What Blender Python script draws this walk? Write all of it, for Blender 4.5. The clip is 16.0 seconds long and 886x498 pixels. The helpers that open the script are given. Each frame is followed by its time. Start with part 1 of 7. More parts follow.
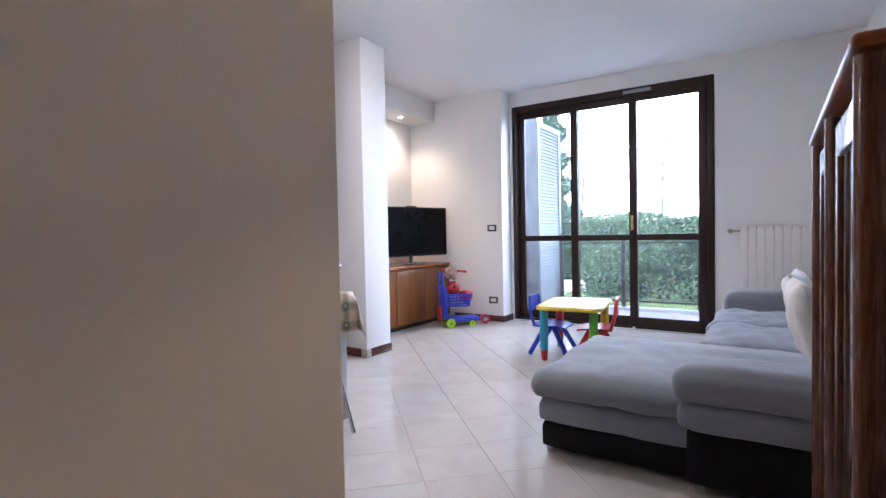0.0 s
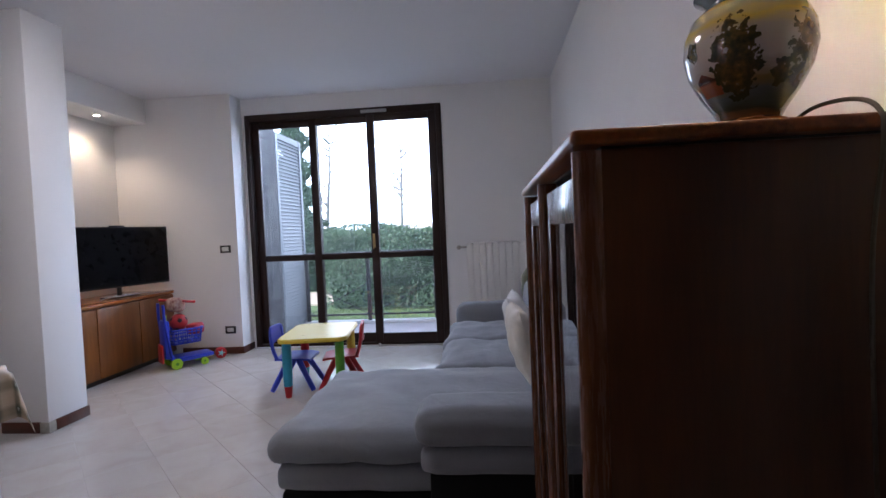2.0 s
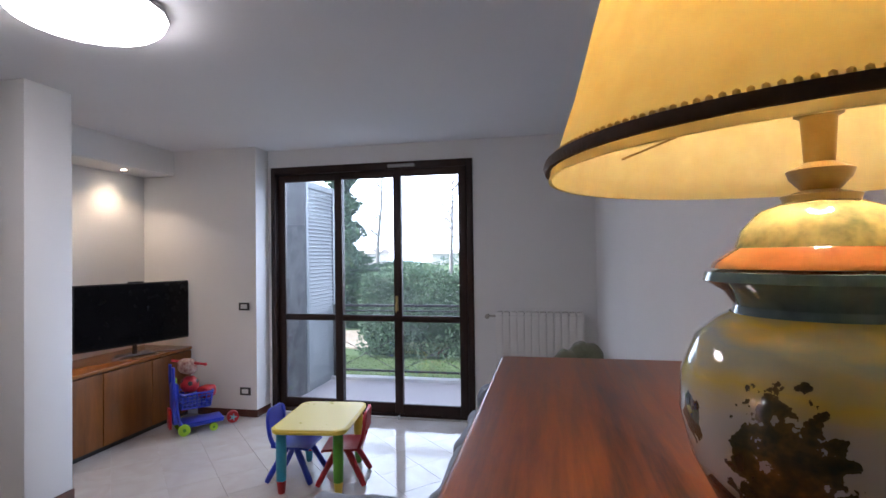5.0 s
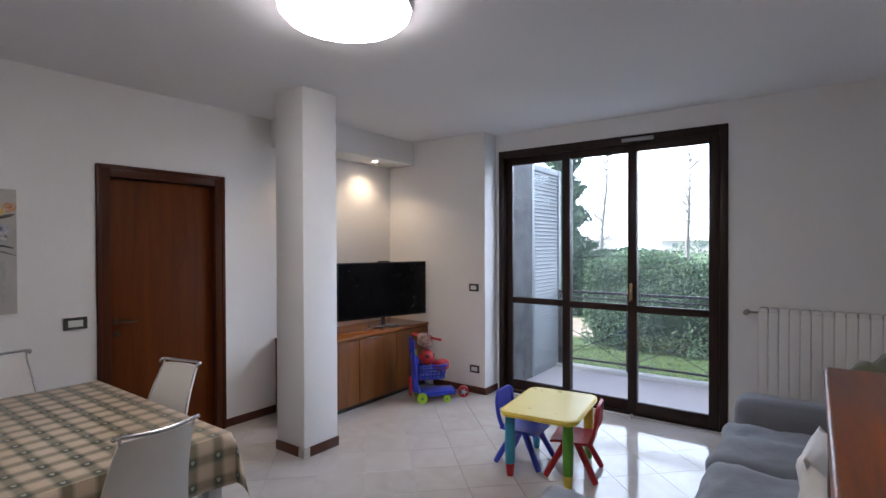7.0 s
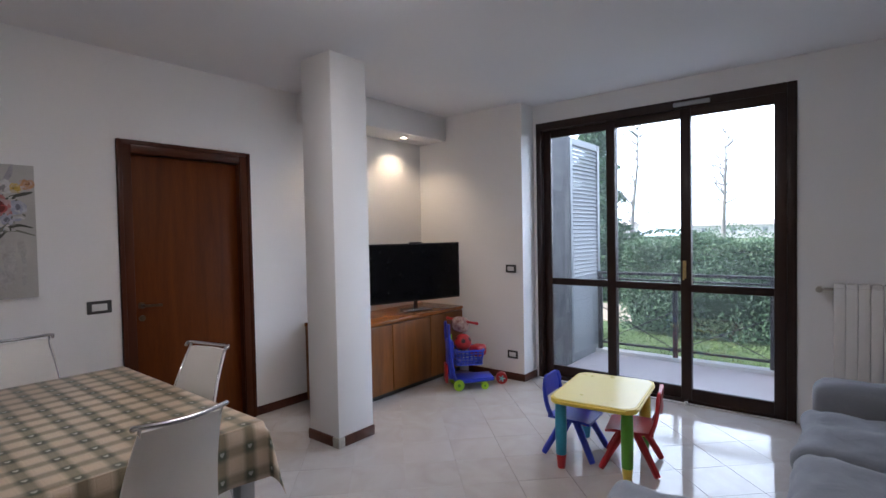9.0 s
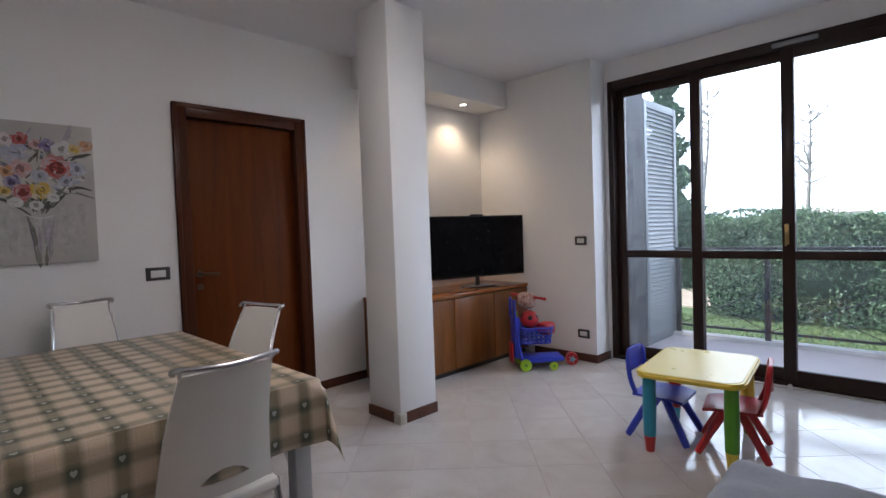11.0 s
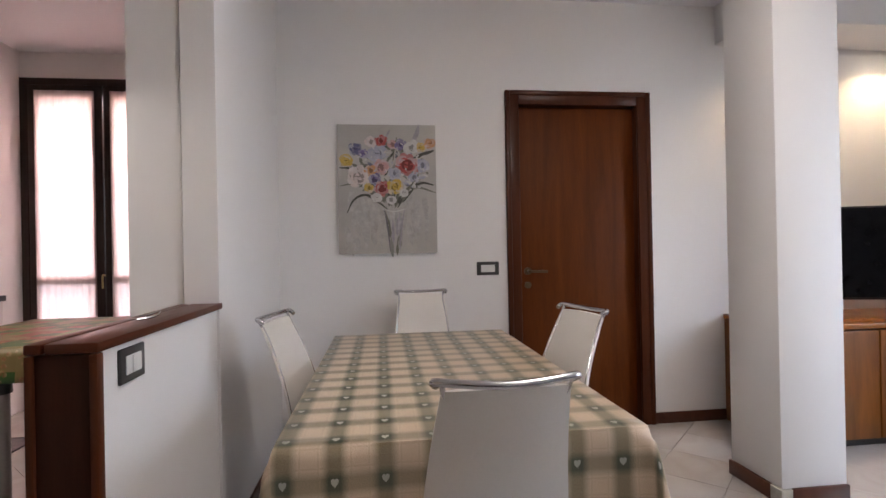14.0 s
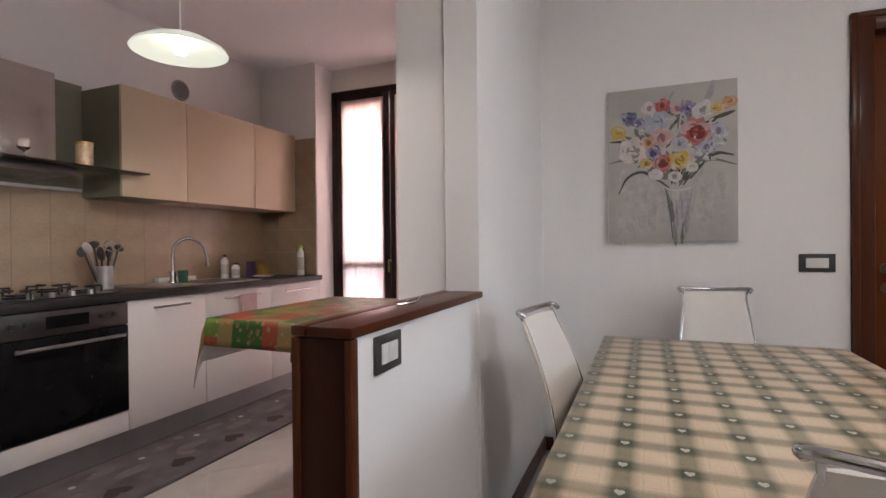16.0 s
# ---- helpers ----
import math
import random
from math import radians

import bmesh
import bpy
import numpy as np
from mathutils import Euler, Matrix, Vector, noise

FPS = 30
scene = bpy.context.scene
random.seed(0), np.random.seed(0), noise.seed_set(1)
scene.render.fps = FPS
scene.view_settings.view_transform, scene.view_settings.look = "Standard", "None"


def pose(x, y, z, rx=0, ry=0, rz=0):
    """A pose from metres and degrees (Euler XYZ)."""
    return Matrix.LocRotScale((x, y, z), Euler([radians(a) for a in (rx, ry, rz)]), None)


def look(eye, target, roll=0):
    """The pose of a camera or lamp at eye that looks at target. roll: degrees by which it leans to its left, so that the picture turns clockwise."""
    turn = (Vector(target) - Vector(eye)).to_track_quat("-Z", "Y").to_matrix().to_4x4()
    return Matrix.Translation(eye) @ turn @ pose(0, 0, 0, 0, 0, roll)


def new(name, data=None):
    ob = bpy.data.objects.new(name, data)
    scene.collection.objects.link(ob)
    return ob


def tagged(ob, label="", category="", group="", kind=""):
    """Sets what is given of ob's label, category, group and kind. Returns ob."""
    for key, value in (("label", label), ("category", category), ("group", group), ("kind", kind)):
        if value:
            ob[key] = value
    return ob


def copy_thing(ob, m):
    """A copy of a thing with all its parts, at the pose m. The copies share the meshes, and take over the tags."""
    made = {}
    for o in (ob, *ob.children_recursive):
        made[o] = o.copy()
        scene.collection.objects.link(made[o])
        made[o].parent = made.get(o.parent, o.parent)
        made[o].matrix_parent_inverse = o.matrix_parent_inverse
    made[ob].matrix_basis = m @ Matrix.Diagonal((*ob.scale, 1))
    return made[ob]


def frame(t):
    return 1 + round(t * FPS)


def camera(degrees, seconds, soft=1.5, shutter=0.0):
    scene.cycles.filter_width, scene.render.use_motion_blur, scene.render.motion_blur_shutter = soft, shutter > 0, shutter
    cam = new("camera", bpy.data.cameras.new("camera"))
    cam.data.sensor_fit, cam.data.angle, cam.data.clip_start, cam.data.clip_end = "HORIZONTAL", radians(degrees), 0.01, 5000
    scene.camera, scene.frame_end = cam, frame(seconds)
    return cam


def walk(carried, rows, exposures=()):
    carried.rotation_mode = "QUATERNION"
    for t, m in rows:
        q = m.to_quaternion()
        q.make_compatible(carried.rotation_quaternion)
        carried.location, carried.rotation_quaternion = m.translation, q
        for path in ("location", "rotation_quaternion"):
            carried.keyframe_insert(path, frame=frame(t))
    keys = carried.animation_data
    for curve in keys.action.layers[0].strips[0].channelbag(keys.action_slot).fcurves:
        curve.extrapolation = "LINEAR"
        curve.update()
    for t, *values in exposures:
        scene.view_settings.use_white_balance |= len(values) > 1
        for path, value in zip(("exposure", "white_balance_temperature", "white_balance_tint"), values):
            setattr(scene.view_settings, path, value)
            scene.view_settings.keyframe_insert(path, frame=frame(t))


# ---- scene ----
cam = camera(82.4, 16.0)
PATH = [
    (0, (0.059, 0.196, 1.053), (-1.039, 1.867, 0.997), -1.1),
    (0.5, (0.033, 0.26, 1.069), (-0.661, 2.135, 1.029), -1.7),
    (1, (0.019, 0.299, 1.081), (-0.303, 2.272, 1.06), -2.0),
    (1.5, (0.02, 0.329, 1.129), (-0.163, 2.32, 1.067), -2.7),
    (2, (0.037, 0.448, 1.21), (-0.153, 2.438, 1.141), -2.5),
    (2.5, (0.071, 0.604, 1.302), (-0.142, 2.592, 1.256), -1.4),
    (3, (0.11, 0.674, 1.378), (-0.117, 2.661, 1.376), -1.1),
    (5.5, (0.295, 0.97, 1.629), (-0.280, 2.885, 1.663), -0.4),
    (6, (0.254, 0.991, 1.626), (-0.605, 2.797, 1.638), -0.4),
    (6.5, (0.206, 1.037, 1.608), (-0.885, 2.713, 1.612), -0.5),
    (7, (0.141, 1.077, 1.583), (-1.044, 2.687, 1.565), -0.2),
    (7.5, (0.069, 1.121, 1.576), (-1.166, 2.693, 1.549), -0.0),
    (8, (-0.04, 1.14, 1.568), (-1.29, 2.701, 1.547), 0.2),
    (8.5, (-0.093, 1.182, 1.536), (-1.356, 2.734, 1.519), 0.2),
    (9, (-0.122, 1.225, 1.484), (-1.378, 2.78, 1.425), -1.1),
    (11.5, (-0.473, 1.489, 1.23), (-1.909, 2.88, 1.17), -2.0),
    (12, (-0.595, 1.605, 1.225), (-2.038, 2.99, 1.189), -2.0),
    (12.5, (-0.687, 1.653, 1.23), (-2.257, 2.891, 1.197), -2.1),
    (13, (-0.771, 1.698, 1.217), (-2.533, 2.645, 1.196), -0.9),
    (13.5, (-0.8, 1.73, 1.193), (-2.728, 2.264, 1.185), -0.7),
    (14, (-0.838, 1.721, 1.165), (-2.824, 1.961, 1.17), -1.1),
    (14.5, (-0.885, 1.7, 1.134), (-2.883, 1.78, 1.111), -1.3),
    (15, (-0.999, 1.683, 1.128), (-2.985, 1.447, 1.116), -0.7),
    (15.5, (-1.081, 1.673, 1.134), (-3.023, 1.193, 1.111), -0.7),
    (16, (-1.149, 1.654, 1.142), (-3.003, 0.905, 1.13), -0.6),
]
# exposure and large lights
EXPO = [(0.0, 1.95, 5500, 20), (0.5, 1.62, 5500, 20), (1.0, 1.2, 5500, 20), (1.5, 0.94, 5550, 21), (3.0, 1.0, 5600, 22), (6.0, 0.88, 5850, 19), (7.0, 0.90, 5900, 18), (9.0, 0.82, 5850, 18.5),
        (12.5, 0.77, 6150, 18), (13.5, 1.21, 6300, 19), (14.5, 1.42, 6350, 20), (16.0, 1.48, 6300, 18.5)]
walk(cam, [(t, look(eye, target, roll)) for t, eye, target, roll in PATH], EXPO)

world = bpy.data.worlds.new("sky")
scene.world = world
world.use_nodes = True
wn = world.node_tree.nodes
sky = wn.new("ShaderNodeTexSky")
sky.sky_type, sky.sun_disc = "NISHITA", False
sky.sun_elevation, sky.sun_rotation = radians(38), radians(-75)
world.node_tree.links.new(sky.outputs[0], wn["Background"].inputs[0])
wn["Background"].inputs[1].default_value = 0.15


def lamp(name, kind, energy, color, m, **kw):
    data = bpy.data.lights.new(name, kind)
    data.energy, data.color = energy, color
    for k, v in kw.items():
        if k == "size":
            data.size = v
        elif k == "size_y":
            data.shape, data.size_y = "RECTANGLE", v
        elif k == "radius":
            data.shadow_soft_size = v
        elif k == "angle":
            data.angle = v
        elif k == "spot":
            data.spot_size, data.spot_blend = radians(v), 0.7
    ob = new(name, data)
    ob.matrix_world = m
    return ob


lamp("sun", "SUN", 4.5, (1.0, 0.95, 0.87), look((-20, -6, 16), (0, 0, 0)), angle=radians(0.6))
# unseen area lamp added above the balcony window to boost the daylight
lamp("window_fill", "AREA", 31.0, (0.74, 0.86, 1.0), look((-1.5, 6.80, 3.12), (-1.5, 2.4, 0.3)), size=2.6, size_y=0.8)
# unseen lamp added outside to brighten the kitchen, tinted like light off the awning
lamp("kitchen_window_fill", "AREA", 76.0, (1.0, 0.87, 0.83), look((-5.95, -0.4, 3.05), (-4.6, -0.4, 0.9)), size=1.2, size_y=0.8)

# plan
XD, YS, YW, XR, CEIL = -3.98, 5.61, 5.85, 0.715, 2.76
KX, KY = -4.85, -1.62
HALLX, HALLY = -0.54, 0.80


# ---- materials ----
def shader(name):
    m = bpy.data.materials.new(name)
    m.use_nodes = True
    nt = m.node_tree
    return m, nt, nt.nodes["Principled BSDF"]


def nd(nt, kind, **inputs):
    n = nt.nodes.new(kind)
    for k, v in inputs.items():
        n.inputs[k.replace("_", " ")].default_value = v
    return n


def coords(nt, scale=(1, 1, 1), kind="Object"):
    tc = nt.nodes.new("ShaderNodeTexCoord")
    mp = nt.nodes.new("ShaderNodeMapping")
    mp.inputs["Scale"].default_value = scale
    nt.links.new(tc.outputs[kind], mp.inputs["Vector"])
    return mp.outputs[0]


def ramp(nt, fac, stops):
    r = nt.nodes.new("ShaderNodeValToRGB")
    while len(r.color_ramp.elements) < len(stops):
        r.color_ramp.elements.new(0.5)
    for e, (p, c) in zip(r.color_ramp.elements, stops):
        e.position, e.color = p, (*c, 1)
    nt.links.new(fac, r.inputs[0])
    return r.outputs[0]


def mix(nt, fac, a, b, mode="MIX"):
    n = nt.nodes.new("ShaderNodeMix")
    n.data_type, n.blend_type = "RGBA", mode
    for sock, v in ((n.inputs[0], fac), (n.inputs[6], a), (n.inputs[7], b)):
        if isinstance(v, (int, float)):
            sock.default_value = v
        elif isinstance(v, tuple):
            sock.default_value = (*v, 1)
        else:
            nt.links.new(v, sock)
    return n.outputs[2]


def maths(nt, op, a, b=0.0, c=None):
    n = nt.nodes.new("ShaderNodeMath")
    n.operation = op
    for sock, v in zip(n.inputs, (a, b, c)):
        if v is None:
            continue
        if isinstance(v, (int, float)):
            sock.default_value = v
        else:
            nt.links.new(v, sock)
    return n.outputs[0]


def bumped(nt, bsdf, height, strength=0.2, distance=0.01):
    b = nd(nt, "ShaderNodeBump", Strength=strength, Distance=distance)
    nt.links.new(height, b.inputs["Height"])
    nt.links.new(b.outputs[0], bsdf.inputs["Normal"])


def plain(name, c1, c2=None, rough=0.5, metal=0.0, fine=60.0, broad=3.0, bump=0.1, dist=0.002, scale=(1, 1, 1), sheen=0.0, coat=0.0):
    """A surface with broad blotches and fine grain between two close colours."""
    m, nt, b = shader(name)
    c2 = c2 or tuple(x * 0.86 for x in c1)
    v = coords(nt, scale)
    n1 = nd(nt, "ShaderNodeTexNoise", Scale=broad, Detail=4.0)
    n2 = nd(nt, "ShaderNodeTexNoise", Scale=fine, Detail=6.0)
    for n in (n1, n2):
        nt.links.new(v, n.inputs["Vector"])
    f = maths(nt, "MULTIPLY_ADD", n1.outputs[0], 0.65, maths(nt, "MULTIPLY", n2.outputs[0], 0.35))
    nt.links.new(ramp(nt, f, [(0.32, c2), (0.68, c1)]), b.inputs["Base Color"])
    r = maths(nt, "MULTIPLY_ADD", n2.outputs[0], 0.16, rough - 0.08)
    nt.links.new(r, b.inputs["Roughness"])
    b.inputs["Metallic"].default_value = metal
    b.inputs["Sheen Weight"].default_value = sheen
    b.inputs["Coat Weight"].default_value = coat
    if bump:
        bumped(nt, b, n2.outputs[0], bump, dist)
    return m


def wood(name, dark, light, axis="Z", rough=0.3, scale=1.0, coat=0.3, span=(0.3, 0.72)):
    """Straight-grained varnished wood with fine pores along the axis."""
    m, nt, b = shader(name)
    s = {"X": (1.2, 16, 16), "Y": (16, 1.2, 16), "Z": (16, 16, 1.2)}[axis]
    v = coords(nt, tuple(x * scale for x in s))
    n1 = nd(nt, "ShaderNodeTexNoise", Scale=0.9, Detail=5.0, Distortion=0.6)
    n2 = nd(nt, "ShaderNodeTexNoise", Scale=9.0, Detail=8.0, Roughness=0.65)
    for n in (n1, n2):
        nt.links.new(v, n.inputs["Vector"])
    oi = nt.nodes.new("ShaderNodeObjectInfo")
    f = maths(nt, "MULTIPLY_ADD", n1.outputs[0], 0.62, maths(nt, "MULTIPLY", n2.outputs[0], 0.38))
    f = maths(nt, "MULTIPLY_ADD", oi.outputs["Random"], 0.08, f)
    nt.links.new(ramp(nt, f, [(span[0], dark), (span[1], light)]), b.inputs["Base Color"])
    nt.links.new(maths(nt, "MULTIPLY_ADD", n2.outputs[0], 0.2, rough - 0.1), b.inputs["Roughness"])
    b.inputs["Coat Weight"].default_value, b.inputs["Coat Roughness"].default_value = coat, 0.12
    b.inputs["Specular IOR Level"].default_value = 0.3
    bumped(nt, b, n2.outputs[0], 0.08, 0.001)
    return m


def glowing(name, color, strength, base=(0.9, 0.9, 0.9)):
    m, nt, b = shader(name)
    b.inputs["Base Color"].default_value = (*base, 1)
    b.inputs["Emission Color"].default_value = (*color, 1)
    b.inputs["Emission Strength"].default_value = strength
    return m


def glassy(name, tint=(0.95, 0.98, 0.97)):
    m, nt, b = shader(name)
    b.inputs["Base Color"].default_value = (*tint, 1)
    b.inputs["Transmission Weight"].default_value = 1.0
    b.inputs["Roughness"].default_value = 0.0
    b.inputs["IOR"].default_value = 1.45
    return m


PAINT = plain("white_wall_paint", (0.80, 0.79, 0.78), (0.76, 0.75, 0.74), 0.75, fine=180, broad=1.2, bump=0.12, dist=0.001)
HALLPAINT = plain("beige_hall_paint", (0.74, 0.665, 0.575), (0.70, 0.625, 0.54), 0.75, fine=180, broad=1.2, bump=0.12, dist=0.001)
CEILPAINT = plain("ceiling_paint", (0.78, 0.78, 0.80), (0.75, 0.75, 0.77), 0.85, fine=150, broad=1.0, bump=0.08, dist=0.001)
DARKWOOD = wood("dark_brown_window_wood", (0.013, 0.006, 0.004), (0.032, 0.013, 0.008), "Z", 0.42, coat=0.05)
SKIRT = wood("mahogany_skirting", (0.045, 0.014, 0.008), (0.10, 0.032, 0.018), "X", 0.35)
DOORWOOD = wood("reddish_mahogany_door", (0.064, 0.014, 0.002), (0.135, 0.034, 0.0045), "Z", 0.50, coat=0.0)
DOORWOOD.node_tree.nodes["Principled BSDF"].inputs["Specular IOR Level"].default_value = 0.14
FRAMEWOOD = wood("mahogany_door_frame", (0.042, 0.011, 0.004), (0.085, 0.023, 0.008), "Z", 0.38, coat=0.1)
CHERRY = wood("cherry_veneer", (0.115, 0.036, 0.006), (0.25, 0.088, 0.016), "Z", 0.38, coat=0.1)
CHERRYTOP = wood("cherry_top_veneer", (0.17, 0.052, 0.010), (0.33, 0.115, 0.024), "Y", 0.25)
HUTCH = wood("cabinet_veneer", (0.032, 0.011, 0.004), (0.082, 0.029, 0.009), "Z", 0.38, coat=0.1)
# lighter copy of the side veneer; the front's highlights are put into its colour
HUTCHFRONT = wood("cabinet_front_veneer_lit", (0.068, 0.021, 0.007), (0.105, 0.034, 0.011), "Z", 0.27, coat=0.4)
# streaks are grain; the light tone also holds the glare on the top
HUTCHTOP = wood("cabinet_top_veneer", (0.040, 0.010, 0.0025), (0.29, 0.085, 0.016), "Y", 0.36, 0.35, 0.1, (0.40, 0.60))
CHROME = plain("brushed_chrome", (0.62, 0.62, 0.63), (0.5, 0.5, 0.52), 0.22, 1.0, bump=0.02)
STEEL = plain("stainless_steel", (0.52, 0.51, 0.50), (0.42, 0.41, 0.40), 0.3, 1.0, fine=40, bump=0.04, scale=(0.3, 0.3, 8))
BLACK = plain("black_plastic", (0.012, 0.012, 0.013), (0.008, 0.008, 0.009), 0.3, bump=0.02)
DARKGREY = plain("dark_grey_plastic", (0.045, 0.042, 0.040), (0.03, 0.03, 0.03), 0.4, bump=0.03)
WHITEPL = plain("white_plastic", (0.72, 0.72, 0.70), (0.66, 0.66, 0.64), 0.35, bump=0.03)
GLASS = glassy("window_glass")


def veiled_glass():
    """Clear pane with a faint translucent veil mixed in, standing in for glare."""
    m, nt, b = shader("veiled_window_glass")
    b.inputs["Base Color"].default_value = (0.95, 0.98, 0.98, 1)
    b.inputs["Transmission Weight"].default_value = 1.0
    b.inputs["Roughness"].default_value = 0.0
    b.inputs["IOR"].default_value = 1.45
    v = coords(nt, (1, 1, 0.5))
    n = nd(nt, "ShaderNodeTexNoise", Scale=3.5, Detail=6.0)
    nt.links.new(v, n.inputs["Vector"])
    d = nt.nodes.new("ShaderNodeBsdfTranslucent")
    d.inputs[0].default_value = (0.9, 0.94, 1.0, 1)
    mx = nt.nodes.new("ShaderNodeMixShader")
    nt.links.new(maths(nt, "MULTIPLY_ADD", n.outputs[0], 0.022, 0.002), mx.inputs[0])
    nt.links.new(b.outputs[0], mx.inputs[1])
    nt.links.new(d.outputs[0], mx.inputs[2])
    nt.links.new(mx.outputs[0], nt.nodes["Material Output"].inputs[0])
    return m


VEILGLASS = veiled_glass()


def screen_black():
    m, nt, b = shader("screen_black")
    v = coords(nt)
    n = nd(nt, "ShaderNodeTexNoise", Scale=14.0, Detail=5.0)
    nt.links.new(v, n.inputs["Vector"])
    nt.links.new(ramp(nt, n.outputs[0], [(0.3, (0.003, 0.003, 0.004)), (0.8, (0.007, 0.007, 0.008))]), b.inputs["Base Color"])
    nt.links.new(maths(nt, "MULTIPLY_ADD", n.outputs[0], 0.1, 0.10), b.inputs["Roughness"])
    b.inputs["Specular IOR Level"].default_value = 0.14
    return m


SCREEN = screen_black()


def tile_mat():
    m, nt, b = shader("glossy_ivory_tile")
    v = coords(nt)
    oi = nt.nodes.new("ShaderNodeObjectInfo")
    geo = nt.nodes.new("ShaderNodeNewGeometry")
    rnd = maths(nt, "FRACT", maths(nt, "ADD", oi.outputs["Random"], geo.outputs["Random Per Island"]))
    sh = nt.nodes.new("ShaderNodeVectorMath")
    sh.operation = "ADD"
    cmb = nt.nodes.new("ShaderNodeCombineXYZ")
    nt.links.new(maths(nt, "MULTIPLY", rnd, 37.0), cmb.inputs[0])
    nt.links.new(v, sh.inputs[0])
    nt.links.new(cmb.outputs[0], sh.inputs[1])
    n1 = nd(nt, "ShaderNodeTexNoise", Scale=3.2, Detail=7.0, Distortion=1.4)
    n2 = nd(nt, "ShaderNodeTexNoise", Scale=45.0, Detail=4.0)
    for n in (n1, n2):
        nt.links.new(sh.outputs[0], n.inputs["Vector"])
    c = ramp(nt, n1.outputs[0], [(0.25, (0.445, 0.405, 0.37)), (0.5, (0.485, 0.45, 0.42)), (0.75, (0.515, 0.485, 0.46))])
    tint = ramp(nt, rnd, [(0.0, (0.965, 0.96, 0.955)), (1.0, (1.0, 1.0, 1.0))])
    nt.links.new(mix(nt, 1.0, c, tint, "MULTIPLY"), b.inputs["Base Color"])
    nt.links.new(maths(nt, "MULTIPLY_ADD", n1.outputs[0], 0.10, 0.04), b.inputs["Roughness"])
    bumped(nt, b, n1.outputs[0], 0.02, 0.002)
    return m


TILE = tile_mat()
GROUT = plain("grey_grout", (0.50, 0.465, 0.43), (0.465, 0.43, 0.40), 0.85, fine=120)


# ---- building helpers ----
def box(bm, x0, x1, y0, y1, z0, z1, bev=0.0, seg=2):
    r = bmesh.ops.create_cube(bm, size=1.0)
    vs = r["verts"]
    for v in vs:
        v.co = Vector(((x0 + x1) / 2 + v.co.x * (x1 - x0), (y0 + y1) / 2 + v.co.y * (y1 - y0), (z0 + z1) / 2 + v.co.z * (z1 - z0)))
    if bev:
        es = list({e for v in vs for e in v.link_edges})
        bmesh.ops.bevel(bm, geom=es, offset=bev, segments=seg, affect="EDGES", profile=0.5)
    return bm


def B(*a, **k):
    return box(bmesh.new(), *a, **k)


def tube(bm, p0, p1, r0, r1=None, seg=16, caps=True):
    p0, p1 = Vector(p0), Vector(p1)
    r1 = r0 if r1 is None else r1
    d = p1 - p0
    m = Matrix.Translation((p0 + p1) / 2) @ d.to_track_quat("Z", "Y").to_matrix().to_4x4()
    bmesh.ops.create_cone(bm, cap_ends=caps, segments=seg, radius1=r0, radius2=r1, depth=d.length, matrix=m)
    return bm


def smooth_path(pts, n=6):
    """Catmull-Rom points through pts."""
    P = [Vector(p) for p in pts]
    P = [P[0] * 2 - P[1]] + P + [P[-1] * 2 - P[-2]]
    out = []
    for i in range(1, len(P) - 2):
        a, b, c, d = P[i - 1:i + 3]
        for k in range(n):
            t = k / n
            out.append(0.5 * (2 * b + (c - a) * t + (2 * a - 5 * b + 4 * c - d) * t * t + (3 * b - a - 3 * c + d) * t ** 3))
    return out + [P[-2]]


def pipe(bm, pts, r, seg=10, rz=None):
    """A round (or flattened) bar along pts."""
    pts = [Vector(p) for p in pts]
    rings, up = [], None
    for i, p in enumerate(pts):
        d = (pts[min(i + 1, len(pts) - 1)] - pts[max(i - 1, 0)]).normalized()
        if up is None:
            up = Vector((0, 0, 1)) if abs(d.z) < 0.9 else Vector((0, 1, 0))
        s = d.cross(up).normalized()
        up = s.cross(d).normalized()
        ri = r[i] if isinstance(r, list) else r
        rings.append([bm.verts.new(p + s * math.cos(2 * math.pi * k / seg) * ri + up * math.sin(2 * math.pi * k / seg) * (rz or ri)) for k in range(seg)])
    for a, b in zip(rings, rings[1:]):
        for k in range(seg):
            bm.faces.new((a[k], a[(k + 1) % seg], b[(k + 1) % seg], b[k]))
    bm.faces.new(rings[0][::-1])
    bm.faces.new(rings[-1])
    return bm


def lathe(bm, profile, cx=0.0, cy=0.0, z=0.0, seg=40):
    """Turned shape from (radius, height) pairs."""
    rings = []
    for r, h in profile:
        rings.append([bm.verts.new((cx + max(r, 0.0005) * math.cos(2 * math.pi * k / seg), cy + max(r, 0.0005) * math.sin(2 * math.pi * k / seg), z + h)) for k in range(seg)])
    for a, b in zip(rings, rings[1:]):
        for k in range(seg):
            bm.faces.new((a[k], a[(k + 1) % seg], b[(k + 1) % seg], b[k]))
    return bm


def prism(bm, outline, z0, z1):
    """An outline in x, y pulled up from z0 to z1."""
    lo = [bm.verts.new((x, y, z0)) for x, y in outline]
    hi = [bm.verts.new((x, y, z1)) for x, y in outline]
    n = len(lo)
    for k in range(n):
        bm.faces.new((lo[k], lo[(k + 1) % n], hi[(k + 1) % n], hi[k]))
    bm.faces.new(lo[::-1])
    bm.faces.new(hi)
    return bm


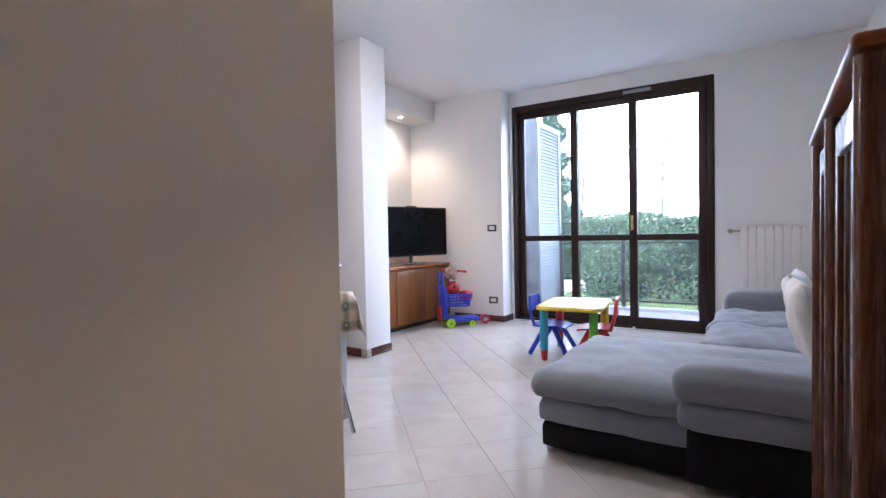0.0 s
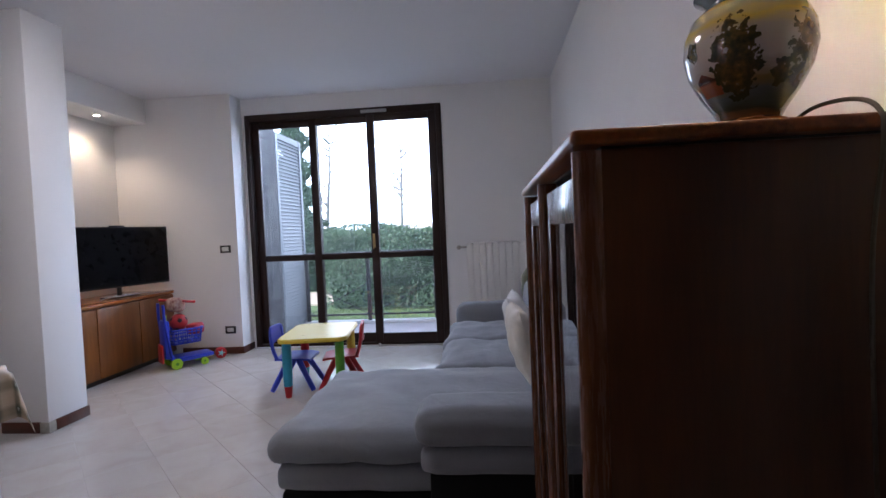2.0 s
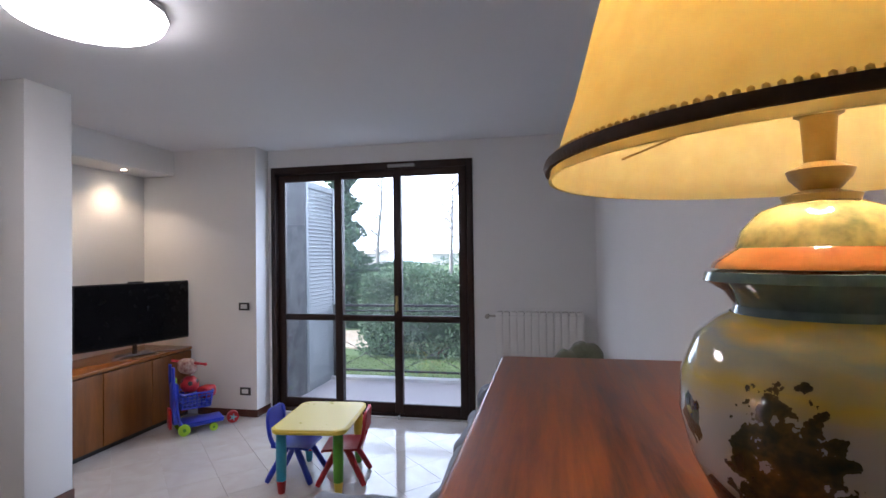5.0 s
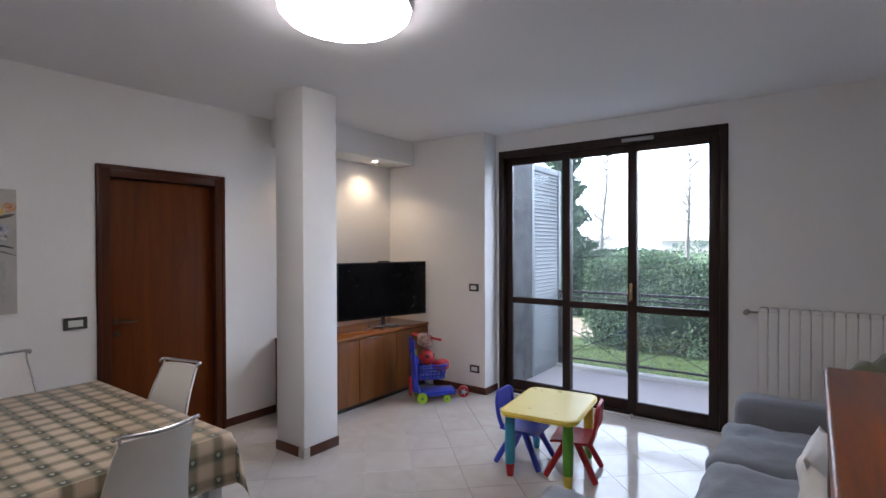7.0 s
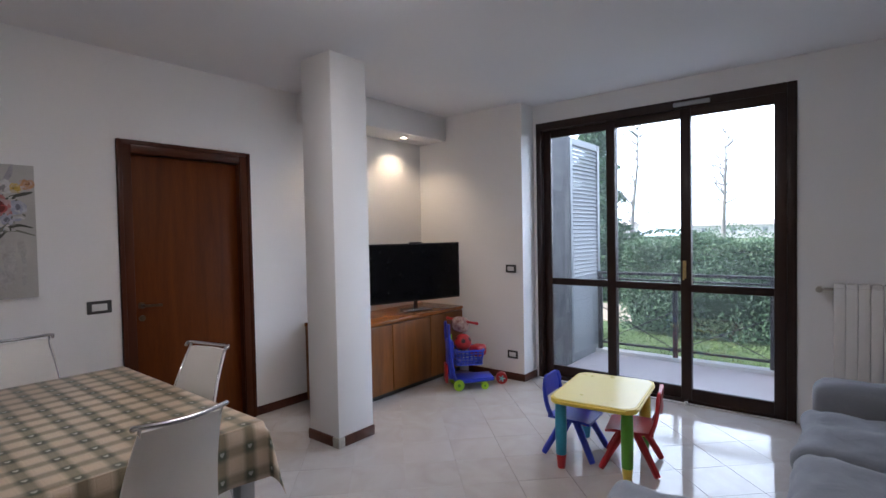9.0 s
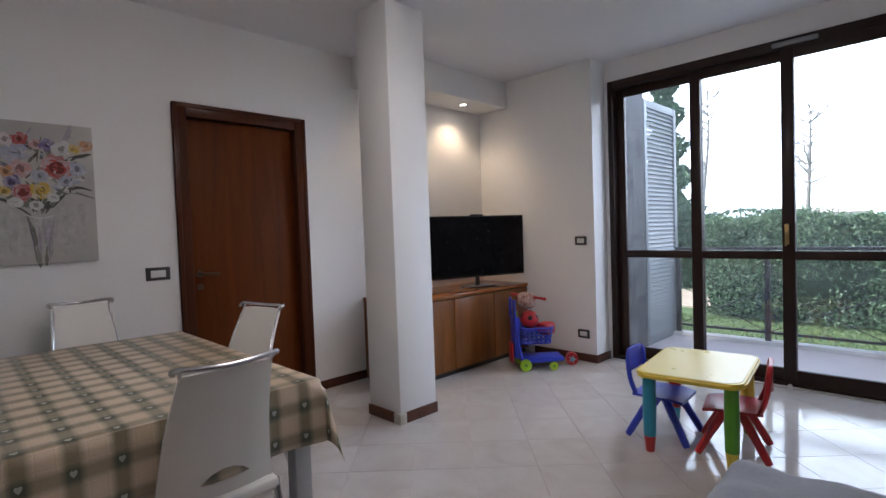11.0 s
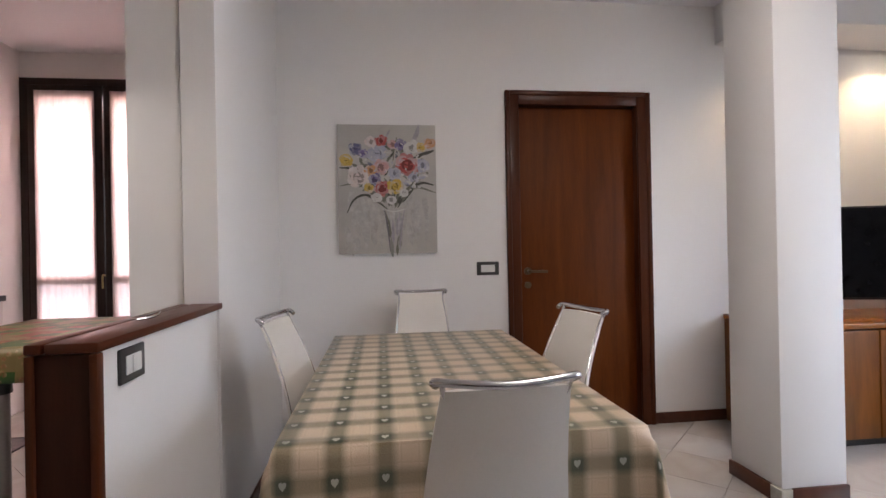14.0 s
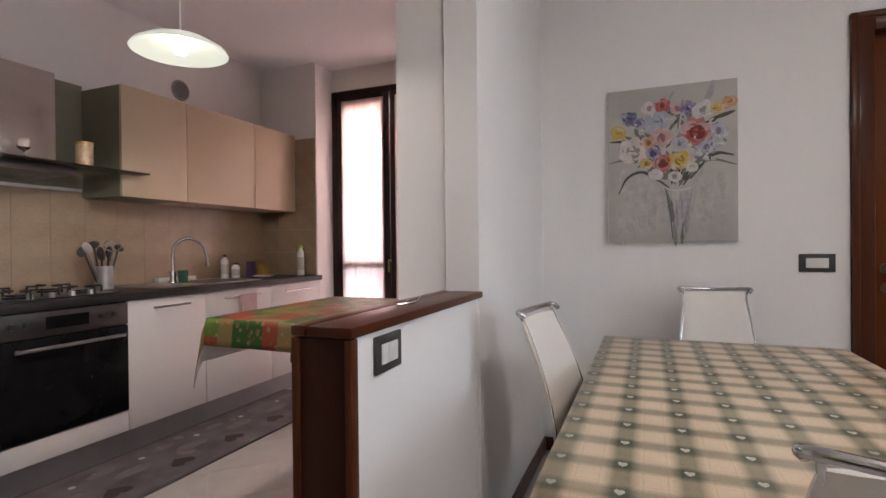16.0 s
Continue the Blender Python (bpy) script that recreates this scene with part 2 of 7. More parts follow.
def rounded(x0, x1, y0, y1, r, n=6):
    out = []
    for cx, cy, a0 in ((x1 - r, y1 - r, 0), (x0 + r, y1 - r, 90), (x0 + r, y0 + r, 180), (x1 - r, y0 + r, 270)):
        out += [(cx + r * math.cos(radians(a0 + 90 * k / n)), cy + r * math.sin(radians(a0 + 90 * k / n))) for k in range(n + 1)]
    return out


def cushion(bm, x0, x1, y0, y1, z0, z1, r=0.06, bulge=0.03, n=14, wrinkle=0.006, seed=0):
    """A padded block with round edges, a swelling top and slight wrinkles."""
    r2 = bmesh.ops.create_cube(bm, size=2.0)
    vs = r2["verts"]
    es = list({e for v in vs for e in v.link_edges})
    bmesh.ops.subdivide_edges(bm, edges=es, cuts=n, use_grid_fill=True)
    c = Vector(((x0 + x1) / 2, (y0 + y1) / 2, (z0 + z1) / 2))
    h = Vector(((x1 - x0) / 2, (y1 - y0) / 2, (z1 - z0) / 2))
    r = min(r, h.x * 0.98, h.y * 0.98, h.z * 0.98)
    for v in list(bm.verts):
        u = v.co.copy()
        p = Vector((u.x * h.x, u.y * h.y, u.z * h.z))
        q = Vector((max(-h.x + r, min(h.x - r, p.x)), max(-h.y + r, min(h.y - r, p.y)), max(-h.z + r, min(h.z - r, p.z))))
        d = p - q
        if d.length > 1e-6:
            p = q + d.normalized() * r
        k = (1 - u.x ** 4) * (1 - u.y ** 4)
        p.z += bulge * k * (1 if u.z > 0 else 0.0) * abs(u.z)
        w = noise.noise(Vector((p.x * 5 + seed, p.y * 5, p.z * 5))) * wrinkle + noise.noise(Vector((p.x * 16 + seed, p.y * 7, p.z * 9))) * wrinkle * 0.5
        v.co = c + p + d.normalized() * w if d.length > 1e-6 else c + p + Vector((0, 0, w))
    return bm


def mesh_of(name, bm, material, smooth=None):
    bmesh.ops.recalc_face_normals(bm, faces=bm.faces)
    me = bpy.data.meshes.new(name)
    bm.to_mesh(me)
    bm.free()
    me.materials.append(material)
    if smooth:
        for p in me.polygons:
            p.use_smooth = True
        me.set_sharp_from_angle(angle=radians(smooth))
    return me


def part(name, bm, material, parent, label="", smooth=40):
    """One mesh under a thing or a part, given in the world, or round the origin for a thing that stands there."""
    ob = new(name, mesh_of(name, bm, material, smooth))
    ob.parent = parent
    if parent.parent is None:
        ob.location = -parent.location
    if label:
        ob["label"] = label
    return ob


def thing(name, label, category, at=(0, 0, 0), group=""):
    ob = new(name)
    ob.location = at
    ob.empty_display_size = 0.1
    return tagged(ob, label, category, group)


def solid(name, bm, material, label="", category="", group="", kind="", smooth=40):
    """A thing or a piece of the setting that is one mesh."""
    return tagged(new(name, mesh_of(name, bm, material, smooth)), label, category, group, kind)


# ---- the large structure ----
bm = bmesh.new()
box(bm, XD - 0.3, -2.65, YS, YS + 0.55, 0, CEIL)
solid("wall_niche", bm, PAINT, "white painted wall beside the balcony window", "wall", kind="structure")
bm = bmesh.new()
box(bm, -0.44, XR + 0.3, YW, YW + 0.3, 0, CEIL)
box(bm, -2.65, -0.44, YW, YW + 0.3, 2.575, CEIL)
box(bm, -2.65, -2.61, YW, YW + 0.3, 0, 2.575)
solid("wall_window", bm, PAINT, "white painted wall around the balcony window", "wall", kind="structure")
solid("wall_hall_side", B(XR, XR + 0.3, -4.6, 0.4, 0, CEIL), HALLPAINT, "plain beige painted side wall of the hall", "wall", kind="structure")
solid("wall_east", B(XR, XR + 0.3, 0.4, YW, 0, CEIL), PAINT, "white painted wall behind the sofa", "wall", kind="structure")
bm = bmesh.new()
box(bm, XD - 0.3, XD, 1.11, 2.54, 0, CEIL)
box(bm, XD - 0.3, XD, 3.44, YS, 0, CEIL)
box(bm, XD - 0.3, XD, 2.54, 3.44, 2.13, CEIL)
solid("wall_door", bm, PAINT, "white painted wall with a door and a canvas", "wall", kind="structure")
bm = bmesh.new()
box(bm, XD - 0.3, -2.83, 0.985, 1.11, 0, CEIL)
box(bm, KX, -2.84, 0.79, 0.979, 0, CEIL)
solid("wall_partition", bm, PAINT, "white painted partition between dining corner and kitchen", "wall", kind="structure")
solid("wall_half", B(-2.83, -2.03, 0.99, 1.10, 0, 0.957), PAINT, "low white half wall beside the dining table", "half wall", kind="structure")
bm = bmesh.new()
box(bm, KX - 0.3, HALLX - 0.14, KY - 0.3, KY, 0, CEIL)
solid("wall_kitchen_back", bm, PAINT, "white kitchen wall behind the units", "wall", kind="structure")
bm = bmesh.new()
box(bm, -5.4, KX, KY, -1.03, 0, CEIL)
box(bm, -5.4, -5.1, -1.03, 0.17, 2.56, CEIL)
box(bm, -5.4, KX, 0.17, 0.979, 0, CEIL)
solid("wall_kitchen_window", bm, PAINT, "white kitchen wall with a recessed balcony window", "wall", kind="structure")
solid("wall_hall", B(HALLX - 0.14, HALLX, -4.6, HALLY, 0, CEIL, bev=0.006), HALLPAINT, "plain painted wall at the end of the hall", "wall", kind="structure")
solid("wall_hall_end", B(HALLX, XR, -4.6, -4.45, 0, CEIL), HALLPAINT, "plain painted wall closing the hall", "wall", kind="structure")
solid("ceiling", B(-5.4, XR + 0.3, -4.6, YW + 0.3, CEIL, CEIL + 0.25), CEILPAINT, "smooth white ceiling", "ceiling", kind="structure")
solid("soffit", B(XD, -3.60, 3.96, YS, 2.50, CEIL, bev=0.004), PAINT, "boxed white soffit with spotlights above the television", "soffit", kind="structure")
solid("column", B(-3.235, -2.905, 3.475, 3.80, 0, CEIL, bev=0.006), PAINT, "white painted square column in the room", "column", kind="structure")


def skirting(name, segs, parent=None):
    bm = bmesh.new()
    for x0, x1, y0, y1 in segs:
        box(bm, x0, x1, y0, y1, 0.0, 0.072, bev=0.004)
    return solid(name, bm, SKIRT, "reddish brown wooden skirting board", "skirting board", kind="structure")


skirting("baseboard_niche", [(-3.33, -2.636, YS - 0.014, YS), (-2.65, -2.636, YS, YW)])
skirting("baseboard_door_wall", [(XD, XD + 0.014, 1.11, 2.51), (XD, XD + 0.014, 3.478, 3.985)])
skirting("baseboard_partition", [(XD + 0.014, -2.04, 1.11, 1.124)])
skirting("baseboard_window_wall", [(-0.40, XR, YW - 0.014, YW)])
skirting("baseboard_east", [(XR - 0.014, XR, -2.4, YW - 0.014)])
bm = bmesh.new()
box(bm, -3.235, -2.96, 3.459, 3.475, 0, 0.072, bev=0.004)
box(bm, -2.905, -2.889, 3.52, 3.80, 0, 0.072, bev=0.004)
solid("baseboard_column", bm, SKIRT, "brown skirting round the column, chipped at the corner", "skirting board", kind="structure")
bm = bmesh.new()
box(bm, -2.958, -2.889, 3.460, 3.475, 0, 0.070, bev=0.003)
box(bm, -2.905, -2.890, 3.475, 3.518, 0, 0.070, bev=0.003)
solid("column_plaster_patch", bm, plain("bare_plaster", (0.50, 0.47, 0.40), (0.34, 0.32, 0.27), 0.8, broad=20, bump=0.4, dist=0.004), "bare plaster patch where the skirting corner is missing", "plaster patch", kind="structure")

# ---- balcony window ----
def quad_frame(bm, x0, x1, z0, z1, y0, y1, wl, wr, wb, wt, bev=0.005):
    box(bm, x0, x0 + wl, y0, y1, z0, z1, bev)
    box(bm, x1 - wr, x1, y0, y1, z0, z1, bev)
    box(bm, x0 + wl, x1 - wr, y0, y1, z0, z0 + wb, bev)
    box(bm, x0 + wl, x1 - wr, y0, y1, z1 - wt, z1, bev)
    return bm


win = tagged(thing("window_1", "tall dark brown wooden balcony window with three bays", "window", (-1.5, YW, 0)), kind="structure")
part("window_frame", quad_frame(bmesh.new(), -2.61, -0.44, 0.0, 2.575, YW - 0.02, YW + 0.06, 0.05, 0.06, 0.035, 0.075), DARKWOOD, win)
BAYS = [(-2.56, -1.815, 0.055), (-1.90, -1.17, 0.022), (-1.25, -0.50, -0.012)]
for x0, x1, yo in BAYS:
    leaf = part("sash", quad_frame(bmesh.new(), x0, x1, 0.035, 2.50, YW + yo - 0.012, YW + yo + 0.028, 0.082, 0.082, 0.10, 0.075), DARKWOOD, win)
    part("midrail", B(x0 + 0.078, x1 - 0.078, YW + yo - 0.009, YW + yo + 0.025, 0.955, 1.02, bev=0.005), DARKWOOD, leaf)
    for z0, z1 in ((0.13, 0.96), (1.015, 2.43)):
        g = part("pane", B(x0 + 0.076, x1 - 0.076, YW + yo + 0.004, YW + yo + 0.010, z0, z1), VEILGLASS, leaf, smooth=None)
        g.visible_shadow = False
BRASS = plain("aged_brass", (0.55, 0.40, 0.18), (0.38, 0.26, 0.10), 0.35, 1.0, bump=0.05)
bm = box(bmesh.new(), -1.232, -1.204, YW - 0.034, YW - 0.026, 1.07, 1.22, bev=0.003)
hnd = part("handle_plate", bm, BRASS, win, "aged brass handle plate")
part("handle", pipe(bmesh.new(), smooth_path([(-1.218, YW - 0.034, 1.15), (-1.218, YW - 0.06, 1.15), (-1.218, YW - 0.066, 1.12), (-1.218, YW - 0.064, 1.06)]), 0.007), BRASS, hnd)
part("closing_device", B(-1.30, -1.02, YW - 0.045, YW - 0.018, 2.515, 2.548, bev=0.006), plain("grey_metal", (0.35, 0.35, 0.35), None, 0.4, 0.6), win, "grey metal sash fitting")
part("door_stop", tube(bmesh.new(), (-1.20, YW - 0.07, 0.0), (-1.20, YW - 0.07, 0.035), 0.014), WHITEPL, win)
part("threshold", B(-2.60, -0.45, YW - 0.055, YW - 0.021, -0.003, 0.012, bev=0.004), plain("pale_marble", (0.62, 0.61, 0.60), (0.5, 0.49, 0.48), 0.3), win, "pale stone threshold strip")


def switch(name, origin, axis, w, h, label):
    """A wall plate: dark frame and a white insert. axis: the way out of the wall."""
    t = thing(name, label, "wall switch" if "switch" in name else "power socket", origin)
    ox, oy, oz = origin

    def slab(u0, u1, v0, v1, d0, d1, bev):
        if axis == "-Y":
            return B(ox + u0, ox + u1, oy - d1, oy - d0, oz + v0, oz + v1, bev=bev)
        if axis == "+Y":
            return B(ox + u0, ox + u1, oy + d0, oy + d1, oz + v0, oz + v1, bev=bev)
        return B(ox + d0, ox + d1, oy + u0, oy + u1, oz + v0, oz + v1, bev=bev)
    part("plate", slab(-w / 2, w / 2, -h / 2, h / 2, 0.0, 0.009, 0.003), DARKGREY, t, "dark bronze plate")
    iw, ih = w * 0.31, h * 0.27
    part("insert", slab(-iw, iw, -ih, ih, 0.007, 0.012, 0.002), WHITEPL, t)
    part("rocker", slab(-iw * 0.30, iw * 0.30, -ih * 0.92, ih * 0.92, 0.012, 0.0145, 0.001), WHITEPL, t)
    return t


switch("light_switch", (-2.787, YS, 1.123), "-Y", 0.118, 0.080, "bronze-framed light switch on the white wall by the window")
switch("wall_socket", (-2.780, YS, 0.256), "-Y", 0.118, 0.080, "bronze-framed socket on the white wall above the skirting")
switch("light_switch", (XD, 2.383, 1.045), "+X", 0.142, 0.084, "bronze-framed light switch on the wall beside the door")
switch("light_switch", (-2.168, 1.10, 0.903), "+Y", 0.122, 0.084, "bronze-framed light switch on the low half wall")

# ---- interior door ----
door = tagged(thing("door_1", "closed reddish mahogany interior door in a moulded frame", "door", (XD, 2.99, 0)), kind="structure")
bm = bmesh.new()
for a, b in ((0.0, 0.022), (0.012, 0.030)):
    w = 0.088 if a == 0.0 else 0.03
    box(bm, XD, XD + b, 2.51, 2.51 + w, 0, 2.17, 0.006)
    box(bm, XD, XD + b, 3.478 - w, 3.478, 0, 2.17, 0.006)
    box(bm, XD, XD + b, 2.51 + w, 3.478 - w, 2.17 - w, 2.17, 0.006)
part("door_casing", bm, FRAMEWOOD, door)
bm = bmesh.new()
box(bm, XD - 0.12, XD - 0.002, 2.54, 2.598, 0, 2.082, 0.003)
box(bm, XD - 0.12, XD - 0.002, 3.39, 3.44, 0, 2.082, 0.003)
box(bm, XD - 0.12, XD - 0.002, 2.54, 3.44, 2.084, 2.13, 0.003)
part("door_jamb", bm, FRAMEWOOD, door)
leaf = part("door_leaf", B(XD - 0.085, XD - 0.042, 2.600, 3.388, 0.008, 2.080, bev=0.003), DOORWOOD, door)
SATIN = plain("satin_nickel", (0.5, 0.47, 0.42), (0.4, 0.37, 0.33), 0.3, 1.0, bump=0.02)
bm = tube(bmesh.new(), (XD - 0.042, 2.655, 1.02), (XD - 0.034, 2.655, 1.02), 0.024)
tube(bm, (XD - 0.042, 2.655, 0.93), (XD - 0.036, 2.655, 0.93), 0.022)
BRONZE = plain("dark_bronze", (0.16, 0.115, 0.075), (0.10, 0.07, 0.045), 0.35, 1.0, bump=0.02)
rose = part("rose", bm, BRONZE, leaf, "dark bronze rose and key plate")
part("door_handle", pipe(bmesh.new(), smooth_path([(XD - 0.036, 2.655, 1.02), (XD + 0.0, 2.655, 1.02), (XD + 0.012, 2.67, 1.02), (XD + 0.012, 2.77, 1.017)]), 0.009), BRONZE, leaf, "dark bronze lever handle")
solid("wall_behind_door", B(XD - 0.30, XD - 0.13, 2.45, 3.53, 0, 2.2), FRAMEWOOD, "dark backing behind the closed door", "wall", kind="structure")

# ---- niche lights ----
SPOTGLOW = glowing("spot_bulb", (1.0, 0.86, 0.62), 30.0)
for y in (4.35, 5.13):
    t = thing("ceiling_spotlight", "small round recessed spotlight, lit warm, in the soffit", "spotlight", (-3.77, y, 2.50), "soffit spotlights")
    part("trim_ring", lathe(bmesh.new(), [(0.028, -0.001), (0.030, -0.005), (0.040, -0.006), (0.044, -0.002), (0.044, 0.0)], -3.77, y, 2.50, 24), WHITEPL, t)
    part("bulb", lathe(bmesh.new(), [(0.0, -0.003), (0.026, -0.002), (0.027, 0.0)], -3.77, y, 2.50, 20), SPOTGLOW, t, "glowing bulb face")
    lamp("spot_beam", "SPOT", 10.5, (1.0, 0.75, 0.45), look((-3.77, y, 2.485), (-3.80, y, 0)), radius=0.03, spot=124)

# ---- television unit ----
unit = thing("tv_cabinet", "low cherry veneer sideboard with three doors along the wall", "sideboard", (-3.69, 4.79, 0))
part("plinth", B(-3.96, -3.44, 4.0, 5.59, 0.0, 0.045), BLACK, unit)
bm = bmesh.new()
box(bm, -3.975, -3.42, 3.985, 4.01, 0.0, 0.672, 0.002)
box(bm, -3.975, -3.42, 5.575, 5.60, 0.045, 0.672, 0.002)
box(bm, -3.975, -3.42, 4.01, 5.575, 0.045, 0.07)
box(bm, -3.975, -3.95, 4.01, 5.575, 0.07, 0.672)
part("body", bm, CHERRY, unit)
part("cabinet_top", B(-3.978, -3.395, 3.978, 5.604, 0.674, 0.705, bev=0.006), CHERRYTOP, unit)
for k in range(3):
    y0 = 3.988 + k * 0.5375
    part("cabinet_door", B(-3.42, -3.400, y0 + 0.005, y0 + 0.5325, 0.05, 0.664, bev=0.003), CHERRY, unit)
tv = thing("television", "large black flat television on a low stand", "television", (-3.6, 5.09, 0.705))
tv.rotation_euler = (0, 0, radians(-17))
# local: screen faces +x, width along y
def tvpart(name, bm, m, p, lab=""):
    o = part(name, bm, m, p, lab)
    o.location = (0, 0, 0)
    return o
shell = tvpart("case", B(-0.035, 0.0, -0.543, 0.545, 0.095, 0.69, bev=0.006), BLACK, tv)
tvpart("screen", B(-0.004, 0.003, -0.531, 0.533, 0.112, 0.678), SCREEN, tv, "dark glossy screen")
tvpart("camera_bar", B(-0.025, 0.004, -0.07, 0.07, 0.685, 0.703, bev=0.004), BLACK, tv)
tvpart("neck", tube(bmesh.new(), (-0.03, 0, 0.012), (-0.03, 0, 0.13), 0.024, 0.018), BLACK, tv)
tvpart("foot", prism(bmesh.new(), rounded(-0.13, 0.10, -0.17, 0.17, 0.09), 0.001, 0.014), BLACK, tv)
tvpart("foot_bar", pipe(bmesh.new(), smooth_path([(0.13, -0.30, 0.010), (0.05, -0.12, 0.014), (0.04, 0, 0.016), (0.05, 0.12, 0.014), (0.13, 0.30, 0.010)]), 0.008), CHROME, tv, "curved chrome foot")

# ---- toy shopping trolley ----
def toy(name, col, rough=0.35):
    return plain(name, col, tuple(c * 0.8 for c in col), rough, bump=0.03)


TBLUE, TRED = toy("toy_blue", (0.035, 0.06, 0.52)), toy("toy_red", (0.50, 0.02, 0.025))
TLIME, TYEL, TGREEN = toy("toy_lime", (0.42, 0.70, 0.03)), toy("toy_yellow", (0.82, 0.62, 0.07)), toy("toy_green", (0.10, 0.33, 0.025))


def bmesh_sphere(x, y, z, r):
    bm = bmesh.new()
    bmesh.ops.create_uvsphere(bm, u_segments=24, v_segments=14, radius=r, matrix=Matrix.Translation((x, y, z)))
    return bm


cart = thing("toy_shopping_trolley", "child's blue plastic shopping trolley with red handle, filled with toys", "toy trolley", (-3.04, 5.135, 0))
CA = pose(-3.04, 5.135, 0, 0, 0, 48)


def cpart(name, bm, m, p=None, lab=""):
    bm.transform(CA)
    return part(name, bm, m, p or cart, lab)


bm = bmesh.new()
for y in (-0.10, 0.10):
    pipe(bm, smooth_path([(-0.165, y * 0.9, 0.63), (-0.16, y, 0.46), (-0.13, y, 0.22), (-0.10, y, 0.10), (0.0, y, 0.075), (0.26, y, 0.085)]), 0.014, rz=0.02)
box(bm, -0.12, 0.27, -0.11, 0.11, 0.085, 0.105, bev=0.006)
box(bm, -0.170, -0.115, -0.095, 0.095, 0.10, 0.47, bev=0.02)
cpart("chassis", bm, TBLUE)
bm = bmesh.new()
for z, o in ((0.235, 0.0), (0.27, 0.006), (0.305, 0.012), (0.34, 0.018), (0.37, 0.024)):
    pts = [(x, y, z) for x, y in rounded(-0.10 - o * 0.3, 0.15 + o, -0.10 - o, 0.10 + o, 0.03, 3)]
    pipe(bm, pts + [pts[0]], 0.007 if z < 0.36 else 0.011, 6)
for k in range(7):
    x = -0.09 + k * 0.04
    for s in (-1, 1):
        tube(bm, (x, s * 0.10, 0.235), (x, s * 0.122, 0.37), 0.006, seg=6)
for k in range(5):
    y = -0.08 + k * 0.04
    tube(bm, (0.15, y, 0.235), (0.172, y * 1.2, 0.37), 0.006, seg=6)
box(bm, -0.10, 0.15, -0.10, 0.10, 0.228, 0.237, bev=0.003)
cpart("basket", bm, TBLUE)
bm = tube(bmesh.new(), (-3.225, 5.12, 0.655), (-2.875, 5.12, 0.632), 0.012)
for x, z in ((-3.225, 0.655), (-2.875, 0.632)):
    bmesh.ops.create_icosphere(bm, subdivisions=2, radius=0.016, matrix=Matrix.Translation((x, 5.12, z)))
part("handlebar", bm, TRED, cart, "red plastic handlebar")
part("clip", B(-3.135, -3.10, 5.03, 5.06, 0.36, 0.39, bev=0.006), TYEL, cart, "yellow plastic clip")
part("strap", B(-3.128, -3.105, 5.015, 5.032, 0.40, 0.52, bev=0.005), TLIME, cart, "lime green strap")
for x, y, r in ((-0.08, -0.12, 0.052), (-0.08, 0.12, 0.052), (0.17, -0.12, 0.036), (0.17, 0.12, 0.036)):
    w = cpart("wheel", tube(bmesh.new(), (x, y - 0.014, r), (x, y + 0.014, r), r, seg=20), TLIME, lab="lime green wheel")
    part("hub", tube(bmesh.new(), CA @ Vector((x, y - 0.017, r)), CA @ Vector((x, y + 0.017, r)), r * 0.3, seg=12), TGREEN, w)
bm = bmesh.new()
box(bm, -0.195, -0.172, -0.075, 0.075, 0.06, 0.24, bev=0.02)
cpart("child_seat_panel", bm, TRED, lab="red plastic back panel")
ball = thing("toy_ball", "red toy ball with black patches lying in the trolley basket", "ball", (-3.05, 5.13, 0.43))
part("ball", bmesh_sphere(-3.05, 5.13, 0.435, 0.082), TRED, ball)
for ax, ay, az in ((0.62, -0.72, 0.3), (-0.5, -0.7, 0.5), (0.1, -0.6, -0.8), (0.9, 0.2, 0.4), (0.1, 0.1, 1.0), (-0.4, 0.8, 0.4)):
    q = Vector((ax, ay, az)).normalized()
    c0 = Vector((-3.05, 5.13, 0.435))
    part("patch", tube(bmesh.new(), c0 + q * 0.074, c0 + q * 0.0828, 0.030, 0.016, 6), BLACK, ball, "black patch")
solid("toy_block", cushion(bmesh.new(), -3.01, -2.88, 5.15, 5.30, 0.30, 0.405, 0.03, 0.0, 6), TRED, "red plastic toy lying in the toy trolley", "toy")
bag = plain("printed_toy_bag", (0.52, 0.40, 0.34), (0.16, 0.035, 0.03), 0.7, broad=26, fine=60, bump=0.2)
solid("toy_bag", cushion(bmesh.new(), -3.165, -2.985, 5.055, 5.185, 0.535, 0.680, 0.06, 0.0, 10, 0.014), bag, "small printed cloth bag hung on the trolley handle", "bag")
drum = thing("toy_drum", "small red toy wheel with a pale blue star beside the trolley", "toy", (-2.80, 5.44, 0.05))
bm = tube(bmesh.new(), (-2.83, 5.46, 0.055), (-2.79, 5.41, 0.055), 0.055, seg=24)
part("rim", bm, TRED, drum)
bm = bmesh.new()
for k in range(5):
    a = 2 * math.pi * k / 5
    c0 = Vector((-2.787, 5.407, 0.055))
    u = Vector((0.78, 0.62, 0)) * math.cos(a) + Vector((0, 0, 1)) * math.sin(a)
    tube(bm, c0, c0 + u * 0.035, 0.011, 0.003, 8)
part("star", bm, toy("toy_pale_blue", (0.25, 0.55, 0.62)), drum, "pale blue star")

# ---- children's table and chairs ----
KT = pose(-1.375, 4.425, 0, 0, 0, 7)
ktab = thing("childrens_table", "small yellow plastic children's table with multicoloured legs", "table")
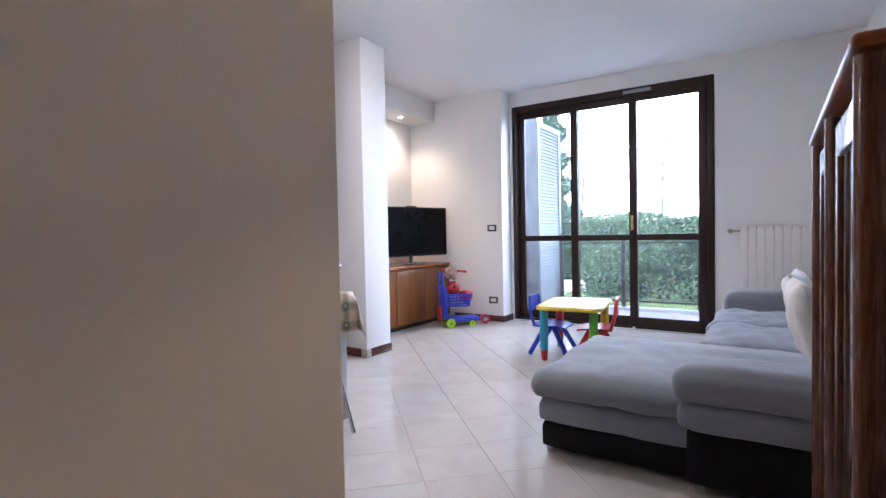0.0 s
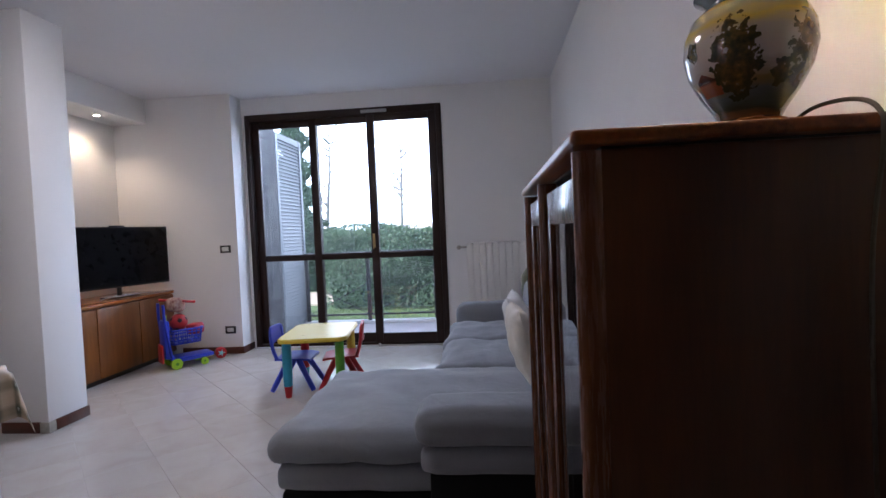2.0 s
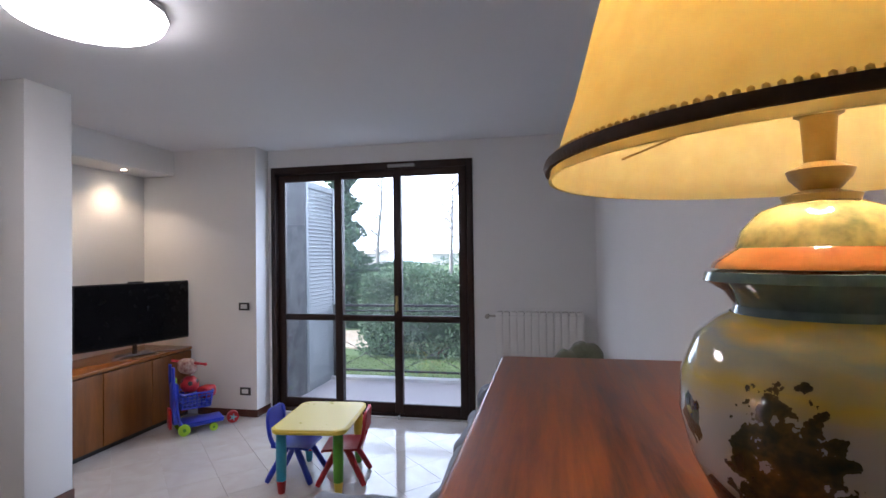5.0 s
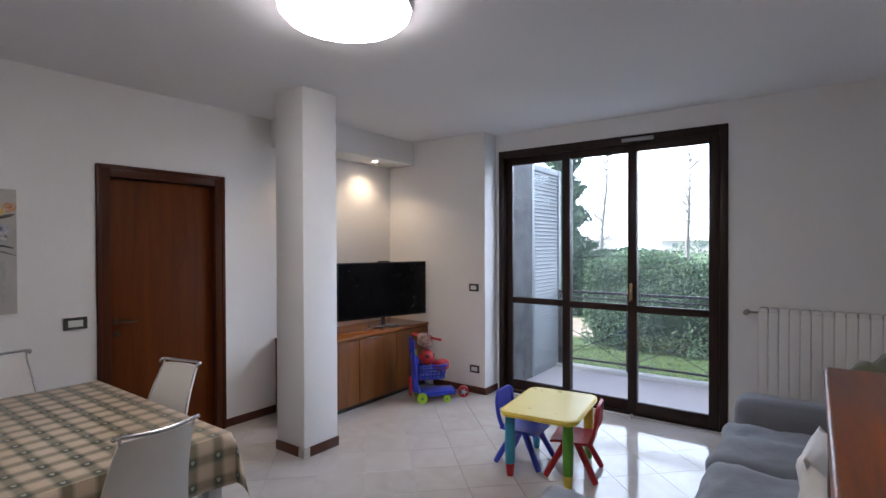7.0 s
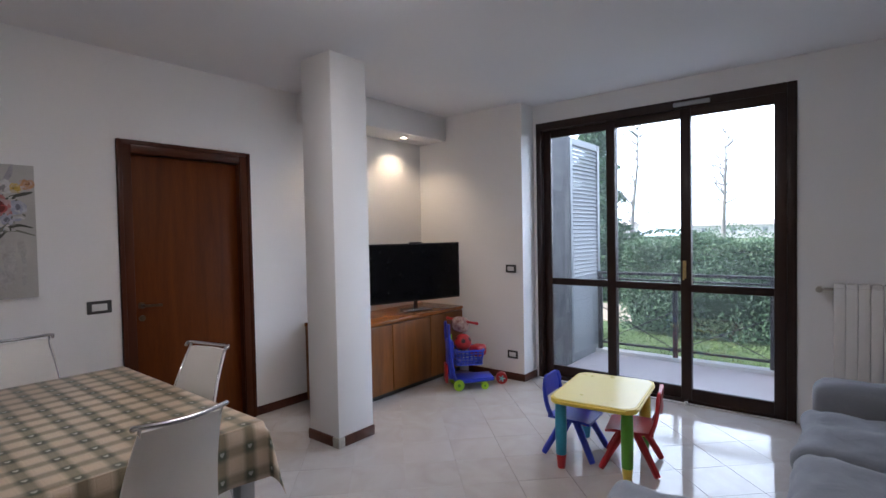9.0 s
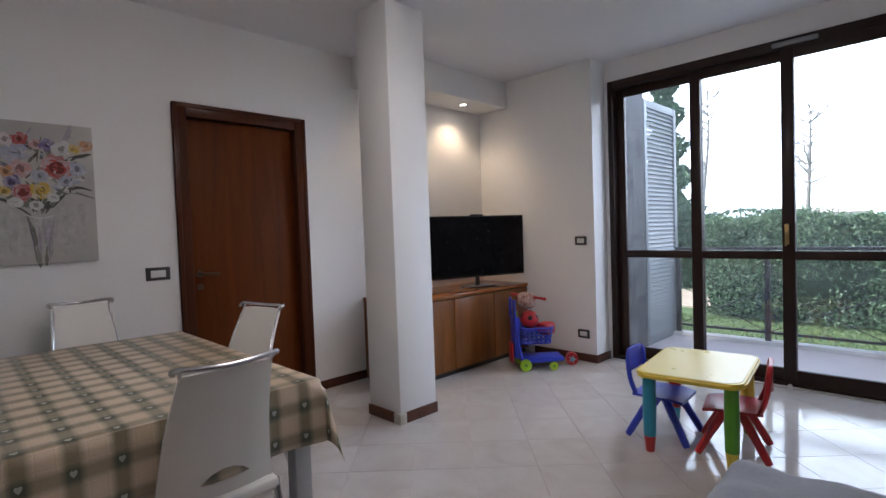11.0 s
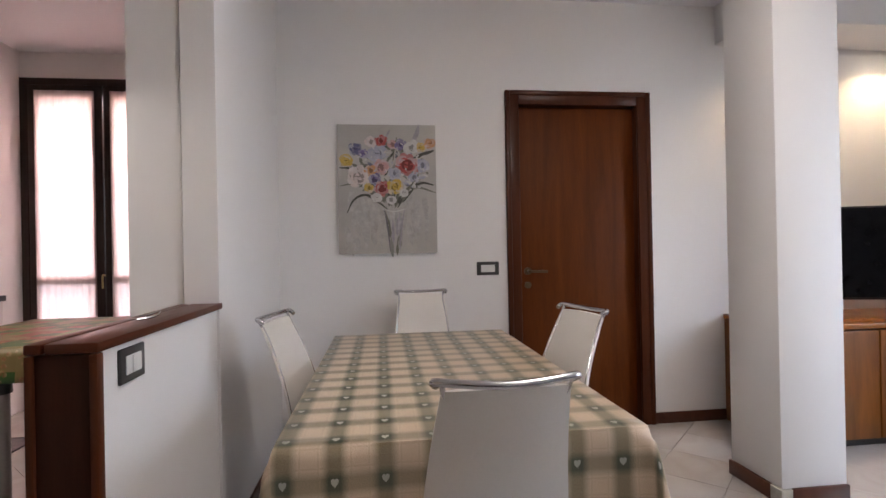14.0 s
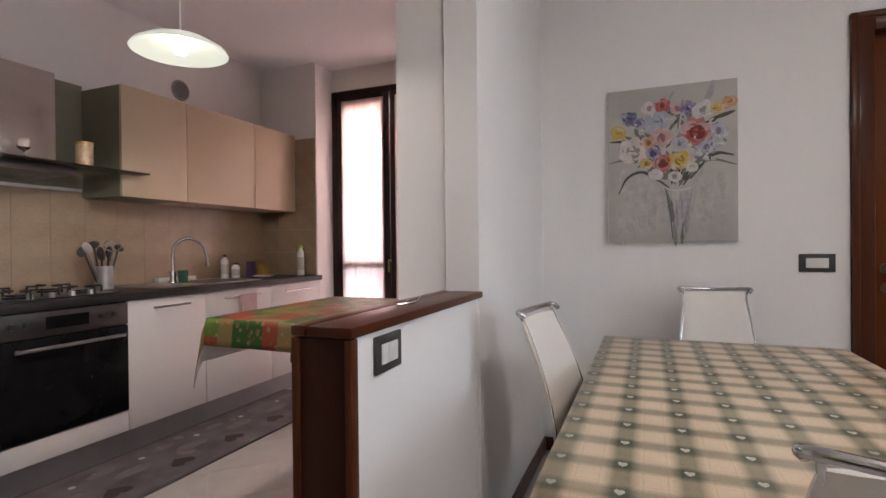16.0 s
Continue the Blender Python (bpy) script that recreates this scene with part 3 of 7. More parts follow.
TTOP = plain("toy_table_cream", (0.80, 0.68, 0.26), (0.76, 0.64, 0.23), 0.3, fine=8, bump=0.01)
bm = bmesh.new()
prism(bm, [(x * (1 - 0.10 * (abs(y) / 0.36) ** 2), y * (1 - 0.04 * (abs(x) / 0.27) ** 2)) for x, y in rounded(-0.285, 0.285, -0.36, 0.36, 0.09, 8)], 0.422, 0.452)
es = [e for e in bm.edges if abs(e.verts[0].co.z - e.verts[1].co.z) < 1e-5]
bmesh.ops.bevel(bm, geom=es, offset=0.009, segments=3, affect="EDGES")
part("tabletop", bm, TYEL, ktab, "yellow rounded tabletop rim")
bm = prism(bmesh.new(), [(x * (1 - 0.10 * (abs(y) / 0.36) ** 2), y) for x, y in rounded(-0.262, 0.262, -0.335, 0.335, 0.08, 8)], 0.4515, 0.4545)
part("tabletop_panel", bm, TTOP, ktab, "pale cream-yellow tabletop panel")
LEGC = [(-1, -1, toy("toy_teal", (0.04, 0.30, 0.45)), TRED), (1, -1, TGREEN, TYEL), (-1, 1, TRED, toy("toy_teal_foot", (0.04, 0.30, 0.45))), (1, 1, TYEL, TGREEN)]
for sx, sy, c, f in LEGC:
    x, y = sx * 0.20, sy * 0.275
    l = part("leg", lathe(bmesh.new(), [(0.030, 0.425), (0.034, 0.40), (0.036, 0.25), (0.033, 0.09), (0.031, 0.088)], x, y, 0, 20), c, ktab)
    part("foot", lathe(bmesh.new(), [(0.0, 0.0), (0.021, 0.0), (0.024, 0.008), (0.032, 0.088), (0.0, 0.089)], x, y, 0, 20), f, l, "contrasting leg tip")
ktab.matrix_basis = KT


def kid_chair(col, m, label):
    c = thing("childrens_chair", label, "chair", group="children's chairs")
    bm = bmesh.new()
    rows = []
    for i in range(9):
        u = i / 8
        for_row = []
        for j in range(7):
            w = j / 6 * 2 - 1
            x = -0.14 + 0.28 * u
            y = w * (0.135 + 0.015 * math.sin(u * math.pi))
            z = 0.262 - 0.018 * (1 - w * w) * math.sin(u * math.pi) - 0.02 * max(0, u - 0.8) * 5 * 0.6
            for_row.append(Vector((x, y, z)))
        rows.append(for_row)
    top = [[bm.verts.new(p) for p in r] for r in rows]
    bot = [[bm.verts.new(p - Vector((0, 0, 0.016))) for p in r] for r in rows]
    for g in (top, bot):
        for a, b in zip(g, g[1:]):
            for k in range(6):
                bm.faces.new((a[k], a[k + 1], b[k + 1], b[k]))
    ring = [(i, 0) for i in range(9)] + [(8, j) for j in range(1, 7)] + [(i, 6) for i in range(7, -1, -1)] + [(0, j) for j in range(5, 0, -1)]
    for (a, b), (d, e) in zip(ring, ring[1:] + ring[:1]):
        bm.faces.new((top[a][b], top[d][e], bot[d][e], bot[a][b]))
    part("seat", bm, col, c)
    bm = bmesh.new()
    for s in (-1, 1):
        pipe(bm, smooth_path([(-0.12, s * 0.125, 0.25), (-0.15, s * 0.128, 0.33), (-0.165, s * 0.125, 0.42), (-0.172, s * 0.10, 0.49)]), 0.014, 8, 0.018)
    outline = rounded(-0.138, 0.138, 0.372, 0.508, 0.062, 6)
    for dx, flip in ((-0.172, 1), (-0.154, -1)):
        vs = [bm.verts.new((dx + 0.02 * (1 - (y / 0.138) ** 2) * -0.9, y, z)) for y, z in outline]
        bm.faces.new(vs[::flip])
        if flip == 1:
            first = vs
    n = len(first)
    for k in range(n):
        bm.faces.new((first[k], first[(k + 1) % n], vs[(k + 1) % n], vs[k]))
    part("backrest", bm, col, c)
    for sx in (-1, 1):
        for sy in (-1, 1):
            p = [(sx * 0.035, sy * 0.095, 0.245), (sx * 0.10, sy * 0.125, 0.13), (sx * 0.165, sy * 0.15, 0.008)]
            part("leg", pipe(bmesh.new(), smooth_path(p, 4), [0.024] * 4 + [0.021] * 4 + [0.018], 8), col, c)
    c.matrix_basis = m
    return c


kid_chair(TBLUE, pose(-1.57, 4.41, 0, 0, 0, 4), "small blue plastic children's chair tucked under the table")
kid_chair(TRED, pose(-1.205, 4.435, 0, 0, 0, 192), "small red plastic children's chair tucked under the table")

# ---- radiator ----
RADW = plain("radiator_enamel", (0.80, 0.78, 0.75), (0.76, 0.74, 0.71), 0.35, bump=0.03)
rad = thing("radiator", "cream column radiator on the wall beside the window", "radiator", (0.18, 5.79, 0.2))
for k in range(12):
    x = -0.186 + k * 0.0675
    bm = bmesh.new()
    box(bm, x - 0.0328, x + 0.0328, 5.72, 5.735, 0.24, 1.05, bev=0.006)
    box(bm, x - 0.010, x + 0.010, 5.735, 5.825, 0.24, 1.05, bev=0.004)
    box(bm, x - 0.0322, x + 0.0322, 5.735, 5.825, 1.03, 1.08, bev=0.014)
    part("radiator_section", bm, RADW, rad)
for z in (1.02, 0.28):
    part("header_pipe", tube(bmesh.new(), (-0.22, 5.775, z), (0.59, 5.775, z), 0.018), RADW, rad)
bm = tube(bmesh.new(), (-0.30, YW - 0.002, 1.035), (-0.30, YW - 0.07, 1.035), 0.011)
tube(bm, (-0.30, YW - 0.07, 1.035), (-0.22, YW - 0.07, 1.035), 0.010)
tube(bm, (-0.30, YW - 0.06, 1.035), (-0.30, YW - 0.13, 1.035), 0.022)
part("valve", bm, SATIN, rad, "metal radiator valve")
for x in (0.0, 0.4):
    part("bracket", B(x - 0.012, x + 0.012, 5.82, YW, 0.86, 0.90), RADW, rad)

# ---- sofa ----
def fabric(name, c):
    m, nt, b = shader(name)
    v = coords(nt)
    n1 = nd(nt, "ShaderNodeTexNoise", Scale=4.0, Detail=5.0)
    n2 = nd(nt, "ShaderNodeTexNoise", Scale=420.0, Detail=3.0)
    n3 = nd(nt, "ShaderNodeTexNoise", Scale=11.0, Detail=3.0, Distortion=1.6)
    for n in (n1, n2, n3):
        nt.links.new(v, n.inputs["Vector"])
    f = maths(nt, "MULTIPLY_ADD", n1.outputs[0], 0.5, maths(nt, "MULTIPLY", n2.outputs[0], 0.5))
    nt.links.new(ramp(nt, f, [(0.3, tuple(x * 0.82 for x in c)), (0.7, c)]), b.inputs["Base Color"])
    b.inputs["Roughness"].default_value = 0.9
    b.inputs["Sheen Weight"].default_value = 0.25
    h = maths(nt, "MULTIPLY_ADD", n3.outputs[0], 1.0, maths(nt, "MULTIPLY", n2.outputs[0], 0.25))
    bumped(nt, b, h, 0.35, 0.012)
    return m


GREYFAB = fabric("grey_microfibre", (0.225, 0.235, 0.262))
BLKFAB = plain("black_sofa_base", (0.012, 0.012, 0.013), (0.008, 0.008, 0.008), 0.7, fine=200, bump=0.2)
BLKFAB.node_tree.nodes["Principled BSDF"].inputs["Specular IOR Level"].default_value = 0.12
sofa = thing("corner_sofa", "grey microfibre corner sofa with chaise and black base", "sofa", (0.0, 3.7, 0))


def spart(name, a, m=GREYFAB, lab="", **k):
    return part(name, cushion(bmesh.new(), *a, **k), m, sofa, lab, smooth=70)


spart("chaise_cushion", (-0.935, 0.36, 2.425, 3.45, 0.262, 0.392), r=0.064, bulge=0.030, n=44, wrinkle=0.014)
spart("chaise_base", (-0.905, 0.36, 2.445, 3.435, 0.140, 0.270), r=0.05, bulge=0.0, n=12)
spart("chaise_plinth", (-0.885, 0.36, 2.455, 3.425, 0.024, 0.155), BLKFAB, "black base panel", r=0.03, bulge=0.0, n=8)
for k, (a, b) in enumerate(((3.45, 4.20), (4.20, 4.95))):
    spart("seat_cushion", (-0.345, 0.36, a + 0.004, b - 0.004, 0.245, 0.39), r=0.06, bulge=0.035, n=30, wrinkle=0.024, seed=7 * k + 3)
spart("seat_base", (-0.31, 0.36, 3.435, 4.95, 0.135, 0.255), r=0.04, bulge=0.0, n=10)
spart("seat_plinth", (-0.30, 0.60, 3.42, 5.19, 0.028, 0.145), BLKFAB, "black base panel", r=0.03, bulge=0.0, n=8)
spart("arm_roll", (-0.298, 0.64, 2.355, 2.63, 0.362, 0.512), r=0.064, bulge=0.012, n=16)
spart("arm_pad", (-0.278, 0.64, 2.365, 2.61, 0.250, 0.372), r=0.05, bulge=0.0, n=14)
spart("arm_base", (-0.245, 0.64, 2.395, 2.60, 0.030, 0.265), BLKFAB, "black base panel", r=0.03, bulge=0.0, n=8)
spart("far_arm", (-0.310, 0.64, 4.955, 5.23, 0.14, 0.540), r=0.085, bulge=0.012, n=16)
for k, (a, b) in enumerate(((2.62, 3.43), (3.43, 4.19), (4.19, 4.95))):
    spart("back_cushion", (0.30, 0.61, a + 0.004, b - 0.004, 0.36, 0.78), r=0.09, bulge=0.03, n=16, wrinkle=0.011, seed=5 * k)
spart("back_frame", (0.52, 0.68, 2.34, 5.22, 0.05, 0.68), r=0.05, bulge=0.0, n=10)
for x, y in ((-0.845, 2.495), (-0.85, 3.38), (-0.19, 2.43), (0.52, 2.43), (-0.25, 5.15), (0.54, 5.15)):
    part("foot", tube(bmesh.new(), (x, y, 0.0), (x, y, 0.045), 0.022, 0.026), CHROME, sofa, "short metal foot")
CUSH = plain("ivory_cushion_cloth", (0.66, 0.62, 0.55), (0.55, 0.50, 0.42), 0.9, fine=300, broad=8, bump=0.3, sheen=0.2)


def pillow(name, m, material, label, w=0.45, h=0.42, t=0.15, seed=1):
    bm = bmesh.new()
    n = 16
    gr = {}
    for s in (-1, 1):
        for i in range(n + 1):
            for j in range(n + 1):
                u, v = i / n * 2 - 1, j / n * 2 - 1
                if s == 1 and (i in (0, n) or j in (0, n)):
                    gr[s, i, j] = gr[-1, i, j]
                    continue
                k = max(0.0, (1 - u * u) * (1 - v * v)) ** 0.45
                pin = 1 - 0.10 * (1 - abs(u)) * (abs(v) ** 3) - 0.0
                pin2 = 1 - 0.10 * (1 - abs(v)) * (abs(u) ** 3)
                wr = noise.noise((u * 3 + seed, v * 3, s)) * 0.02 * k
                gr[s, i, j] = bm.verts.new((s * t / 2 * k + wr, u * w / 2 * pin2, v * h / 2 * pin))
    for s in (-1, 1):
        for i in range(n):
            for j in range(n):
                bm.faces.new([gr[s, a, b] for a, b in ((i, j), (i + 1, j), (i + 1, j + 1), (i, j + 1))])
    bm.transform(m)
    return solid(name, bm, material, label, "cushion", "sofa cushions", smooth=80)


pillow("throw_cushion", pose(0.19, 3.08, 0.612, 0, -14, 4), CUSH, "ivory cotton cushion leaning against the sofa back", seed=2)
pillow("throw_cushion", pose(0.19, 3.44, 0.63, 0, -16, -6), plain("white_cushion_cloth", (0.74, 0.73, 0.72), (0.66, 0.65, 0.64), 0.9, fine=300, bump=0.3), "white cotton cushion leaning against the sofa back", seed=9)
OLIVE = plain("olive_fleece", (0.20, 0.20, 0.12), (0.11, 0.115, 0.065), 0.95, fine=90, broad=9, bump=0.5, dist=0.006, sheen=0.4)
bm = cushion(bmesh.new(), 0.30, 0.69, 4.88, 5.22, 0.545, 0.82, 0.11, 0.02, 18, 0.04, 4)
for lump in ((0.42, 0.67, 4.93, 5.20, 0.74, 0.90), (0.30, 0.50, 4.90, 5.12, 0.70, 0.85)):
    extra = bpy.data.meshes.new("lump")
    bm2 = cushion(bmesh.new(), *lump, 0.07, 0.01, 14, 0.035, 9)
    bm2.to_mesh(extra)
    bm2.free()
    bm.from_mesh(extra)
    bpy.data.meshes.remove(extra)
solid("folded_blanket", bm, OLIVE, "olive green fleece blanket bundled on the sofa arm", "blanket", smooth=80)

# ---- display cabinet ----
HX0, HY0, HY1, HZ = 0.158, 1.182, 2.298, 1.345
hut = thing("display_cabinet", "tall cherry display cabinet with glazed doors and a thick top", "cabinet", (0.40, 1.76, 0))
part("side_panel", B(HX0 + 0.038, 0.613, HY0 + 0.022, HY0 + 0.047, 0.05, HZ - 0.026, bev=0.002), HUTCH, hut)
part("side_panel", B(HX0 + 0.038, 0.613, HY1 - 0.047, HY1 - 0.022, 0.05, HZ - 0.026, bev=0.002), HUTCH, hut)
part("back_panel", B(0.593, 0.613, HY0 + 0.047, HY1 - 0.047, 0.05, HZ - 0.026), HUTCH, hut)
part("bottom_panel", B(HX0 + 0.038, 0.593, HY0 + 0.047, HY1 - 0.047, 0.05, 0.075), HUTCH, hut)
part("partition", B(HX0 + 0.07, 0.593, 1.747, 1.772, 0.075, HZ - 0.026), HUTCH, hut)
bm = prism(bmesh.new(), rounded(HX0 - 0.004, 0.626, HY0 - 0.004, HY1 + 0.004, 0.012, 4), HZ - 0.021, HZ)
es = [e for e in bm.edges if abs(e.verts[0].co.z - e.verts[1].co.z) < 1e-5]
bmesh.ops.bevel(bm, geom=es, offset=0.009, segments=4, affect="EDGES", profile=0.6)
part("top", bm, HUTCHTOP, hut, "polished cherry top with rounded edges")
# black filler strip draws the shade of the gap below the top
part("top_groove", B(HX0 + 0.044, 0.607, HY0 + 0.029, HY1 - 0.029, HZ - 0.026, HZ - 0.021), BLACK, hut, "black strip standing in for the shadow under the top")
part("plinth", B(HX0 + 0.06, 0.606, HY0 + 0.03, HY1 - 0.03, 0.0, 0.052), HUTCH, hut)
for z in (0.42, 0.86):
    part("shelf", B(HX0 + 0.075, 0.591, HY0 + 0.049, HY1 - 0.049, z, z + 0.018), HUTCH, hut)
for y in (HY0 + 0.035, 1.7595, HY1 - 0.035):
    bm = pipe(bmesh.new(), [(HX0 + 0.027, y, 0.052), (HX0 + 0.027, y, 0.3), (HX0 + 0.027, y, 0.9), (HX0 + 0.027, y, HZ - 0.027)], 0.025, 14, 0.017)
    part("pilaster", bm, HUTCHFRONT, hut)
GLASSC = glassy("cabinet_glass", (0.55, 0.6, 0.62))
for y0, y1 in ((HY0 + 0.064, 1.732), (1.787, HY1 - 0.064)):
    d = bmesh.new()
    for a, b in ((y0, y0 + 0.055), (y1 - 0.055, y1)):
        box(d, HX0 + 0.020, HX0 + 0.040, a, b, 0.06, HZ - 0.052, 0.006)
    box(d, HX0 + 0.020, HX0 + 0.040, y0 + 0.055, y1 - 0.055, 0.06, 0.14, 0.006)
    box(d, HX0 + 0.020, HX0 + 0.040, y0 + 0.055, y1 - 0.055, HZ - 0.13, HZ - 0.052, 0.006)
    dd = part("glazed_door", d, HUTCHFRONT, hut)
    part("pane", B(HX0 + 0.028, HX0 + 0.033, y0 + 0.051, y1 - 0.051, 0.136, HZ - 0.126), GLASSC, dd, "smoked reflective glass pane", smooth=None)

# ---- table lamp ----
def majolica(name):
    """Glazed ware: sky bands, a tree line and earth, painted by height."""
    m, nt, b = shader(name)
    tc = nt.nodes.new("ShaderNodeTexCoord")
    sep = nt.nodes.new("ShaderNodeSeparateXYZ")
    nt.links.new(tc.outputs["Object"], sep.inputs[0])
    n1 = nd(nt, "ShaderNodeTexNoise", Scale=14.0, Detail=6.0)
    n2 = nd(nt, "ShaderNodeTexNoise", Scale=90.0, Detail=5.0)
    n3 = nd(nt, "ShaderNodeTexNoise", Scale=6.5, Detail=3.0)
    st = nt.nodes.new("ShaderNodeMapping")
    st.inputs["Scale"].default_value = (1, 1, 3.2)
    nt.links.new(tc.outputs["Object"], st.inputs[0])
    nt.links.new(st.outputs[0], n1.inputs["Vector"])
    for n in (n2, n3):
        nt.links.new(tc.outputs["Object"], n.inputs["Vector"])
    h = maths(nt, "DIVIDE", maths(nt, "SUBTRACT", sep.outputs[2], 1.345), 0.31)
    hw = maths(nt, "ADD", h, maths(nt, "MULTIPLY", maths(nt, "SUBTRACT", n1.outputs[0], 0.5), 0.14))
    band = ramp(nt, hw, [(0.0, (0.24, 0.10, 0.035)), (0.10, (0.25, 0.11, 0.04)), (0.13, (0.05, 0.055, 0.03)), (0.22, (0.10, 0.13, 0.12)), (0.28, (0.20, 0.15, 0.05)),
                         (0.36, (0.50, 0.47, 0.43)), (0.50, (0.52, 0.49, 0.45)), (0.58, (0.68, 0.55, 0.13)), (0.66, (0.34, 0.43, 0.45)), (0.72, (0.72, 0.56, 0.11)), (0.78, (0.26, 0.37, 0.40)), (0.85, (0.10, 0.17, 0.20))])
    # trees and a small house between the ground and the clouds
    ang = maths(nt, "ARCTAN2", maths(nt, "SUBTRACT", sep.outputs[1], 1.365), maths(nt, "SUBTRACT", sep.outputs[0], 0.484))
    rag = maths(nt, "ADD", maths(nt, "MULTIPLY", maths(nt, "SUBTRACT", n2.outputs[0], 0.5), 4.6), maths(nt, "MULTIPLY", maths(nt, "SUBTRACT", n3.outputs[0], 0.5), 3.4))
    mask = 0.0
    for a0, aw, h0, hw2 in ((-2.22, 0.36, 0.39, 0.17), (-1.0, 0.40, 0.44, 0.19), (-1.45, 0.16, 0.29, 0.06), (0.3, 0.5, 0.40, 0.18), (1.5, 0.4, 0.38, 0.16), (2.5, 0.35, 0.40, 0.17), (-2.98, 0.14, 0.47, 0.05)):
        du = maths(nt, "DIVIDE", maths(nt, "SUBTRACT", ang, a0), aw)
        dv = maths(nt, "DIVIDE", maths(nt, "SUBTRACT", h, h0), hw2)
        dd2 = maths(nt, "ADD", maths(nt, "MULTIPLY", du, du), maths(nt, "MULTIPLY", dv, dv))
        hit = maths(nt, "LESS_THAN", maths(nt, "ADD", dd2, rag), 1.0)
        mask = maths(nt, "MAXIMUM", hit, mask)
    roofline = maths(nt, "SUBTRACT", 0.345, maths(nt, "MULTIPLY", maths(nt, "ABSOLUTE", maths(nt, "ADD", ang, 2.86)), 0.16))
    inhouse = maths(nt, "MULTIPLY", maths(nt, "LESS_THAN", maths(nt, "ABSOLUTE", maths(nt, "ADD", ang, 2.80)), 0.27), maths(nt, "MULTIPLY", maths(nt, "LESS_THAN", h, roofline), maths(nt, "GREATER_THAN", h, 0.225)))
    house = ramp(nt, h, [(0.23, (0.22, 0.06, 0.022)), (0.285, (0.27, 0.09, 0.035)), (0.30, (0.04, 0.022, 0.016)), (0.33, (0.16, 0.045, 0.024))])
    band = mix(nt, inhouse, band, house)
    leaf = ramp(nt, maths(nt, "MULTIPLY_ADD", n2.outputs[0], 0.65, maths(nt, "MULTIPLY", h, 0.42)), [(0.38, (0.030, 0.038, 0.016)), (0.5, (0.075, 0.062, 0.020)), (0.62, (0.19, 0.12, 0.03))])
    nt.links.new(mix(nt, mask, band, leaf), b.inputs["Base Color"])
    b.inputs["Roughness"].default_value = 0.08
    b.inputs["Coat Weight"].default_value = 0.6
    b.inputs["Coat Roughness"].default_value = 0.04
    bumped(nt, b, n1.outputs[0], 0.05, 0.002)
    return m


LX, LY, LZ = 0.484, 1.365, 1.3455
tl = thing("table_lamp", "lit table lamp with painted majolica vase base and cream shade", "table lamp", (LX, LY, LZ))
MAJ = majolica("painted_majolica")
TERRA = plain("orange_glaze", (0.42, 0.15, 0.035), (0.26, 0.08, 0.02), 0.12, broad=20, bump=0.04, coat=0.5)
BLUEGL = plain("blue_grey_glaze", (0.14, 0.21, 0.22), (0.07, 0.12, 0.14), 0.1, broad=24, bump=0.04, coat=0.5)
part("foot", lathe(bmesh.new(), [(0.0, 0.0), (0.062, 0.0), (0.064, 0.006), (0.062, 0.012), (0.056, 0.016), (0.056, 0.026), (0.048, 0.030)], LX, LY, LZ), TERRA, tl, "orange glazed foot ring")
part("vase", lathe(bmesh.new(), [(0.045, 0.028), (0.054, 0.045), (0.074, 0.075), (0.092, 0.11), (0.100, 0.145), (0.098, 0.175), (0.087, 0.203), (0.071, 0.217), (0.062, 0.222)], LX, LY, LZ, 56), MAJ, tl, "majolica vase painted with a landscape")
part("collar", lathe(bmesh.new(), [(0.061, 0.220), (0.059, 0.228), (0.067, 0.239), (0.081, 0.247), (0.079, 0.254), (0.066, 0.256)], LX, LY, LZ, 56), BLUEGL, tl, "flared blue-grey rim")
part("lid_edge", lathe(bmesh.new(), [(0.064, 0.2555), (0.075, 0.2565), (0.073, 0.261), (0.058, 0.272), (0.056, 0.274)], LX, LY, LZ, 56), TERRA, tl, "orange glazed lid edge")
part("lid", lathe(bmesh.new(), [(0.058, 0.272), (0.053, 0.286), (0.042, 0.299), (0.026, 0.306), (0.0, 0.308)], LX, LY, LZ, 56), plain("painted_lid_glaze", (0.62, 0.50, 0.20), (0.10, 0.13, 0.07), 0.1, broad=30, fine=110, bump=0.04, coat=0.5), tl, "domed painted lid")
part("stem", lathe(bmesh.new(), [(0.024, 0.305), (0.026, 0.311), (0.012, 0.315), (0.020, 0.324), (0.022, 0.330), (0.010, 0.336), (0.012, 0.37), (0.016, 0.372), (0.016, 0.415), (0.0, 0.416)], LX, LY, LZ, 24), BRASS, tl, "turned brass stem and socket")
part("bulb", lathe(bmesh.new(), [(0.0, 0.500), (0.018, 0.494), (0.028, 0.475), (0.024, 0.445), (0.013, 0.418)], LX, LY, LZ, 20), glowing("warm_bulb", (1.0, 0.72, 0.34), 25.0), tl, "glowing bulb")


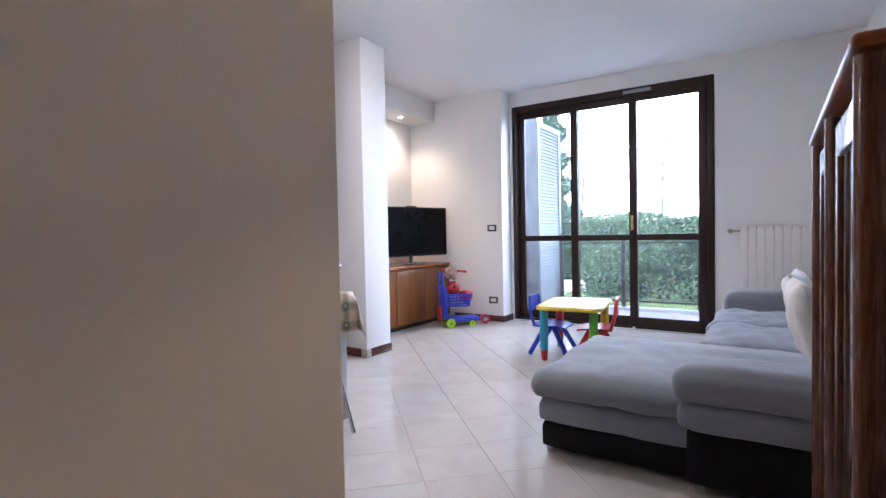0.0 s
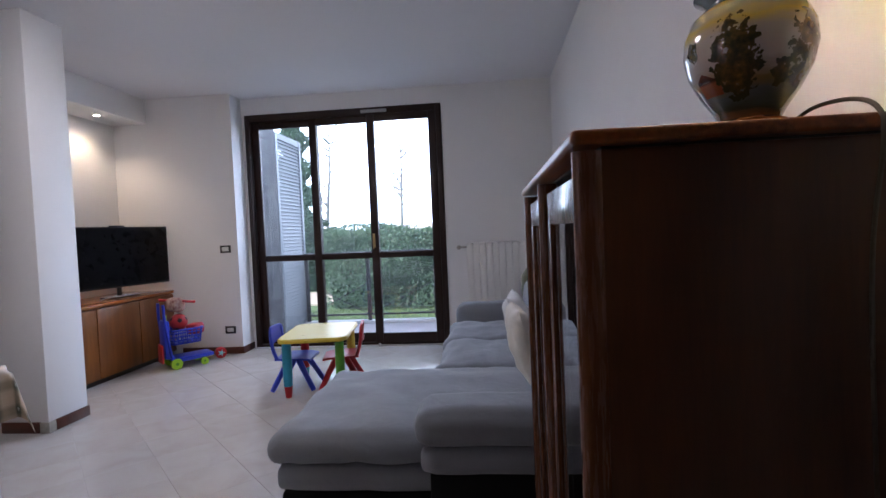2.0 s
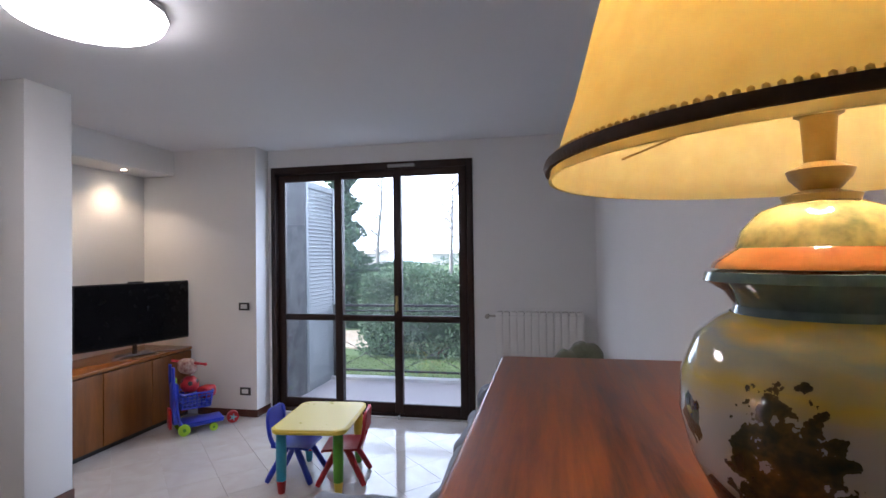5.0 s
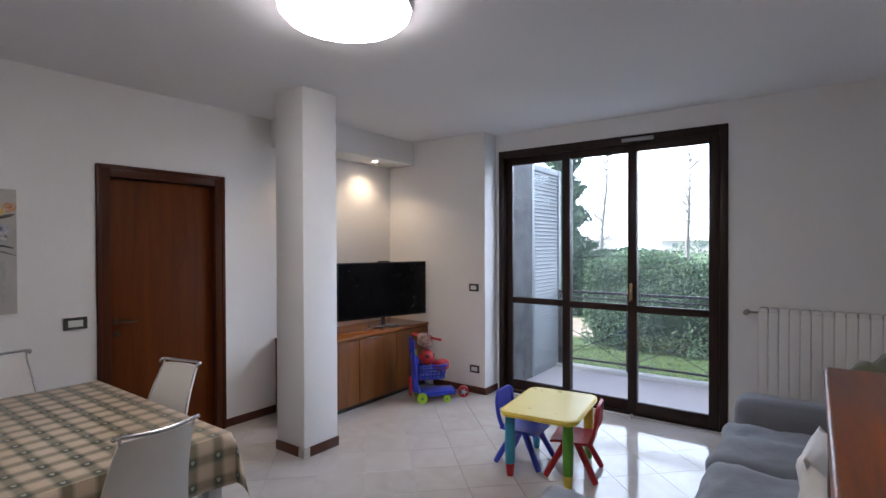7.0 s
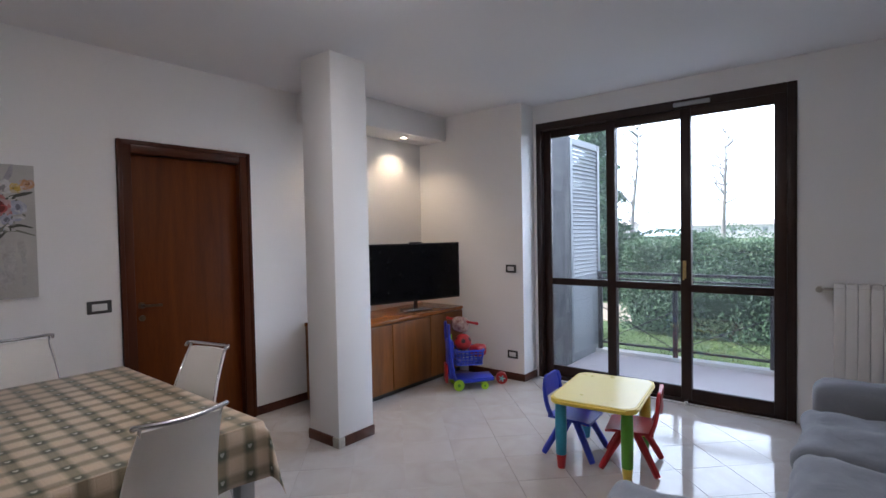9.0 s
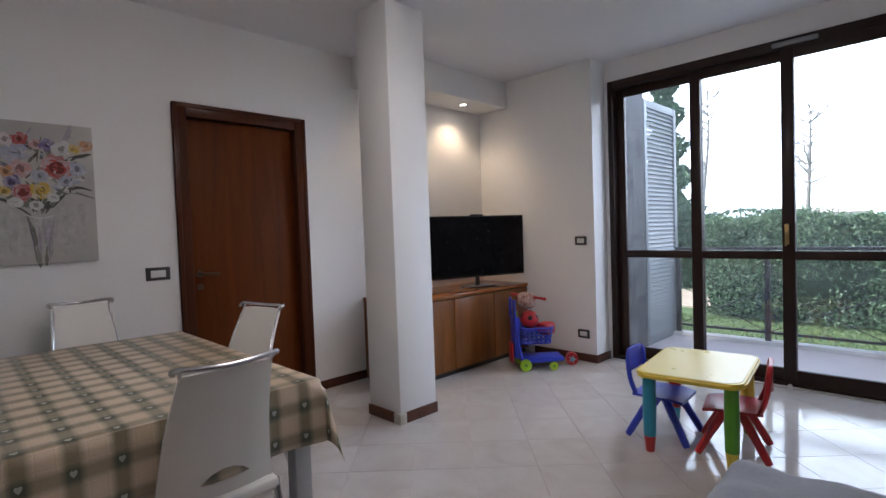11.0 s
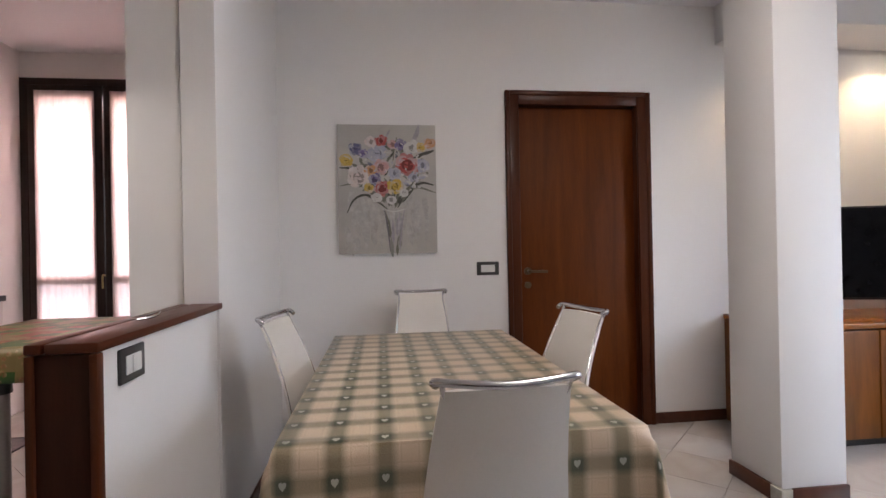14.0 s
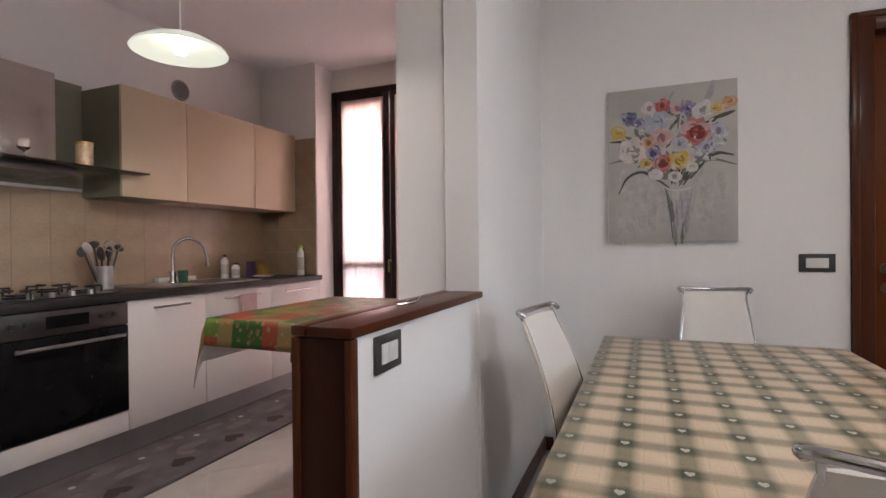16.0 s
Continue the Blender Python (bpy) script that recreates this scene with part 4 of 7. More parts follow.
def shade_mat():
    m, nt, b = shader("cream_lampshade")
    v = coords(nt)
    n1 = nd(nt, "ShaderNodeTexNoise", Scale=40.0, Detail=6.0)
    n2 = nd(nt, "ShaderNodeTexNoise", Scale=400.0, Detail=3.0)
    for n in (n1, n2):
        nt.links.new(v, n.inputs["Vector"])
    c = ramp(nt, n1.outputs[0], [(0.3, (0.82, 0.69, 0.36)), (0.7, (0.88, 0.78, 0.46))])
    t = nt.nodes.new("ShaderNodeBsdfTranslucent")
    nt.links.new(c, t.inputs[0])
    nt.links.new(c, b.inputs["Base Color"])
    b.inputs["Roughness"].default_value = 0.8
    bumped(nt, b, n2.outputs[0], 0.2, 0.001)
    mx = nt.nodes.new("ShaderNodeMixShader")
    mx.inputs[0].default_value = 0.74
    nt.links.new(b.outputs[0], mx.inputs[1])
    nt.links.new(t.outputs[0], mx.inputs[2])
    nt.links.new(mx.outputs[0], nt.nodes["Material Output"].inputs[0])
    return m


SH0, SH1, SR0, SR1 = 0.330, 0.61, 0.201, 0.117
sh = part("shade", lathe(bmesh.new(), [(SR0, SH0), (SR0 - 0.022, SH0 + 0.065), (SR1 + 0.02, SH1 - 0.06), (SR1, SH1), (SR1 - 0.003, SH1), (SR1 + 0.017, SH1 - 0.06), (SR0 - 0.025, SH0 + 0.065), (SR0 - 0.003, SH0), (SR0, SH0)], LX, LY, LZ, 72), shade_mat(), tl, "cream fabric shade")
BRAID = plain("brown_braid", (0.09, 0.055, 0.025), (0.05, 0.03, 0.015), 0.8, fine=200, bump=0.4)
bm = bmesh.new()
ring = [(LX + (SR0 + 0.001) * math.cos(2 * math.pi * k / 72), LY + (SR0 + 0.001) * math.sin(2 * math.pi * k / 72), LZ + SH0 + 0.010) for k in range(73)]
pipe(bm, ring, 0.003, 6, 0.0048)
part("braid_trim", bm, BRAID, sh, "dark brown braid round the shade rim")
bm = bmesh.new()
for k in range(200):
    a = 2 * math.pi * k / 200
    bmesh.ops.create_icosphere(bm, subdivisions=1, radius=0.0021, matrix=Matrix.Translation((LX + (SR0 - 0.003) * math.cos(a), LY + (SR0 - 0.003) * math.sin(a), LZ + SH0 + 0.0165)))
bd = part("bead_row", bm, plain("gold_braid_beads", (0.70, 0.48, 0.14), (0.50, 0.32, 0.08), 0.5), sh, "row of gold braid loops")
bd["kind"] = "stuff"
bm = bmesh.new()
for k in range(3):
    a = 2 * math.pi * k / 3 + 2.3
    tube(bm, (LX, LY, LZ + 0.40), (LX + (SR0 - 0.016) * math.cos(a), LY + (SR0 - 0.016) * math.sin(a), LZ + SH0 + 0.04), 0.0012, seg=6)
part("shade_spokes", bm, BRASS, tl)
part("cable", pipe(bmesh.new(), smooth_path([(LX + 0.05, LY - 0.02, LZ + 0.014), (0.555, 1.31, LZ + 0.035), (0.545, 1.21, LZ + 0.024), (0.542, 1.158, LZ - 0.001), (0.543, 1.152, LZ - 0.05), (0.546, 1.180, LZ - 0.25), (0.56, 1.182, LZ - 0.8), (0.60, 1.182, LZ - 1.33)], 8), 0.0032, 8), plain("brown_cable", (0.06, 0.045, 0.03), None, 0.5), tl, "thin brown lamp cable")
lamp("table_lamp_bulb", "POINT", 28.0, (1.0, 0.76, 0.42), pose(LX, LY, LZ + 0.46), radius=0.03)

# ---- ceiling light ----
cl = thing("ceiling_light", "round white flush ceiling light, switched on", "ceiling light", (-1.715, 2.80, CEIL))
part("base_ring", lathe(bmesh.new(), [(0.31, 0.0), (0.325, -0.004), (0.328, -0.022), (0.325, -0.03)], -1.715, 2.80, CEIL, 18), WHITEPL, cl)
part("diffuser", lathe(bmesh.new(), [(0.321, -0.018), (0.319, -0.045), (0.29, -0.075), (0.2, -0.097), (0.1, -0.107), (0.0, -0.11)], -1.715, 2.80, CEIL, 18), glowing("opal_diffuser", (1.0, 0.92, 0.81), 10.8), cl, "glowing opal diffuser")

# ---- dining corner ----
TX0, TX1, TY0, TY1, TZ = -3.49, -1.985, 1.475, 2.345, 0.735
GREYM = plain("grey_painted_metal", (0.48, 0.48, 0.48), (0.42, 0.42, 0.42), 0.4, 0.3)
dt = thing("dining_table", "rectangular dining table with square pale metal legs", "table", ((TX0 + TX1) / 2, (TY0 + TY1) / 2, 0))
part("tabletop", B(TX0 + 0.012, TX1 - 0.012, TY0 + 0.012, TY1 - 0.012, 0.695, TZ - 0.006, bev=0.004), WHITEPL, dt)
for x in (TX0 + 0.06, TX1 - 0.06):
    for y in (TY0 + 0.06, TY1 - 0.06):
        part("leg", B(x - 0.032, x + 0.032, y - 0.032, y + 0.032, 0, 0.695, bev=0.006), GREYM, dt)
part("apron", B(TX0 + 0.09, TX1 - 0.09, TY0 + 0.09, TY1 - 0.09, 0.63, 0.695, bev=0.003), GREYM, dt)


def plaid():
    """Oilcloth: beige ground, grey-green bands each way, a pale heart on the dark crossings."""
    m, nt, b = shader("plaid_oilcloth")
    uv = nt.nodes.new("ShaderNodeUVMap")
    sep = nt.nodes.new("ShaderNodeSeparateXYZ")
    nt.links.new(uv.outputs[0], sep.inputs[0])
    P = 0.1115

    def cell(s, off):
        return maths(nt, "SUBTRACT", maths(nt, "FRACT", maths(nt, "ADD", maths(nt, "DIVIDE", s, P), off)), 0.5)
    u, v = cell(sep.outputs[0], 0.30), cell(sep.outputs[1], 0.22)

    def band(s, half, soft):
        a = maths(nt, "ABSOLUTE", s)
        r = nt.nodes.new("ShaderNodeMapRange")
        r.inputs["From Min"].default_value, r.inputs["From Max"].default_value = half - soft, half + soft
        r.inputs["To Min"].default_value, r.inputs["To Max"].default_value = 1.0, 0.0
        nt.links.new(a, r.inputs[0])
        return r.outputs[0]
    bu, bv = band(u, 0.20, 0.09), band(v, 0.20, 0.09)
    lu = maths(nt, "ABSOLUTE", maths(nt, "SUBTRACT", maths(nt, "ABSOLUTE", u), 0.32))
    lv = maths(nt, "ABSOLUTE", maths(nt, "SUBTRACT", maths(nt, "ABSOLUTE", v), 0.32))
    thin = maths(nt, "MAXIMUM", maths(nt, "LESS_THAN", lu, 0.018), maths(nt, "LESS_THAN", lv, 0.018))
    n1 = nd(nt, "ShaderNodeTexNoise", Scale=7.0, Detail=4.0)
    n2 = nd(nt, "ShaderNodeTexNoise", Scale=420.0, Detail=2.0)
    for n in (n1, n2):
        nt.links.new(uv.outputs[0], n.inputs["Vector"])
    ground = ramp(nt, n2.outputs[0], [(0.3, (0.54, 0.42, 0.30)), (0.7, (0.66, 0.53, 0.40))])
    one = ramp(nt, n2.outputs[0], [(0.3, (0.20, 0.165, 0.10)), (0.7, (0.31, 0.26, 0.175))])
    two = ramp(nt, n2.outputs[0], [(0.3, (0.055, 0.064, 0.042)), (0.7, (0.10, 0.11, 0.074))])
    c = mix(nt, maths(nt, "MULTIPLY", thin, 0.16), ground, one)
    c = mix(nt, maths(nt, "MAXIMUM", bu, maths(nt, "MULTIPLY", bv, 0.80)), c, one)
    c = mix(nt, maths(nt, "MULTIPLY", bu, bv), c, two)
    x = maths(nt, "DIVIDE", u, 0.085)
    y = maths(nt, "DIVIDE", v, 0.085)
    yy = maths(nt, "SUBTRACT", y, maths(nt, "MULTIPLY", maths(nt, "SQRT", maths(nt, "ABSOLUTE", x)), 0.75))
    heart = maths(nt, "LESS_THAN", maths(nt, "ADD", maths(nt, "MULTIPLY", x, x), maths(nt, "MULTIPLY", yy, yy)), 0.8)
    c = mix(nt, maths(nt, "MULTIPLY", heart, 0.85), c, (0.42, 0.43, 0.38))
    nt.links.new(c, b.inputs["Base Color"])
    nt.links.new(maths(nt, "MULTIPLY_ADD", n1.outputs[0], 0.16, 0.24), b.inputs["Roughness"])
    bumped(nt, b, n1.outputs[0], 0.15, 0.01)
    return m


# one sheet: flat on the table, falling at the rim with waves and deeper corners
bm = bmesh.new()
uvl = bm.loops.layers.uv.new("UVMap")
DROP, NX, NY, ND = 0.225, 44, 26, 8
LXs = [TX0 - DROP + i * (DROP / ND) for i in range(ND)] + [TX0 + i * (TX1 - TX0) / NX for i in range(NX + 1)] + [TX1 + (i + 1) * DROP / ND for i in range(ND)]
LYs = [TY0 - DROP + i * (DROP / ND) for i in range(ND)] + [TY0 + i * (TY1 - TY0) / NY for i in range(NY + 1)] + [TY1 + (i + 1) * DROP / ND for i in range(ND)]
grid = []
for x in LXs:
    col = []
    for y in LYs:
        ox = x - TX1 if x > TX1 else (TX0 - x if x < TX0 else 0.0)
        oy = y - TY1 if y > TY1 else (TY0 - y if y < TY0 else 0.0)
        sx, sy = (1 if x > TX1 else -1), (1 if y > TY1 else -1)
        cx, cy = max(TX0, min(TX1, x)), max(TY0, min(TY1, y))
        d = math.hypot(ox, oy)
        wave = 0.010 * math.sin((cx * 9 + cy * 13)) + 0.006 * math.sin(cx * 23 + cy * 17 + 1)
        if ox and oy:
            a = math.atan2(oy, ox)
            out = 0.012 + d * 0.07 + 0.032 * math.sin(2 * a) * d / DROP
            p = Vector((cx + sx * math.cos(a) * out, cy + sy * math.sin(a) * out, TZ - d * 0.96))
        elif d:
            out = (0.006 + 0.05 * d + wave * d / DROP * 1.4)
            out *= min(1.0, d / 0.02)
            p = Vector((cx + (sx * out if ox else 0), cy + (sy * out if oy else 0), TZ - d * 0.985))
        else:
            p = Vector((cx, cy, TZ + noise.noise((x * 4, y * 4, 3)) * 0.0015))
        col.append(bm.verts.new(p))
    grid.append(col)
for i in range(len(LXs) - 1):
    for j in range(len(LYs) - 1):
        f = bm.faces.new((grid[i][j], grid[i + 1][j], grid[i + 1][j + 1], grid[i][j + 1]))
        for lp, (a, b2) in zip(f.loops, ((i, j), (i + 1, j), (i + 1, j + 1), (i, j + 1))):
            lp[uvl].uv = (LYs[b2] - TY0, -(LXs[a] - TX1))
cloth = solid("tablecloth", bm, plaid(), "green and beige plaid oilcloth with hearts over the dining table", "tablecloth", smooth=75)
sol = cloth.modifiers.new("thickness", "SOLIDIFY")
sol.thickness, sol.offset = 0.0015, 1.0

LEATHER = plain("ivory_leather", (0.70, 0.675, 0.63), (0.65, 0.62, 0.575), 0.42, fine=160, broad=5, bump=0.15, dist=0.0015)


def dining_chair():
    """Faces +x; the back stands at x = -0.2."""
    c = thing("dining_chair", "ivory leather dining chair with chrome frame and top handle", "chair", group="chairs round the dining table")

    def back(z):
        t = (z - 0.43) / 0.5
        return -0.105 - 0.122 * t - 0.040 * t * t + 0.022 * math.sin(t * math.pi)

    def half(z):
        t = (z - 0.43) / 0.5
        return min(0.188, 0.185 - 0.042 * t - 0.012 * t * t)
    bm = bmesh.new()
    fr, bk = [], []
    for i in range(15):
        z = 0.22 + 0.662 * i / 14
        rowf, rowb = [], []
        for j in range(9):
            w = j / 8 * 2 - 1
            y = w * (half(z) - 0.002)
            dx = 0.010 * (1 - w * w)
            e = 0.004 + 0.006 * (1 - abs(w) ** 8)
            rowf.append(bm.verts.new((back(z) - dx + e, y, z + (0.004 * (1 - w * w) if i == 14 else 0))))
            rowb.append(bm.verts.new((back(z) - dx - e, y, z + (0.004 * (1 - w * w) if i == 14 else 0))))
        fr.append(rowf)
        bk.append(rowb)
    for g in (fr, bk):
        for a, b in zip(g, g[1:]):
            for k in range(8):
                bm.faces.new((a[k], a[k + 1], b[k + 1], b[k]))
    for a, b in zip(range(14), range(1, 15)):
        for k in (0, 8):
            bm.faces.new((fr[a][k], fr[b][k], bk[b][k], bk[a][k]))
    for i in (0, 14):
        for k in range(8):
            bm.faces.new((fr[i][k], fr[i][k + 1], bk[i][k + 1], bk[i][k]))
    part("backrest", bm, LEATHER, c, smooth=60)
    part("seat", cushion(bmesh.new(), -0.15, 0.235, -0.195, 0.195, 0.415, 0.462, 0.02, 0.008, 10, 0.002), LEATHER, c)
    for s in (-1, 1):
        pts = [(back(z), s * (half(z) - 0.012), z) for z in (0.44, 0.52, 0.60, 0.70, 0.80, 0.855)] + [(back(0.897), s * half(0.897), 0.897)]
        part("back_post", pipe(bmesh.new(), smooth_path(pts, 3), 0.0058, 8, 0.0058), CHROME, c)
        part("rear_leg", pipe(bmesh.new(), smooth_path([(-0.13, s * 0.185, 0.45), (-0.145, s * 0.187, 0.38), (-0.205, s * 0.19, 0.2), (-0.265, s * 0.195, 0.003)], 4), 0.011, 10), CHROME, c)
        part("front_leg", pipe(bmesh.new(), smooth_path([(0.17, s * 0.185, 0.425), (0.185, s * 0.188, 0.2), (0.20, s * 0.19, 0.003)], 4), 0.011, 10), CHROME, c)
    z = 0.902
    pts = [(back(z) + 0.028, -half(z) - 0.010, z - 0.012), (back(z) + 0.004, -half(z) - 0.012, z), (back(z) - 0.016, -half(z) * 0.5, z - 0.004), (back(z) - 0.022, 0, z - 0.006), (back(z) - 0.016, half(z) * 0.5, z - 0.004), (back(z) + 0.004, half(z) + 0.012, z), (back(z) + 0.028, half(z) + 0.010, z - 0.012)]
    part("top_handle", pipe(bmesh.new(), smooth_path(pts, 5), 0.0088, 10), CHROME, c, "brushed chrome grab handle")
    for s in (-1, 1):
        bm = bmesh.new()
        box(bm, -0.14, 0.19, s * 0.186 - 0.008, s * 0.186 + 0.008, 0.405, 0.425, 0.003)
        part("seat_rail", bm, CHROME, c)
    return c


ch = dining_chair()
ch.matrix_basis = pose(-2.090, 1.965, 0, 0, 0, 181)
TALL = Matrix.Diagonal((1, 1, 1.028, 1))
copy_thing(ch, pose(-2.815, 1.545, 0, 0, 0, 79) @ TALL)
copy_thing(ch, pose(-2.715, 2.27, 0, 0, 0, 283) @ TALL)
copy_thing(ch, pose(-3.60, 1.945, 0, 0, 0, 0) @ TALL)

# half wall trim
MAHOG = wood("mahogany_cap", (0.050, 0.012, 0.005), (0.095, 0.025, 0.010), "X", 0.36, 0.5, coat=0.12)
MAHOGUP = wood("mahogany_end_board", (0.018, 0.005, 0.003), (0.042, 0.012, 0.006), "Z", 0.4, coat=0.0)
for trim_wood in (MAHOG, MAHOGUP, FRAMEWOOD):
    trim_wood.node_tree.nodes["Principled BSDF"].inputs["Specular IOR Level"].default_value = 0.14
cap = tagged(thing("half_wall_trim", "glossy mahogany cap and end board on the half wall", "wall cap", (-2.4, 1.05, 0.95)), kind="structure")
part("cap_board", B(-2.86, -2.003, 1.005, 1.114, 0.958, 0.982, bev=0.006), MAHOG, cap)
part("cap_back_board", B(-2.86, -2.003, 0.964, 1.000, 0.958, 0.982, bev=0.006), MAHOG, cap)
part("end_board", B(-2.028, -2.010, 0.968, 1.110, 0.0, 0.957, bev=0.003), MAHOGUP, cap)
for y0, y1 in ((0.966, 0.984), (1.094, 1.112)):
    part("edge_strip", B(-2.030, -2.002, y0, y1, 0.0, 0.957, bev=0.004), FRAMEWOOD, cap)
bm = bmesh.new()
pipe(bm, smooth_path([(-2.45, 1.04, 0.986), (-2.40, 1.06, 0.988), (-2.36, 1.03, 0.986)], 6), 0.003, 6)
pipe(bm, smooth_path([(-2.42, 1.03, 0.99), (-2.44, 1.06, 1.0), (-2.40, 1.07, 0.992)], 6), 0.0022, 6)
solid("bent_wire", bm, CHROME, "small bent metal wire lying on the wooden cap", "wire")

# ---- canvas picture ----
PX = XD + 0.028
PY0, PY1, PZ0, PZ1 = 1.464, 2.063, 1.152, 1.940
pic = thing("canvas_picture", "unframed canvas painting of mixed flowers in a glass vase", "painting", (XD, 1.76, 1.55))
part("canvas", B(XD, PX, PY0, PY1, PZ0, PZ1, bev=0.002), plain("grey_painted_canvas", (0.48, 0.46, 0.425), (0.38, 0.365, 0.34), 0.8, fine=260, broad=6, bump=0.25), pic)
rng = random.Random(4)


def pc(u, v):
    return PY0 + u * (PY1 - PY0), PZ0 + v * (PZ1 - PZ0)


def pigment(name, c):
    return plain(name, c, tuple(x * 0.7 for x in c), 0.7, fine=90, broad=30, bump=0.3)


BASE = {"red": (0.46, 0.07, 0.06), "pink": (0.60, 0.33, 0.31), "cream": (0.68, 0.58, 0.54), "yellow": (0.60, 0.40, 0.06), "violet": (0.17, 0.13, 0.30), "blue": (0.11, 0.11, 0.22), "pale_blue": (0.40, 0.41, 0.52),
        "orange": (0.58, 0.29, 0.13), "white": (0.62, 0.61, 0.59), "leaf": (0.17, 0.17, 0.135), "vase": (0.36, 0.33, 0.37), "ground": (0.455, 0.435, 0.405)}
TONES = (("deep", 0.45, 0.0), ("mid", 1.0, 0.03), ("soft", 0.95, 0.22), ("light", 0.95, 0.5))
SHADES = {(name, tag): pigment(name + "_paint_" + tag, tuple(x * f * (1 - wv) + 0.66 * wv for x in c)) for name, c in BASE.items() for tag, f, wv in TONES}
lift = PX + 0.0004


def strokes(name, marks, label=""):
    """Brush marks (u, v, angle, length, width, bend, colour, tone) as one painted layer."""
    global lift
    bm = bmesh.new()
    mats = []
    for u, v, a, ln, w, bend, c, tone in marks:
        if (c, tone) not in mats:
            mats.append((c, tone))
        cy, cz = pc(u, v)
        lo, hi = [], []
        for k in range(7):
            t = k / 6 * 2 - 1
            an = a + bend * t
            y, z = cy + ln / 2 * t * math.cos(a + bend * t / 2), cz + ln / 2 * t * math.sin(a + bend * t / 2)
            y = min(max(y, PY0 + 0.004), PY1 - 0.004)
            h = w / 2 * (1 - abs(t) ** 2.5 * 0.85) * rng.uniform(0.85, 1.15)
            lo.append(bm.verts.new((lift, y + h * math.sin(an), z - h * math.cos(an))))
            hi.append(bm.verts.new((lift, y - h * math.sin(an), z + h * math.cos(an))))
        for k in range(6):
            bm.faces.new((lo[k], lo[k + 1], hi[k + 1], hi[k])).material_index = mats.index((c, tone))
        lift += 0.0000022
    ob = part(name, bm, SHADES[mats[0]], pic, label)
    ob["kind"] = "stuff"
    for key in mats[1:]:
        ob.data.materials.append(SHADES[key])
    lift += 0.0001
    return ob


def sweep(pts, c, tone, w):
    """A long line laid down in short marks along pts."""
    q = smooth_path([(0, a, b) for a, b in pts], 8)
    out = []
    for k, (p0, p1) in enumerate(zip(q, q[1:])):
        dy, dz = (p1.y - p0.y) * (PY1 - PY0), (p1.z - p0.z) * (PZ1 - PZ0)
        ln = math.hypot(dy, dz)
        out.append(((p0.y + p1.y) / 2, (p0.z + p1.z) / 2, math.atan2(dz, dy), ln * 1.7, w * (0.35 + 0.65 * math.sin(math.pi * (k + 0.5) / (len(q) - 1))), 0.0, c, tone))
    return out


# pale washes of the ground and shaded strokes behind the bouquet
marks = []
for k in range(60):
    marks.append((rng.uniform(0.08, 0.92), rng.uniform(0.05, 0.42), 1.57 + rng.uniform(-0.25, 0.25), rng.uniform(0.06, 0.16), rng.uniform(0.02, 0.05), rng.uniform(-0.2, 0.2), "ground", rng.choice(["mid", "soft"])))
strokes("background_wash", marks)
marks = sweep(((0.74, 0.84), (0.80, 0.92), (0.83, 1.0)), "vase", "soft", 0.030) + sweep(((0.46, 0.86), (0.51, 0.93), (0.53, 0.96)), "vase", "mid", 0.012)
for pts, w in ((((0.50, 0.34), (0.40, 0.40), (0.28, 0.455), (0.16, 0.42), (0.09, 0.32)), 0.016), (((0.30, 0.52), (0.18, 0.545), (0.02, 0.525)), 0.012), (((0.30, 0.68), (0.14, 0.665), (0.02, 0.665)), 0.016),
               (((0.60, 0.36), (0.70, 0.47), (0.84, 0.545), (0.97, 0.53)), 0.020), (((0.66, 0.44), (0.80, 0.51), (0.99, 0.47)), 0.014), (((0.80, 0.76), (0.90, 0.78), (0.98, 0.80)), 0.022), (((0.56, 0.72), (0.57, 0.80), (0.60, 0.90)), 0.012)):
    marks += sweep(pts, "leaf", "deep" if w > 0.015 else "mid", w)
strokes("long_leaf", marks)
# dark foliage under the blooms
marks = []
for k in range(150):
    a, rr = rng.uniform(0, 6.283), rng.random() ** 0.5
    u, v = 0.52 + 0.38 * rr * math.cos(a), 0.655 + 0.20 * rr * math.sin(a)
    marks.append((u, v, a + rng.uniform(-0.7, 0.7), rng.uniform(0.03, 0.07), rng.uniform(0.010, 0.022), rng.uniform(-0.6, 0.6), rng.choice(["leaf", "leaf", "white", "pale_blue", "ground"]), rng.choice(["mid", "soft", "deep"])))
for k in range(46):
    t = rng.uniform(-1, 1)
    marks.append((0.53 + 0.20 * t, 0.41 + 0.07 * abs(t) + rng.uniform(-0.04, 0.05), 1.57 - 0.9 * t, rng.uniform(0.04, 0.09), rng.uniform(0.010, 0.020), rng.uniform(-0.4, 0.4), "leaf", rng.choice(["deep", "mid", "mid"])))
strokes("foliage", marks)
# glass vase
marks = []
for k in range(34):
    t = rng.uniform(-1, 1)
    v = rng.uniform(0.04, 0.30)
    marks.append((0.565 + t * (0.055 + 0.11 * v), v, 1.57 - t * 0.14, rng.uniform(0.05, 0.14), rng.uniform(0.008, 0.022), 0.0, rng.choice(["vase", "vase", "leaf", "ground"]), rng.choice(["mid", "soft", "soft", "light"])))
for side in (-1, 1):
    marks += sweep(((0.565 + side * 0.105, 0.345), (0.565 + side * 0.07, 0.20), (0.565 + side * 0.05, 0.02)), "vase", "mid" if side > 0 else "deep", 0.010)
marks += sweep(((0.455, 0.345), (0.56, 0.325), (0.68, 0.345)), "white", "soft", 0.008)
strokes("vase", marks)
